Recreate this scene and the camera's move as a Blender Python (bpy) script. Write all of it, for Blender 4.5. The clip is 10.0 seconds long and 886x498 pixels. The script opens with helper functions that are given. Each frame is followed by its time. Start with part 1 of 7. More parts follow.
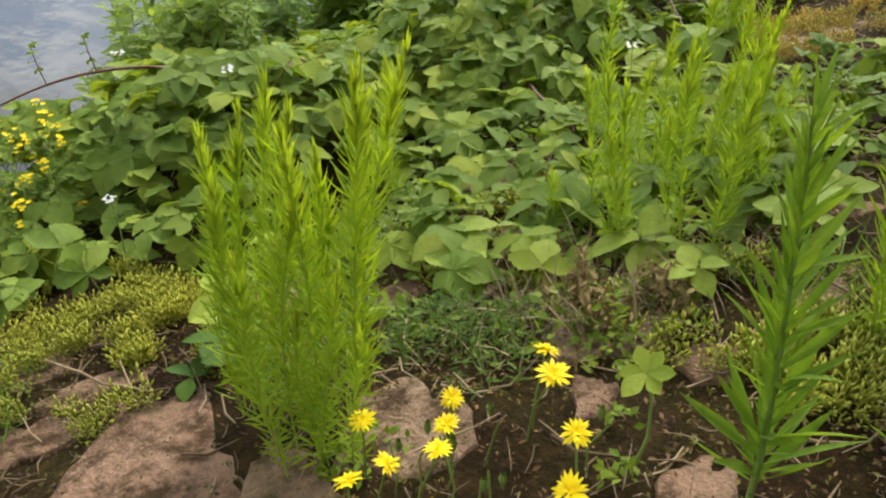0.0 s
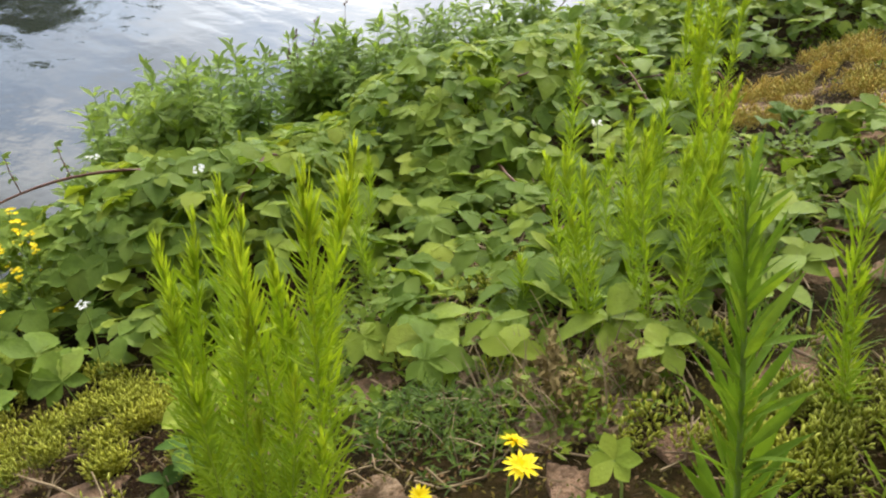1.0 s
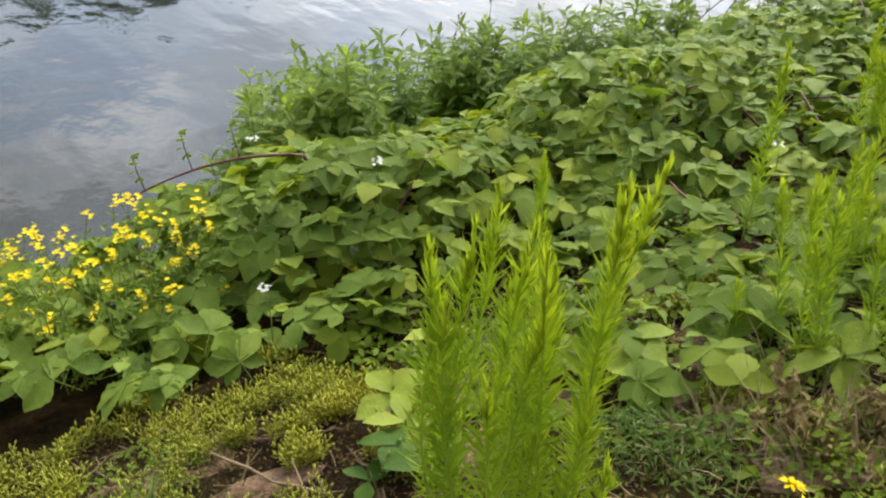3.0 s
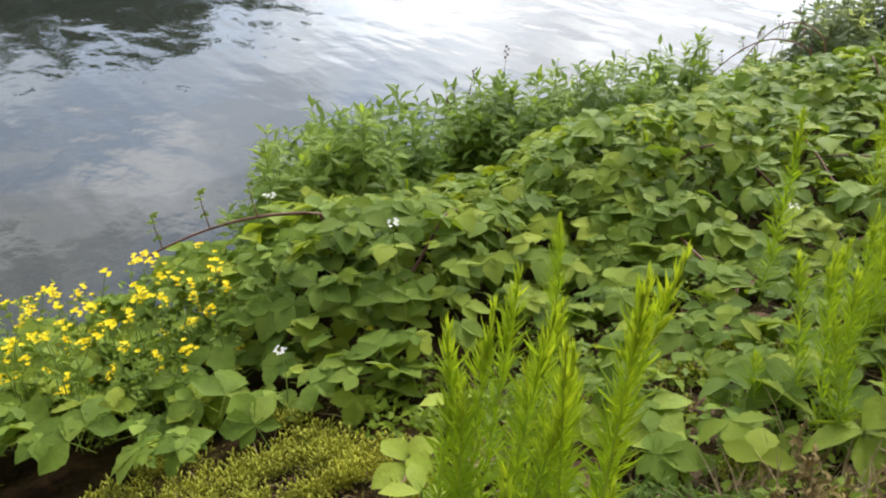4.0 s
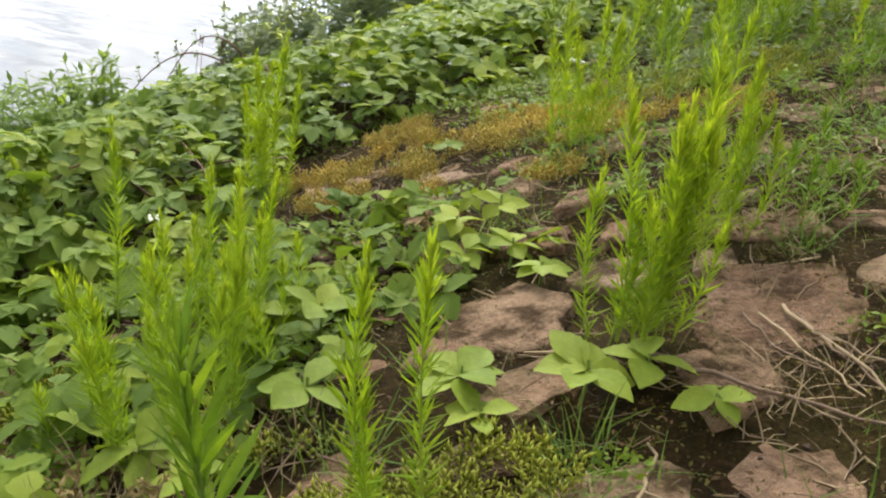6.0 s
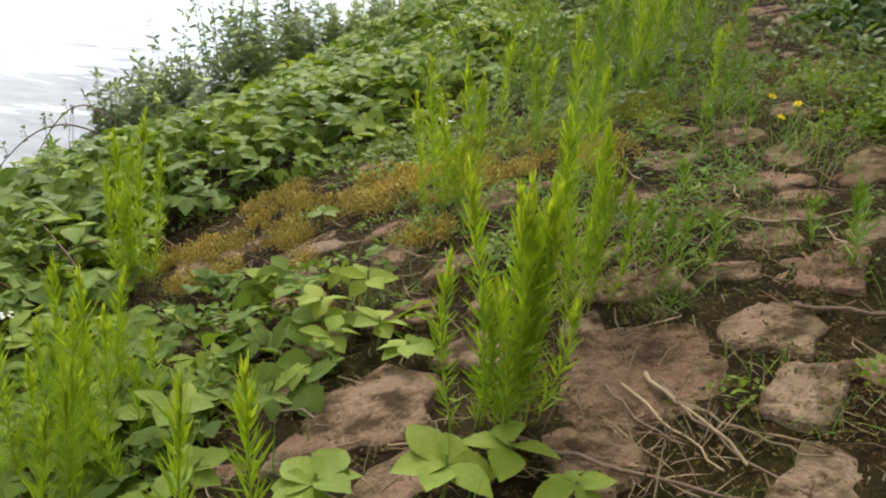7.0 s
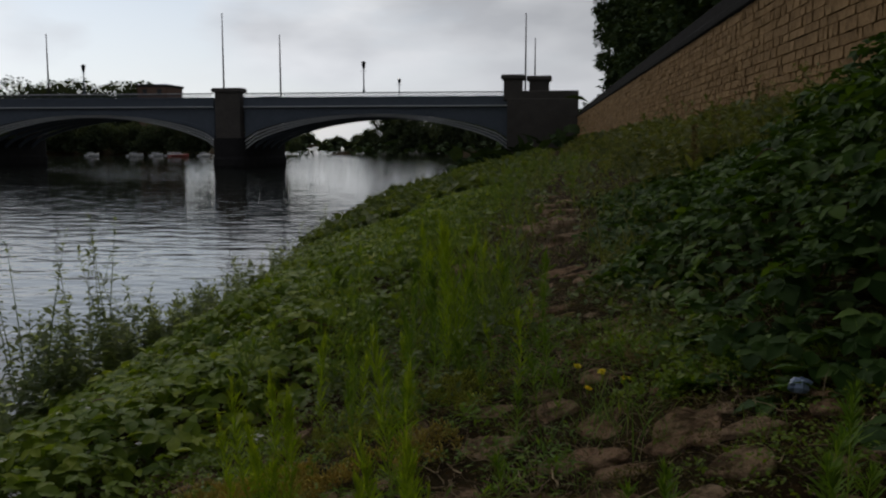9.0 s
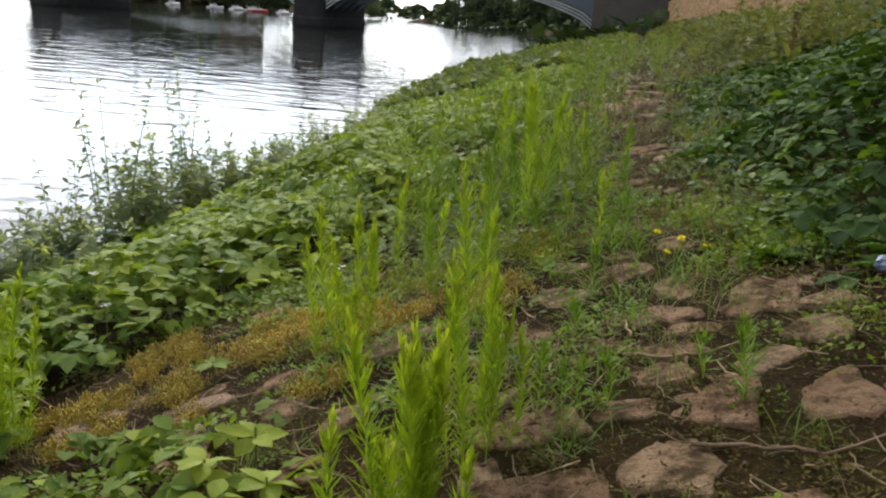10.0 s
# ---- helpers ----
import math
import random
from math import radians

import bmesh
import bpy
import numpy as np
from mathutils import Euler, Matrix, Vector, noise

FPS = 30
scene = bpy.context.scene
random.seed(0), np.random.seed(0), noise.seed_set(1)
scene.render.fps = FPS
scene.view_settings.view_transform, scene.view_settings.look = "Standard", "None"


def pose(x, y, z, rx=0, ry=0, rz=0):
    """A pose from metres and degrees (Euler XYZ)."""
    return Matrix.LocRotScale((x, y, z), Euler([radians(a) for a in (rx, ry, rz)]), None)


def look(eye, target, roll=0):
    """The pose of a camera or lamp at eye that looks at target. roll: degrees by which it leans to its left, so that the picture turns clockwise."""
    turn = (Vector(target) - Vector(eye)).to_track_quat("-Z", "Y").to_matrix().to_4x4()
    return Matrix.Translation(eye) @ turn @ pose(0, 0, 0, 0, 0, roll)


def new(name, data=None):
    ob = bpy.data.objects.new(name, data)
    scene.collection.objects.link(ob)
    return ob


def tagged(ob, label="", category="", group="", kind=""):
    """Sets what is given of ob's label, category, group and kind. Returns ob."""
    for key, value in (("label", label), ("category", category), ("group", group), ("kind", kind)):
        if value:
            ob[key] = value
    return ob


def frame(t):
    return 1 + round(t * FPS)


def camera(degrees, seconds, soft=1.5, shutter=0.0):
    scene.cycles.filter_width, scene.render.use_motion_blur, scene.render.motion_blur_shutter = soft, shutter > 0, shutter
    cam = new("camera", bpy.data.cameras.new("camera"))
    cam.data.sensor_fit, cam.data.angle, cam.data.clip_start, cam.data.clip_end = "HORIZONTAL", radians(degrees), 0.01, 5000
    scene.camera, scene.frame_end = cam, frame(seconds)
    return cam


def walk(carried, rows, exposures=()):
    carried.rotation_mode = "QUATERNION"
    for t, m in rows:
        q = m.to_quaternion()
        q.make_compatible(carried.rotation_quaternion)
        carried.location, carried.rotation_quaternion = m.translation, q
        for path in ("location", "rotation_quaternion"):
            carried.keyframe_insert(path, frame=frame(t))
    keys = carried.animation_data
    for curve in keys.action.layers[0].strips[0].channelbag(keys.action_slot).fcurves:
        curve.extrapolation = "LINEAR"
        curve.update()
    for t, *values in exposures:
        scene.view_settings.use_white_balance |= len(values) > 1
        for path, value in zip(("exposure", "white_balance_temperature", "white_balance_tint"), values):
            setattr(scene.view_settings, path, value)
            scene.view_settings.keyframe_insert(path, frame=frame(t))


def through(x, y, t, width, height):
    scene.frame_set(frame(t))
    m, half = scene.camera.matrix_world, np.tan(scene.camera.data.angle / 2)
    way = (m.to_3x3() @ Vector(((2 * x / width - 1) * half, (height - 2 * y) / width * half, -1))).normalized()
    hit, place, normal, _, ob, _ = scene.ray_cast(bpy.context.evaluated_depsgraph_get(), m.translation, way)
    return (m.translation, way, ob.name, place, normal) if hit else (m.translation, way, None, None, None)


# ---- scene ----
cam = camera(52.4, 10.0, soft=2.15)
PATH = [
    (0, (0.182, 0.214, 2.609), (-0.915, 1.132, 1.517), 1),
    (0.5, (0.204, 0.257, 2.614), (-0.895, 1.201, 1.546), -1.8),
    (1, (0.197, 0.246, 2.623), (-0.956, 1.234, 1.658), -1.9),
    (1.5, (0.158, 0.239, 2.649), (-1.022, 1.219, 1.706), -2.4),
    (2, (0.100, 0.182, 2.636), (-1.102, 1.119, 1.678), 1.1),
    (2.5, (0.052, 0.113, 2.632), (-1.191, 0.963, 1.647), 0.4),
    (2.7, (0.049, 0.097, 2.632), (-1.193, 0.957, 1.653), 0.1),
    (3.8, (0.024, 0.112, 2.643), (-1.219, 1.002, 1.693), 0.3),
    (4, (0.027, 0.104, 2.669), (-1.265, 0.979, 1.771), -0.3),
    (4.5, (0.044, 0.130, 2.672), (-1.192, 1.084, 1.776), 0.6),
    (4.8, (0.059, 0.179, 2.635), (-1.043, 1.275, 1.729), 3.3),
    (5, (0.135, 0.236, 2.647), (-0.880, 1.394, 1.715), 3.5),
    (5.5, (0.211, 0.345, 2.641), (-0.606, 1.691, 1.768), 4.2),
    (5.7, (0.221, 0.366, 2.638), (-0.479, 1.790, 1.788), 5.9),
    (6.8, (0.288, 0.467, 2.668), (-0.226, 2.018, 1.911), 5.8),
    (7, (0.287, 0.484, 2.684), (-0.181, 2.063, 1.957), 5),
    (7.5, (0.296, 0.508, 2.707), (-0.100, 2.176, 2.160), 6),
    (8, (0.329, 0.540, 2.707), (0.022, 2.269, 2.309), 5.8),
    (8.5, (0.350, 0.568, 2.726), (0.149, 2.329, 2.415), 4.5),
    (9, (0.346, 0.574, 2.759), (0.123, 2.348, 2.550), 0),
    (9.5, (0.323, 0.558, 2.712), (0.061, 2.300, 2.343), 4.3),
    (10, (0.305, 0.531, 2.688), (-0.030, 2.240, 2.234), 4.5),
]
STOPS = [(0, 0.2), (0.5, 0.36), (1.0, 0.24), (2.0, 0.12), (4.0, 0.1), (4.5, 0.0), (5.0, 0.16), (5.7, 0.2), (7.0, -0.12), (7.5, -0.46), (7.8, -0.52), (8.2, -0.72), (8.5, -1.2), (8.8, -2.15), (9.0, -2.78), (9.3, -1.7), (9.5, -0.85), (9.8, -0.52), (10, -0.46)]
EXPOSURE = 0.2
walk(cam, [(t, look(eye, target, roll)) for t, eye, target, roll in PATH], [(t, EXPOSURE + s) for t, s in STOPS])

# ---- light: a bright, mostly cloudy sky with a veiled sun upstream ----
SUN = Vector((-0.45, 0.75, 0.72)).normalized()
sun_data = bpy.data.lights.new("sun", "SUN")
sun_data.energy, sun_data.angle, sun_data.color = 3.0, radians(16), (1.0, 0.92, 0.79)
sun = new("sun", sun_data)
sun.matrix_world = look(SUN * 200, (0, 0, 0))

world = bpy.data.worlds.new("sky")
scene.world = world
world.use_nodes = True
wn, wl = world.node_tree.nodes, world.node_tree.links
wn.clear()
w_out, w_bg, w_sky = wn.new("ShaderNodeOutputWorld"), wn.new("ShaderNodeBackground"), wn.new("ShaderNodeTexSky")
w_sky.sky_type, w_sky.sun_disc = "NISHITA", False
w_sky.dust_density, w_sky.ozone_density = 0.5, 2.5
w_sky.sun_elevation, w_sky.sun_rotation = math.asin(SUN.z), math.atan2(SUN.x, SUN.y)
w_co, w_map = wn.new("ShaderNodeTexCoord"), wn.new("ShaderNodeMapping")
w_map.inputs["Scale"].default_value = (1.0, 1.0, 2.6)
w_map.inputs["Location"].default_value = (1.7, 0.4, 0.6)
w_noise, w_shade = wn.new("ShaderNodeTexNoise"), wn.new("ShaderNodeTexNoise")
w_noise.inputs["Scale"].default_value, w_noise.inputs["Detail"].default_value, w_noise.inputs["Roughness"].default_value = 2.1, 7, 0.55
w_shade.inputs["Scale"].default_value, w_shade.inputs["Detail"].default_value = 3.6, 5
w_ramp, w_tone, w_mix = wn.new("ShaderNodeValToRGB"), wn.new("ShaderNodeValToRGB"), wn.new("ShaderNodeMix")
w_ramp.color_ramp.elements[0].position, w_ramp.color_ramp.elements[1].position = 0.40, 0.54
w_tone.color_ramp.elements[0].position, w_tone.color_ramp.elements[1].position = 0.40, 0.58
w_tone.color_ramp.elements[0].color, w_tone.color_ramp.elements[1].color = (6.0, 6.2, 6.7, 1), (13.6, 13.8, 14.2, 1)
w_mix.data_type = "RGBA"
wl.new(w_co.outputs["Generated"], w_map.inputs["Vector"])
wl.new(w_map.outputs["Vector"], w_noise.inputs["Vector"])
wl.new(w_map.outputs["Vector"], w_shade.inputs["Vector"])
wl.new(w_noise.outputs["Fac"], w_ramp.inputs["Fac"])
wl.new(w_shade.outputs["Fac"], w_tone.inputs["Fac"])
wl.new(w_ramp.outputs["Color"], w_mix.inputs["Factor"])
w_blue = wn.new("ShaderNodeVectorMath")
w_blue.operation = "SCALE"
w_blue.inputs["Scale"].default_value = 2.5
wl.new(w_sky.outputs["Color"], w_blue.inputs[0])
w_pale = wn.new("ShaderNodeMix")
w_pale.data_type = "RGBA"
w_pale.inputs["Factor"].default_value = 0.68
w_pale.inputs["B"].default_value = (5.2, 5.3, 5.6, 1)
wl.new(w_blue.outputs[0], w_pale.inputs["A"])
wl.new(w_pale.outputs["Result"], w_mix.inputs["A"])
# clouds glow more strongly towards the veiled sun
w_dot, w_pos, w_pow, w_gain = wn.new("ShaderNodeVectorMath"), wn.new("ShaderNodeMath"), wn.new("ShaderNodeMath"), wn.new("ShaderNodeMath")
w_dot.operation, w_pos.operation, w_pow.operation, w_gain.operation = "DOT_PRODUCT", "MAXIMUM", "POWER", "MULTIPLY_ADD"
w_dot.inputs[1].default_value = Vector((-0.56, 0.74, 0.34)).normalized()
w_pos.inputs[1].default_value, w_pow.inputs[1].default_value = 0.0, 3.0
w_gain.inputs[1].default_value, w_gain.inputs[2].default_value = 2.6, 0.88
w_scale = wn.new("ShaderNodeVectorMath")
w_scale.operation = "SCALE"
wl.new(w_co.outputs["Generated"], w_dot.inputs[0])
wl.new(w_dot.outputs["Value"], w_pos.inputs[0])
wl.new(w_pos.outputs[0], w_pow.inputs[0])
wl.new(w_pow.outputs[0], w_gain.inputs[0])
# the cloud deck pales into haze towards the horizon
w_split, w_low, w_haze = wn.new("ShaderNodeSeparateXYZ"), wn.new("ShaderNodeMapRange"), wn.new("ShaderNodeMix")
w_low.interpolation_type = "SMOOTHSTEP"
w_low.inputs["From Min"].default_value, w_low.inputs["From Max"].default_value = 0.0, 0.32
w_low.inputs["To Min"].default_value, w_low.inputs["To Max"].default_value = 0.62, 0.0
w_haze.data_type = "RGBA"
w_haze.inputs["B"].default_value = (16.6, 17.2, 18.3, 1)
wl.new(w_co.outputs["Generated"], w_split.inputs[0])
wl.new(w_split.outputs["Z"], w_low.inputs["Value"])
wl.new(w_low.outputs["Result"], w_haze.inputs["Factor"])
wl.new(w_mix.outputs["Result"], w_haze.inputs["A"])
wl.new(w_haze.outputs["Result"], w_scale.inputs[0])
wl.new(w_gain.outputs[0], w_scale.inputs["Scale"])
wl.new(w_tone.outputs["Color"], w_mix.inputs["B"])
wl.new(w_scale.outputs[0], w_bg.inputs["Color"])
wl.new(w_bg.outputs["Background"], w_out.inputs["Surface"])
w_bg.inputs["Strength"].default_value = 0.113


# ---- materials ----
def material(name):
    m = bpy.data.materials.new(name)
    m.use_nodes = True
    n = m.node_tree.nodes
    return m, n, m.node_tree.links, n["Principled BSDF"]


def noise_node(n, l, scale, detail=5, rough=0.6, vector=None, stretch=None):
    t = n.new("ShaderNodeTexNoise")
    t.inputs["Scale"].default_value, t.inputs["Detail"].default_value, t.inputs["Roughness"].default_value = scale, detail, rough
    if vector is not None:
        if stretch:
            mp = n.new("ShaderNodeMapping")
            mp.inputs["Scale"].default_value = stretch
            l.new(vector, mp.inputs["Vector"])
            vector = mp.outputs["Vector"]
        l.new(vector, t.inputs["Vector"])
    return t.outputs["Fac"]


def ramp_node(n, l, fac, stops):
    r = n.new("ShaderNodeValToRGB")
    e = r.color_ramp.elements
    while len(e) < len(stops):
        e.new(0.5)
    for k, (p, c) in zip(e, stops):
        k.position, k.color = p, (*c, 1)
    l.new(fac, r.inputs["Fac"])
    return r.outputs["Color"]


def blend(n, l, fac, a, b):
    x = n.new("ShaderNodeMix")
    x.data_type = "RGBA"
    for key, v in (("Factor", fac), ("A", a), ("B", b)):
        if isinstance(v, (float, int)):
            x.inputs[key].default_value = v
        elif isinstance(v, tuple):
            x.inputs[key].default_value = (*v, 1)
        else:
            l.new(v, x.inputs[key])
    return x.outputs["Result"]


def relief(n, l, bsdf, height, strength, distance):
    b = n.new("ShaderNodeBump")
    b.inputs["Strength"].default_value, b.inputs["Distance"].default_value = strength, distance
    l.new(height, b.inputs["Height"])
    l.new(b.outputs["Normal"], bsdf.inputs["Normal"])


def leaf_material(name, dark, mid, light, through=0.35, rough=0.5, size=60.0, gloss=0.12):
    """Leaves: a tone of its own for each leaf, blotches on it, and light that shines through."""
    m, n, l, p = material(name)
    geo, info, co = n.new("ShaderNodeNewGeometry"), n.new("ShaderNodeObjectInfo"), n.new("ShaderNodeTexCoord")
    add, fr = n.new("ShaderNodeMath"), n.new("ShaderNodeMath")
    add.operation, fr.operation = "ADD", "FRACT"
    l.new(geo.outputs["Random Per Island"], add.inputs[0])
    l.new(info.outputs["Random"], add.inputs[1])
    l.new(add.outputs[0], fr.inputs[0])
    tone = ramp_node(n, l, fr.outputs[0], [(0.0, dark), (0.55, mid), (1.0, light)])
    spots = noise_node(n, l, size, 4, 0.6, co.outputs["Object"])
    patch = ramp_node(n, l, spots, [(0.35, tuple(c * 0.6 for c in mid)), (0.65, tuple(min(1, c * 1.2) for c in mid))])
    colour = blend(n, l, 0.35, tone, patch)
    stand = noise_node(n, l, 2.3, 4, 0.6, geo.outputs["Position"])
    shift = n.new("ShaderNodeMix")
    shift.data_type, shift.blend_type = "RGBA", "MULTIPLY"
    shift.inputs["Factor"].default_value = 1.0
    l.new(colour, shift.inputs["A"])
    l.new(ramp_node(n, l, stand, [(0.34, (0.78, 0.82, 0.88)), (0.5, (1.0, 1.0, 1.0)), (0.66, (1.16, 1.10, 1.0))]), shift.inputs["B"])
    colour = shift.outputs["Result"]
    l.new(colour, p.inputs["Base Color"])
    p.inputs["Roughness"].default_value = rough
    p.inputs["Specular IOR Level"].default_value = gloss
    relief(n, l, p, noise_node(n, l, size * 3, 4, 0.6, co.outputs["Object"]), 0.5, 0.004)
    tr, mx = n.new("ShaderNodeBsdfTranslucent"), n.new("ShaderNodeMixShader")
    gain = n.new("ShaderNodeMix")
    gain.data_type, gain.blend_type = "RGBA", "MULTIPLY"
    gain.inputs["Factor"].default_value = 1.0
    gain.inputs["B"].default_value = (1.32, 1.27, 0.5, 1)
    l.new(colour, gain.inputs["A"])
    l.new(gain.outputs["Result"], tr.inputs["Color"])
    mx.inputs["Fac"].default_value = through
    l.new(p.outputs["BSDF"], mx.inputs[1])
    l.new(tr.outputs["BSDF"], mx.inputs[2])
    l.new(mx.outputs["Shader"], n["Material Output"].inputs["Surface"])
    return m


def rough_material(name, dark, light, scale, rough=0.85, bump=0.5, depth=0.01, metal=0.0, vary=0.25):
    """A worn solid surface: two scales of tone, grain, and a shift for each piece."""
    m, n, l, p = material(name)
    co, geo, info = n.new("ShaderNodeTexCoord"), n.new("ShaderNodeNewGeometry"), n.new("ShaderNodeObjectInfo")
    big = noise_node(n, l, scale, 6, 0.65, co.outputs["Object"])
    fine = noise_node(n, l, scale * 9, 5, 0.7, co.outputs["Object"])
    c1 = ramp_node(n, l, big, [(0.3, dark), (0.7, light)])
    c2 = ramp_node(n, l, fine, [(0.3, tuple(c * 0.6 for c in dark)), (0.7, tuple(min(1, c * 1.2) for c in light))])
    c = blend(n, l, 0.4, c1, c2)
    add, fr = n.new("ShaderNodeMath"), n.new("ShaderNodeMath")
    add.operation, fr.operation = "ADD", "FRACT"
    l.new(geo.outputs["Random Per Island"], add.inputs[0])
    l.new(info.outputs["Random"], add.inputs[1])
    l.new(add.outputs[0], fr.inputs[0])
    c3 = ramp_node(n, l, fr.outputs[0], [(0.0, tuple(v * 0.7 for v in dark)), (1.0, light)])
    c = blend(n, l, vary, c, c3)
    l.new(c, p.inputs["Base Color"])
    p.inputs["Roughness"].default_value, p.inputs["Metallic"].default_value = rough, metal
    p.inputs["Specular IOR Level"].default_value = 0.05 if rough > 0.8 else 0.4
    relief(n, l, p, fine, bump, depth)
    return m


M_BRAMBLE = leaf_material("bramble_leaf", (0.090, 0.155, 0.021), (0.163, 0.246, 0.036), (0.26, 0.34, 0.062), 0.34, 0.52, 60.0, 0.11)
M_BRAMBLE_YOUNG = leaf_material("bramble_young_leaf", (0.185, 0.26, 0.03), (0.255, 0.335, 0.043), (0.34, 0.40, 0.062), 0.35, 0.55, 60.0, 0.11)
# Shaded copies of the two bramble leaves, with the shade put into their colour.
M_SHADE_LEAF = leaf_material("thicket_shaded_leaf", (0.020, 0.046, 0.010), (0.038, 0.079, 0.015), (0.085, 0.145, 0.027), 0.22, 0.6, 60.0, 0.07)
M_SHADE_YOUNG = leaf_material("thicket_shaded_young_leaf", (0.04, 0.085, 0.012), (0.07, 0.135, 0.018), (0.125, 0.20, 0.03), 0.28, 0.55, 60.0, 0.1)
M_WEED = leaf_material("fleabane_leaf", (0.18, 0.285, 0.018), (0.255, 0.37, 0.024), (0.34, 0.445, 0.036), 0.48, 0.55)
M_WEED_TIP = leaf_material("fleabane_tip_leaf", (0.24, 0.33, 0.025), (0.32, 0.42, 0.035), (0.40, 0.49, 0.055), 0.48, 0.55)
M_WEED_OLD = leaf_material("fleabane_shaded_leaf", (0.10, 0.19, 0.022), (0.15, 0.255, 0.03), (0.22, 0.33, 0.04), 0.35, 0.55)
M_WEED_DRIFT = leaf_material("bank_weed_leaf", (0.10, 0.165, 0.03), (0.15, 0.23, 0.04), (0.22, 0.30, 0.06), 0.4, 0.6)
M_SEDUM = leaf_material("stonecrop_leaf", (0.23, 0.25, 0.035), (0.43, 0.46, 0.06), (0.61, 0.61, 0.13), 0.25, 0.5)
M_SEDUM_RED = leaf_material("stonecrop_autumn_leaf", (0.45, 0.27, 0.06), (0.57, 0.45, 0.10), (0.50, 0.51, 0.13), 0.2, 0.5)
M_HERB = leaf_material("herb_leaf", (0.09, 0.15, 0.015), (0.15, 0.225, 0.02), (0.23, 0.305, 0.03), 0.33, 0.5)
M_CUSHION = leaf_material("cushion_herb_leaf", (0.045, 0.085, 0.012), (0.075, 0.13, 0.016), (0.13, 0.20, 0.025), 0.3, 0.55)
M_GRASS = leaf_material("grass_blade", (0.09, 0.17, 0.03), (0.15, 0.25, 0.04), (0.25, 0.32, 0.07), 0.3, 0.5)
M_DULL_GRASS = leaf_material("dull_grass_blade", (0.085, 0.105, 0.034), (0.155, 0.175, 0.06), (0.28, 0.275, 0.12), 0.35, 0.6)
M_WALL_SCRUB = leaf_material("wall_scrub_leaf", (0.08, 0.105, 0.045), (0.14, 0.165, 0.07), (0.225, 0.235, 0.115), 0.35, 0.65, 8.0)
M_SCRUB = leaf_material("bank_scrub_leaf", (0.08, 0.12, 0.04), (0.135, 0.18, 0.06), (0.22, 0.265, 0.10), 0.35, 0.6, 8.0)
M_BUSH = leaf_material("waterside_leaf", (0.14, 0.22, 0.045), (0.21, 0.31, 0.07), (0.30, 0.41, 0.11), 0.45, 0.5)
M_WILLOW = leaf_material("willow_leaf", (0.21, 0.265, 0.17), (0.30, 0.36, 0.25), (0.39, 0.45, 0.33), 0.65, 0.5)
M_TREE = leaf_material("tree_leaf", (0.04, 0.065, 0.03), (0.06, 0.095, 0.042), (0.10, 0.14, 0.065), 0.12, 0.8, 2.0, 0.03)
# Paler, greyer copy of the tree leaf; aerial haze is put into its colour.
M_HAZED_TREE = leaf_material("hazed_tree_leaf", (0.075, 0.10, 0.06), (0.11, 0.14, 0.085), (0.16, 0.19, 0.12), 0.3, 0.8, 2.0, 0.03)
M_YELLOW = leaf_material("yellow_petal", (0.82, 0.62, 0.01), (0.88, 0.72, 0.015), (0.92, 0.78, 0.03), 0.25, 0.5)
M_WHITE = leaf_material("white_petal", (0.7, 0.7, 0.66), (0.78, 0.78, 0.74), (0.82, 0.82, 0.8), 0.25, 0.5)
M_STRAW = rough_material("dry_stalk", (0.10, 0.062, 0.028), (0.42, 0.31, 0.17), 30, 0.8, 0.3, 0.002, vary=0.6)
M_DEAD = rough_material("withered_stalk", (0.11, 0.075, 0.026), (0.38, 0.29, 0.125), 60, 0.9, 0.3, 0.002, vary=0.5)
M_TWIG = rough_material("twig_bark", (0.11, 0.07, 0.045), (0.27, 0.19, 0.13), 40, 0.85, 0.4, 0.002)
M_CANE = rough_material("bramble_cane", (0.10, 0.035, 0.025), (0.19, 0.08, 0.05), 40, 0.6, 0.3, 0.002)
M_WEED_STEM = rough_material("fleabane_stem", (0.28, 0.38, 0.035), (0.38, 0.48, 0.05), 60, 0.6, 0.3, 0.001)
M_STEM = rough_material("green_stem", (0.13, 0.20, 0.035), (0.22, 0.30, 0.06), 60, 0.6, 0.3, 0.001)
M_BARK = rough_material("tree_bark", (0.05, 0.04, 0.03), (0.12, 0.10, 0.08), 6, 0.9, 0.6, 0.02)
M_CRUMB = rough_material("earth_crumb", (0.02, 0.013, 0.009), (0.10, 0.07, 0.05), 60, 0.95, 0.4, 0.002, vary=0.6)
M_MASONRY = rough_material("wall_sandstone", (0.15, 0.092, 0.046), (0.44, 0.285, 0.145), 1.3, 0.92, 1.0, 0.04, vary=0.26)
M_MORTAR = rough_material("wall_mortar", (0.24, 0.155, 0.08), (0.38, 0.255, 0.135), 6.0, 0.95, 0.6, 0.01)
M_COPING = rough_material("dark_coping", (0.045, 0.042, 0.04), (0.10, 0.095, 0.09), 4.0, 0.9, 0.5, 0.01)
M_PARAPET = rough_material("dark_parapet_stone", (0.009, 0.009, 0.009), (0.026, 0.025, 0.024), 4.0, 0.95, 0.5, 0.01)
M_MOSS = leaf_material("moss", (0.055, 0.05, 0.01), (0.10, 0.085, 0.016), (0.17, 0.13, 0.03), 0.2, 0.7)
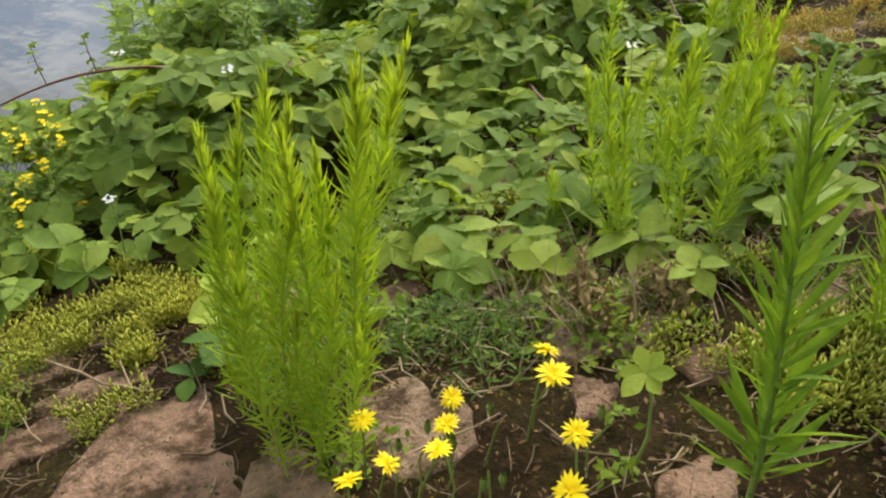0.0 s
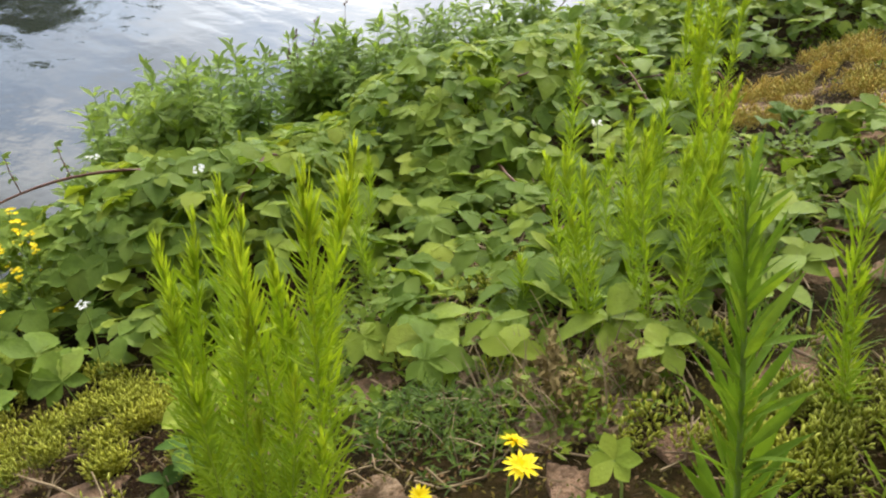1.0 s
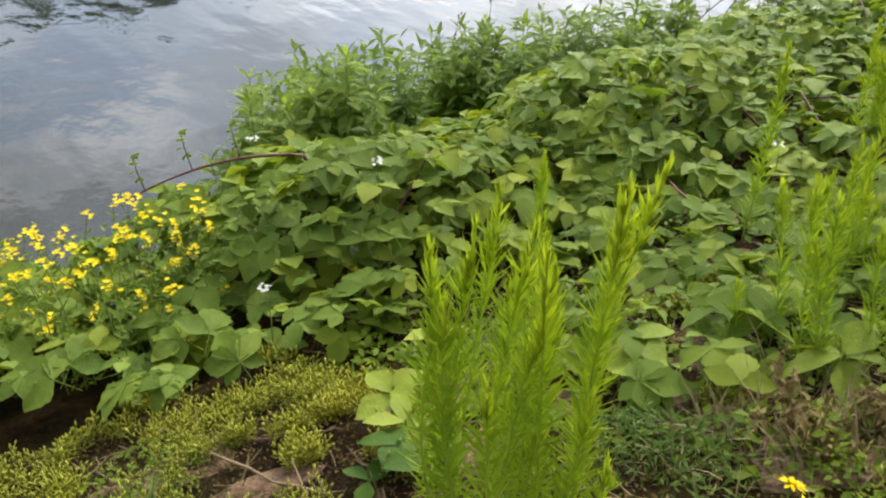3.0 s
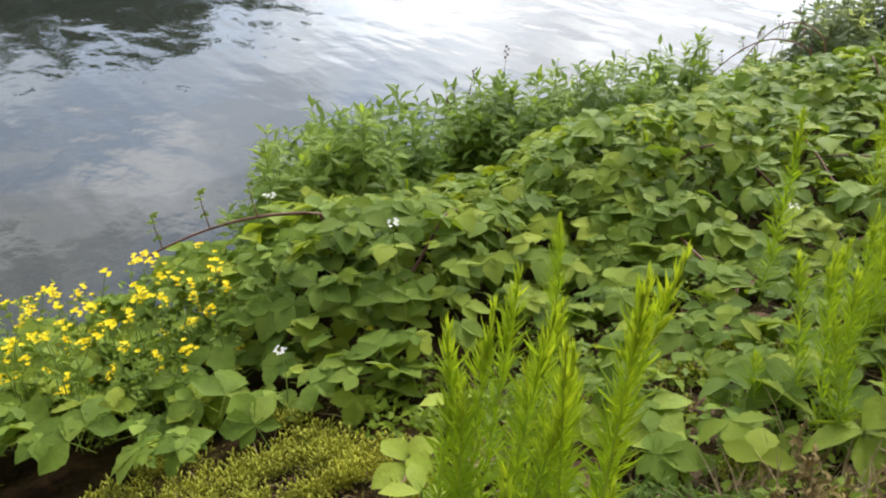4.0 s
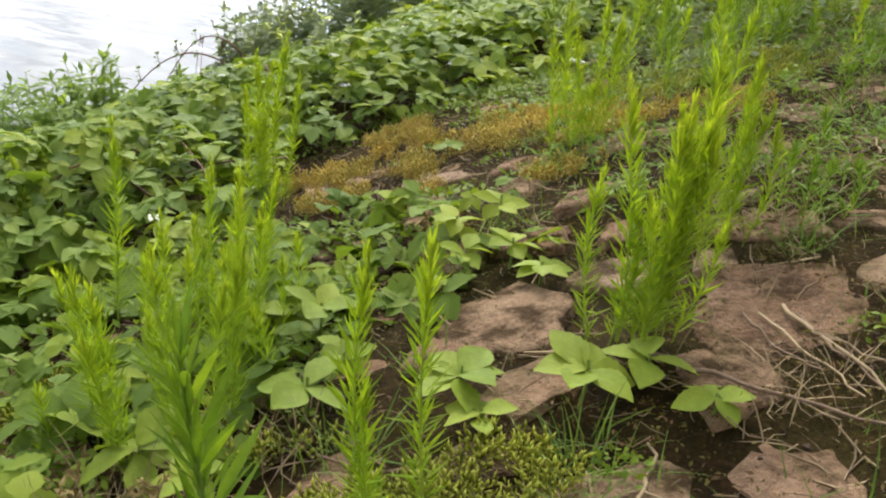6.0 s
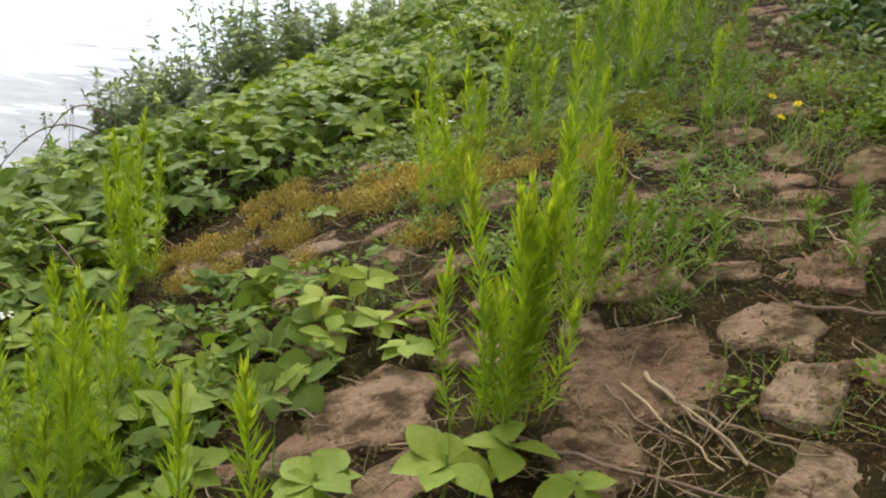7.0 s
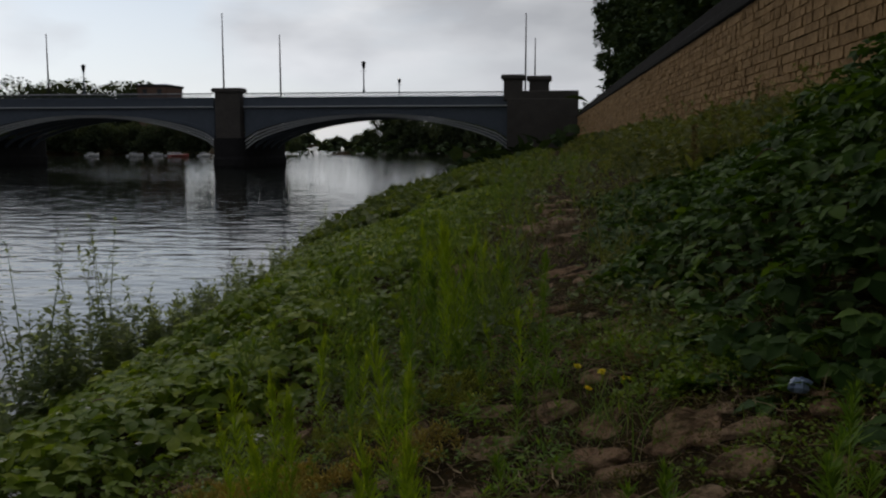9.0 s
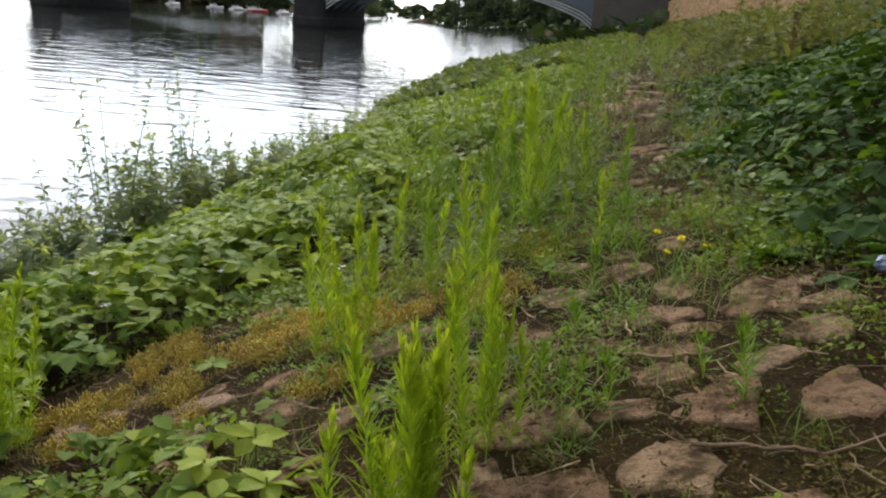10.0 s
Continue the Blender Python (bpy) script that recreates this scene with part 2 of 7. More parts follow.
M_DRY_LEAF = leaf_material("dry_leaf", (0.06, 0.032, 0.014), (0.13, 0.075, 0.034), (0.28, 0.18, 0.09), 0.15, 0.8)
M_PIER_SHAFT = rough_material("dark_pier_stone", (0.028, 0.028, 0.032), (0.065, 0.062, 0.06), 0.9, 0.9, 0.6, 0.03)
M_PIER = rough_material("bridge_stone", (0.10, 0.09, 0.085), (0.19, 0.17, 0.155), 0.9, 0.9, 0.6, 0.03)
# Bridge iron: blue-grey paint, lightened so the colour carries the distance haze.
M_HAZED_IRON = rough_material("hazed_painted_iron", (0.11, 0.135, 0.17), (0.17, 0.20, 0.25), 0.8, 0.55, 0.2, 0.01)
M_PALE_IRON = rough_material("pale_painted_iron", (0.62, 0.64, 0.66), (0.78, 0.79, 0.80), 1.5, 0.5, 0.2, 0.005)
M_BRICK = rough_material("far_brick", (0.20, 0.12, 0.09), (0.32, 0.22, 0.17), 0.6, 0.9, 0.3, 0.02)
M_BOAT = rough_material("white_gelcoat", (0.68, 0.69, 0.70), (0.80, 0.81, 0.82), 1.5, 0.35, 0.1, 0.005, vary=0.1)
M_RED = rough_material("red_boat_paint", (0.40, 0.06, 0.05), (0.55, 0.12, 0.09), 1.5, 0.45, 0.1, 0.005, vary=0.1)
M_GLASS = rough_material("dark_glass", (0.02, 0.025, 0.03), (0.04, 0.045, 0.05), 1.5, 0.1, 0.0, 0.005, vary=0.1)
M_PLASTIC = rough_material("blue_plastic", (0.16, 0.22, 0.36), (0.30, 0.37, 0.50), 20, 0.4, 0.2, 0.002, vary=0.1)


def stone_material():
    m, n, l, p = material("pitching_stone")
    co, info = n.new("ShaderNodeTexCoord"), n.new("ShaderNodeObjectInfo")
    gc = n.new("ShaderNodeNewGeometry").outputs["Position"]
    big = noise_node(n, l, 9, 6, 0.65, gc)
    fine = noise_node(n, l, 90, 5, 0.7, gc)
    grit = noise_node(n, l, 320, 3, 0.6, gc)
    c = ramp_node(n, l, big, [(0.28, (0.165, 0.095, 0.056)), (0.52, (0.385, 0.235, 0.148)), (0.76, (0.56, 0.39, 0.265))])
    tone = ramp_node(n, l, info.outputs["Random"], [(0.0, (0.25, 0.155, 0.085)), (0.35, (0.38, 0.225, 0.14)), (0.7, (0.46, 0.325, 0.195)), (1.0, (0.56, 0.42, 0.285))])
    c = blend(n, l, 0.5, c, tone)
    c = blend(n, l, ramp_node(n, l, fine, [(0.46, (0, 0, 0)), (0.75, (0.75, 0.75, 0.75))]), c, (0.13, 0.085, 0.06))
    c = blend(n, l, ramp_node(n, l, grit, [(0.54, (0, 0, 0)), (0.68, (0.6, 0.6, 0.6))]), c, (0.48, 0.33, 0.21))
    dirt = noise_node(n, l, 14, 6, 0.7, gc, (1, 1, 1))
    c = blend(n, l, ramp_node(n, l, dirt, [(0.46, (0, 0, 0)), (0.60, (0.9, 0.9, 0.9))]), c, (0.065, 0.040, 0.018))
    algae = noise_node(n, l, 6, 6, 0.7, gc, (1, 1, 1.4))
    c = blend(n, l, ramp_node(n, l, algae, [(0.52, (0, 0, 0)), (0.68, (0.55, 0.55, 0.55))]), c, (0.13, 0.12, 0.045))
    p.inputs["Roughness"].default_value = 0.9
    p.inputs["Specular IOR Level"].default_value = 0.06
    pits = noise_node(n, l, 45, 6, 0.75, gc)
    c = blend(n, l, ramp_node(n, l, pits, [(0.30, (0.9, 0.9, 0.9)), (0.42, (0, 0, 0))]), c, (0.05, 0.032, 0.02))
    l.new(c, p.inputs["Base Color"])
    mixh = blend(n, l, 0.6, fine, pits)
    relief(n, l, p, mixh, 1.0, 0.03)
    return m


def soil_material():
    m, n, l, p = material("soil_and_moss")
    gc = n.new("ShaderNodeNewGeometry").outputs["Position"]
    big, mid, fine = noise_node(n, l, 3.2, 6, 0.6, gc), noise_node(n, l, 22, 6, 0.7, gc), noise_node(n, l, 160, 5, 0.7, gc)
    c = ramp_node(n, l, mid, [(0.32, (0.007, 0.0033, 0.0014)), (0.52, (0.020, 0.0094, 0.0032)), (0.70, (0.060, 0.031, 0.011))])
    moss = ramp_node(n, l, fine, [(0.3, (0.026, 0.024, 0.005)), (0.7, (0.10, 0.085, 0.018))])
    c = blend(n, l, ramp_node(n, l, big, [(0.37, (0, 0, 0)), (0.70, (0.62, 0.62, 0.62))]), c, moss)
    grain = noise_node(n, l, 75, 4, 0.75, gc)
    c = blend(n, l, ramp_node(n, l, grain, [(0.5, (0, 0, 0)), (0.66, (0.35, 0.35, 0.35))]), c, (0.095, 0.053, 0.023))
    c = blend(n, l, ramp_node(n, l, fine, [(0.64, (0, 0, 0)), (0.76, (0.6, 0.6, 0.6))]), c, (0.13, 0.085, 0.05))
    l.new(c, p.inputs["Base Color"])
    p.inputs["Roughness"].default_value = 1.0
    p.inputs["Specular IOR Level"].default_value = 0.08
    relief(n, l, p, blend(n, l, 0.5, fine, mid), 1.0, 0.03)
    return m


def water_material():
    m, n, l, p = material("river_water")
    gc = n.new("ShaderNodeNewGeometry").outputs["Position"]
    p.inputs["Base Color"].default_value = (0.022, 0.026, 0.022, 1)
    p.inputs["Roughness"].default_value, p.inputs["IOR"].default_value = 0.035, 1.333
    swell = noise_node(n, l, 0.7, 1.5, 0.5, gc, (0.85, 1.4, 1))
    ripple = noise_node(n, l, 4.6, 3, 0.55, gc, (0.9, 1.4, 1))
    chop = noise_node(n, l, 1.5, 1.5, 0.5, gc, (0.7, 1.6, 1))
    # calmer under the bank, livelier in midstream
    sep, calm = n.new("ShaderNodeSeparateXYZ"), n.new("ShaderNodeMapRange")
    l.new(gc, sep.inputs[0])
    l.new(sep.outputs["X"], calm.inputs["Value"])
    for key, v in (("From Min", -30.0), ("From Max", -3.0), ("To Min", 1.4), ("To Max", 0.85)):
        calm.inputs[key].default_value = v
    b1, b2, b3 = n.new("ShaderNodeBump"), n.new("ShaderNodeBump"), n.new("ShaderNodeBump")
    b3.inputs["Distance"].default_value = 0.032
    gain_b3 = n.new("ShaderNodeMath")
    gain_b3.operation = "MULTIPLY"
    gain_b3.inputs[1].default_value = 0.45
    l.new(calm.outputs["Result"], gain_b3.inputs[0])
    l.new(gain_b3.outputs[0], b3.inputs["Strength"])
    l.new(chop, b3.inputs["Height"])
    l.new(b3.outputs["Normal"], b1.inputs["Normal"])
    b1.inputs["Distance"].default_value = 0.055
    gain_b1 = n.new("ShaderNodeMath")
    gain_b1.operation = "MULTIPLY"
    gain_b1.inputs[1].default_value = 0.6
    l.new(calm.outputs["Result"], gain_b1.inputs[0])
    l.new(gain_b1.outputs[0], b1.inputs["Strength"])
    b2.inputs["Distance"].default_value = 0.012
    gain_b2 = n.new("ShaderNodeMath")
    gain_b2.operation = "MULTIPLY"
    gain_b2.inputs[1].default_value = 0.26
    l.new(calm.outputs["Result"], gain_b2.inputs[0])
    l.new(gain_b2.outputs[0], b2.inputs["Strength"])
    l.new(swell, b1.inputs["Height"])
    l.new(ripple, b2.inputs["Height"])
    l.new(b1.outputs["Normal"], b2.inputs["Normal"])
    l.new(b2.outputs["Normal"], p.inputs["Normal"])
    return m


M_STONE, M_SOIL, M_WATER = stone_material(), soil_material(), water_material()


# ---- mesh helpers ----
def raw_mesh(name, verts, faces, mat, smooth=True):
    """A mesh from an array of places and an array of faces, all with the same number of corners (or a list of such arrays)."""
    groups = faces if isinstance(faces, list) else [faces]
    groups = [np.asarray(f, dtype=np.int32) for f in groups if len(f)]
    me = bpy.data.meshes.new(name)
    verts = np.asarray(verts, dtype=np.float32)
    me.vertices.add(len(verts))
    me.vertices.foreach_set("co", verts.ravel())
    loops = np.concatenate([f.ravel() for f in groups])
    totals = np.concatenate([np.full(len(f), f.shape[1], dtype=np.int32) for f in groups])
    starts = np.concatenate([[0], np.cumsum(totals)[:-1]]).astype(np.int32)
    me.loops.add(len(loops))
    me.loops.foreach_set("vertex_index", loops)
    me.polygons.add(len(totals))
    me.polygons.foreach_set("loop_start", starts)
    me.polygons.foreach_set("loop_total", totals)
    me.polygons.foreach_set("use_smooth", np.full(len(totals), smooth, dtype=bool))
    me.update(calc_edges=True)
    me.validate()
    me.materials.append(mat)
    return me


def place_all(base, turns, places):
    """Copies of a base (verts, quads), one for each 3 x 3 turn and place, as one array of verts and quads."""
    v, f = base
    n, k = len(places), len(v)
    out = np.einsum("nij,kj->nki", turns, v) + places[:, None, :]
    ff = f[None] + (np.arange(n) * k)[:, None, None]
    return out.reshape(-1, 3), ff.reshape(-1, f.shape[1])


def join(bits):
    """One array of verts and quads from several."""
    vs, fs, k = [], [], 0
    for v, f in bits:
        vs.append(v)
        fs.append(f + k)
        k += len(v)
    return np.concatenate(vs), np.concatenate(fs)


def part(name, me, parent, label="", kind=""):
    ob = new(name, me)
    ob.parent = parent
    return tagged(ob, label, kind=kind)


def empty(name, place, label, category, group="", kind=""):
    ob = new(name)
    ob.location = place
    ob.empty_display_size = 0.05
    return tagged(ob, label, category, group, kind)


def turns_of(yaw, pitch, roll, scale):
    """Turns for arrays of angles: roll about the leaf's length (y), then pitch up, then yaw."""
    cy, sy, cp, sp, cr, sr = np.cos(yaw), np.sin(yaw), np.cos(pitch), np.sin(pitch), np.cos(roll), np.sin(roll)
    z, o = np.zeros_like(yaw), np.ones_like(yaw)
    a = np.stack([np.stack([cy, -sy, z], -1), np.stack([sy, cy, z], -1), np.stack([z, z, o], -1)], -2)
    b = np.stack([np.stack([o, z, z], -1), np.stack([z, cp, -sp], -1), np.stack([z, sp, cp], -1)], -2)
    c = np.stack([np.stack([cr, z, sr], -1), np.stack([z, o, z], -1), np.stack([-sr, z, cr], -1)], -2)
    return (a @ b @ c) * scale[:, None, None]


def blade(length, width, stations, fold=0.25, droop=0.2, teeth=0.0, widest=0.4, point=1.6, crimp=0.0):
    """A leaf along +y from the origin: midrib and two edges; folded, drooping, toothed."""
    v = []
    for i in range(stations):
        t = i / (stations - 1)
        w = width * 0.5 * (t / widest) ** 0.75 if t < widest else width * 0.5 * max(0.0, 1 - ((t - widest) / (1 - widest)) ** point)
        w = max(w, width * 0.02)
        if teeth and 0 < i < stations - 1:
            w *= 1 + teeth * (1 if i % 2 else -1)
        z = -droop * length * t * t
        e = z + fold * w + crimp * length * (i % 2)
        v += [(-w, t * length, e), (0, t * length, z), (w, t * length, e)]
    f = []
    for i in range(stations - 1):
        a = 3 * i
        f += [(a, a + 1, a + 4, a + 3), (a + 1, a + 2, a + 5, a + 4)]
    return np.array(v, dtype=float), np.array(f)


def kite(width, fold=0.2):
    """The lightest leaf: one folded quad along +y."""
    w = width / 2
    return np.array([(0, 0, 0), (w, 0.45, fold * w), (0, 1.0, -0.08), (-w, 0.45, fold * w)], float), np.array([(0, 1, 2, 3)])


def tube(points, radii, sides=5):
    """A tapered tube along points, closed by its own narrow end."""
    pts = np.array(points, dtype=float)
    d = np.gradient(pts, axis=0)
    d /= np.linalg.norm(d, axis=1)[:, None] + 1e-9
    ref = np.where(np.abs(d[:, 2:3]) > 0.9, np.array([[1.0, 0, 0]]), np.array([[0, 0, 1.0]]))
    s = np.cross(d, ref)
    s /= np.linalg.norm(s, axis=1)[:, None] + 1e-9
    u = np.cross(s, d)
    a = np.linspace(0, 2 * np.pi, sides, endpoint=False)
    r = np.array(radii, dtype=float)[:, None, None]
    v = pts[:, None] + r * (np.cos(a)[None, :, None] * s[:, None] + np.sin(a)[None, :, None] * u[:, None])
    n = len(pts)
    i, j = np.meshgrid(np.arange(n - 1), np.arange(sides), indexing="ij")
    k = (j + 1) % sides
    f = np.stack([i * sides + j, i * sides + k, (i + 1) * sides + k, (i + 1) * sides + j], -1).reshape(-1, 4)
    return v.reshape(-1, 3), f


def box_data(size, at=(0, 0, 0), bevel=0.0):
    """A box with chamfered vertical and top edges (verts, quads)."""
    x, y, z = (s / 2 for s in size)
    b = min(bevel, x * 0.45, y * 0.45, z * 0.45)
    ring = lambda ax, ay, az: [(-ax, -ay, az), (ax, -ay, az), (ax, ay, az), (-ax, ay, az)]
    rings = [ring(x - b, y - b, -z), ring(x, y, -z + b), ring(x, y, z - b), ring(x - b, y - b, z)] if b else [ring(x, y, -z), ring(x, y, z)]
    v = np.array([p for r in rings for p in r], dtype=float) + np.array(at)
    f = [(3, 2, 1, 0)]
    for i in range(len(rings) - 1):
        for j in range(4):
            k = (j + 1) % 4
            f.append((4 * i + j, 4 * i + k, 4 * i + 4 + k, 4 * i + 4 + j))
    m = 4 * (len(rings) - 1)
    f.append((m, m + 1, m + 2, m + 3))
    return v, np.array(f)


def smooth01(t):
    t = np.clip(t, 0, 1)
    return t * t * (3 - 2 * t)


# ---- ground, river ----
_grid = np.random.RandomState(5).rand(64, 64)


def wobble(x, y, size):
    """Smooth noise from 0 to 1 over the plan, with bumps of that size."""
    u, v = np.asarray(x, float) / size + 1000, np.asarray(y, float) / size + 1000
    i, j = np.floor(u).astype(int), np.floor(v).astype(int)
    a, b = smooth01(u - i), smooth01(v - j)
    g = lambda p, q: _grid[p % 64, q % 64]
    return (g(i, j) * (1 - a) + g(i + 1, j) * a) * (1 - b) + (g(i, j + 1) * (1 - a) + g(i + 1, j + 1) * a) * b


BANK_EDGE = [(-60, -2.2), (-1, -2.4), (0.5, -2.20), (1.0, -2.28), (1.25, -2.78), (2.0, -2.92), (3.5, -2.98), (5, -3.02), (6.5, -3.12), (8, -3.25), (9.5, -3.42), (11, -3.6), (13, -3.9), (18, -4.8), (30, -6.3), (60, -8.6), (92, -10.8), (4000, -10.8)]


def bank_edge(y):
    """Where the bank breaks off steeply to the water."""
    k = np.array(BANK_EDGE)
    return np.interp(y, k[:, 0], k[:, 1])


def edge_shift(y):
    """How far the bend carries the near bank to the left, upstream of the bridge."""
    return -1.6 * np.maximum(np.asarray(y, float) - 196, 0)


def wall_line(y):
    """The embankment wall's face, which closes slowly on the path upstream."""
    return 4.75 - 0.0227 * np.clip(np.asarray(y, float), -60, 110)


def bank(x, y):
    """Height of the sloping bank, without small relief."""
    x, y = np.asarray(x, float), np.asarray(y, float)
    xx = np.where(x < 0, x - edge_shift(y), x)
    st = 1 + 0.012 * np.clip(y, 0, 40)
    u = xx / st
    left = np.where(u > -1.1, 1.97 + 0.40 * u, 1.53 + 0.36 * (u + 1.1))
    left = left - 1.4 * np.maximum(bank_edge(y) - xx, 0)
    left = np.maximum(left, -1.6)
    right = 1.97 + 0.27 * x
    z = np.where(xx < 0, left, np.minimum(right, 3.3))
    far_edge = -84 - 0.35 * np.clip(y - 90, 0, 110) - 0.2 * np.maximum(y - 200, 0)
    far_edge = np.where(y > 208, far_edge + 2.2 * (np.minimum(y, 226) - 208), far_edge)
    z = np.where(x < far_edge, np.maximum(z, np.minimum(2.2, -1.6 + 0.5 * (far_edge - x))), z)
    return np.where(x > wall_line(y) + 0.4, 5.35, z)


def ground_z(x, y):
    """Height of the ground with its bumps."""
    z = bank(x, y)
    near = 1.0 / (1 + (np.maximum(np.abs(np.asarray(y, float) - 3), 4) / 20) ** 2)
    return z + near * ((wobble(x, y, 0.35) - 0.5) * 0.035 + (wobble(x, y, 0.11) - 0.5) * 0.02) + (wobble(x, y, 2.5) - 0.5) * 0.06


def axis_steps(lo, hi, step, far_lo, far_hi, grow):
    c = list(np.arange(lo, hi + 1e-6, step))
    s, v = step, hi
    while v < far_hi:
        s *= grow
        v += s
        c.append(v)
    s, v = step, lo
    while v > far_lo:
        s *= grow
        v -= s
        c.insert(0, v)
    return np.array(c)


def build_ground():
    xs = axis_steps(-3.4, 1.5, 0.05, -2500, 2500, 1.12)
    ys = axis_steps(0.0, 5.0, 0.05, -1200, 3500, 1.10)
    X, Y = np.meshgrid(xs, ys, indexing="xy")
    Z = ground_z(X, Y)
    v = np.stack([X, Y, Z], -1).reshape(-1, 3)
    ny, nx = X.shape
    i, j = np.meshgrid(np.arange(ny - 1), np.arange(nx - 1), indexing="ij")
    a = i * nx + j
    f = np.stack([a, a + 1, a + nx + 1, a + nx], -1).reshape(-1, 4)
    ob = new("ground", raw_mesh("ground", v, f, M_SOIL))
    return tagged(ob, "dark brown soil bank with moss sloping to the river", "ground", kind="structure")


GROUND = build_ground()


def build_water():
    v = np.array([(-2400, -1100, 0), (40, -1100, 0), (40, 3400, 0), (-2400, 3400, 0)], float)
    ob = new("water", raw_mesh("water", v, np.array([(0, 1, 2, 3)]), M_WATER))
    return tagged(ob, "grey rippled river reflecting a cloudy sky", "river", kind="structure")


WATER = build_water()


# ---- bridge ----
BRIDGE_Y, BRIDGE_DEPTH, PIER_W, SPAN = 100.6, 15.5, 3.6, 33.6
PIER_X = [-36.9 - SPAN * k for k in range(0, 3)]
SPRING, CROWN, DECK, RAIL = 3.4, 6.1, 7.55, 8.45


def arch_z(x, left, right):
    t = (x - left) / (right - left) * 2 - 1
    return SPRING + (CROWN - SPRING) * np.maximum(0, 1 - t ** 2) ** 0.66


def stone_pier(x, first):
    pier = empty("bridge_pier", (x, BRIDGE_Y, -1.6), "dark weathered stone bridge pier standing in the river", "bridge pier", "bridge piers")
    # shaft with a rounded upstream and downstream nose
    n = 10
    a = np.linspace(0, np.pi, n)
    half = PIER_W / 2
    outline = [(half * math.cos(t), BRIDGE_DEPTH + half * 0.7 * math.sin(t)) for t in a] + [(-half * math.cos(t), -half * 0.7 * math.sin(t)) for t in a]
    rings, levels = [], [(0, 1.0), (1.5, 1.0), (1.9, 1.06), (2.6, 1.06), (2.9, 1.0), (5.0, 1.0)]
    for z, s in levels:
        rings += [(px * s, (py - BRIDGE_DEPTH / 2) * (1 + (s - 1) * 0.25) + BRIDGE_DEPTH / 2, z) for px, py in outline]
    m = len(outline)
    f = [(r * m + i, r * m + (i + 1) % m, (r + 1) * m + (i + 1) % m, (r + 1) * m + i) for r in range(len(levels) - 1) for i in range(m)]
    part("shaft", raw_mesh("shaft", rings, np.array(f), M_PIER_SHAFT, False), pier, "dark stone shaft")
    pil = part("pilaster", raw_mesh("pilaster", *box_data((2.9, 1.5, RAIL + 1.6 - 3.2), (0, 0.35, (RAIL + 1.6 + 4.8) / 2 - 0.4), 0.06), M_PIER, False), pier)
    part("pilaster_cap", raw_mesh("pilaster_cap", *box_data((3.5, 2.0, 0.5), (0, 0.35, RAIL + 1.6 + 0.35), 0.12), M_PIER, False), pil, "moulded stone cap")
    part("rear_pilaster", raw_mesh("rear_pilaster", *box_data((2.9, 1.5, RAIL + 1.6 - 3.2), (0, BRIDGE_DEPTH - 0.35, (RAIL + 1.6 + 4.8) / 2 - 0.4), 0.06), M_PIER, False), pier)
    return pier


for k, px in enumerate(PIER_X):
    stone_pier(px, k == 0)


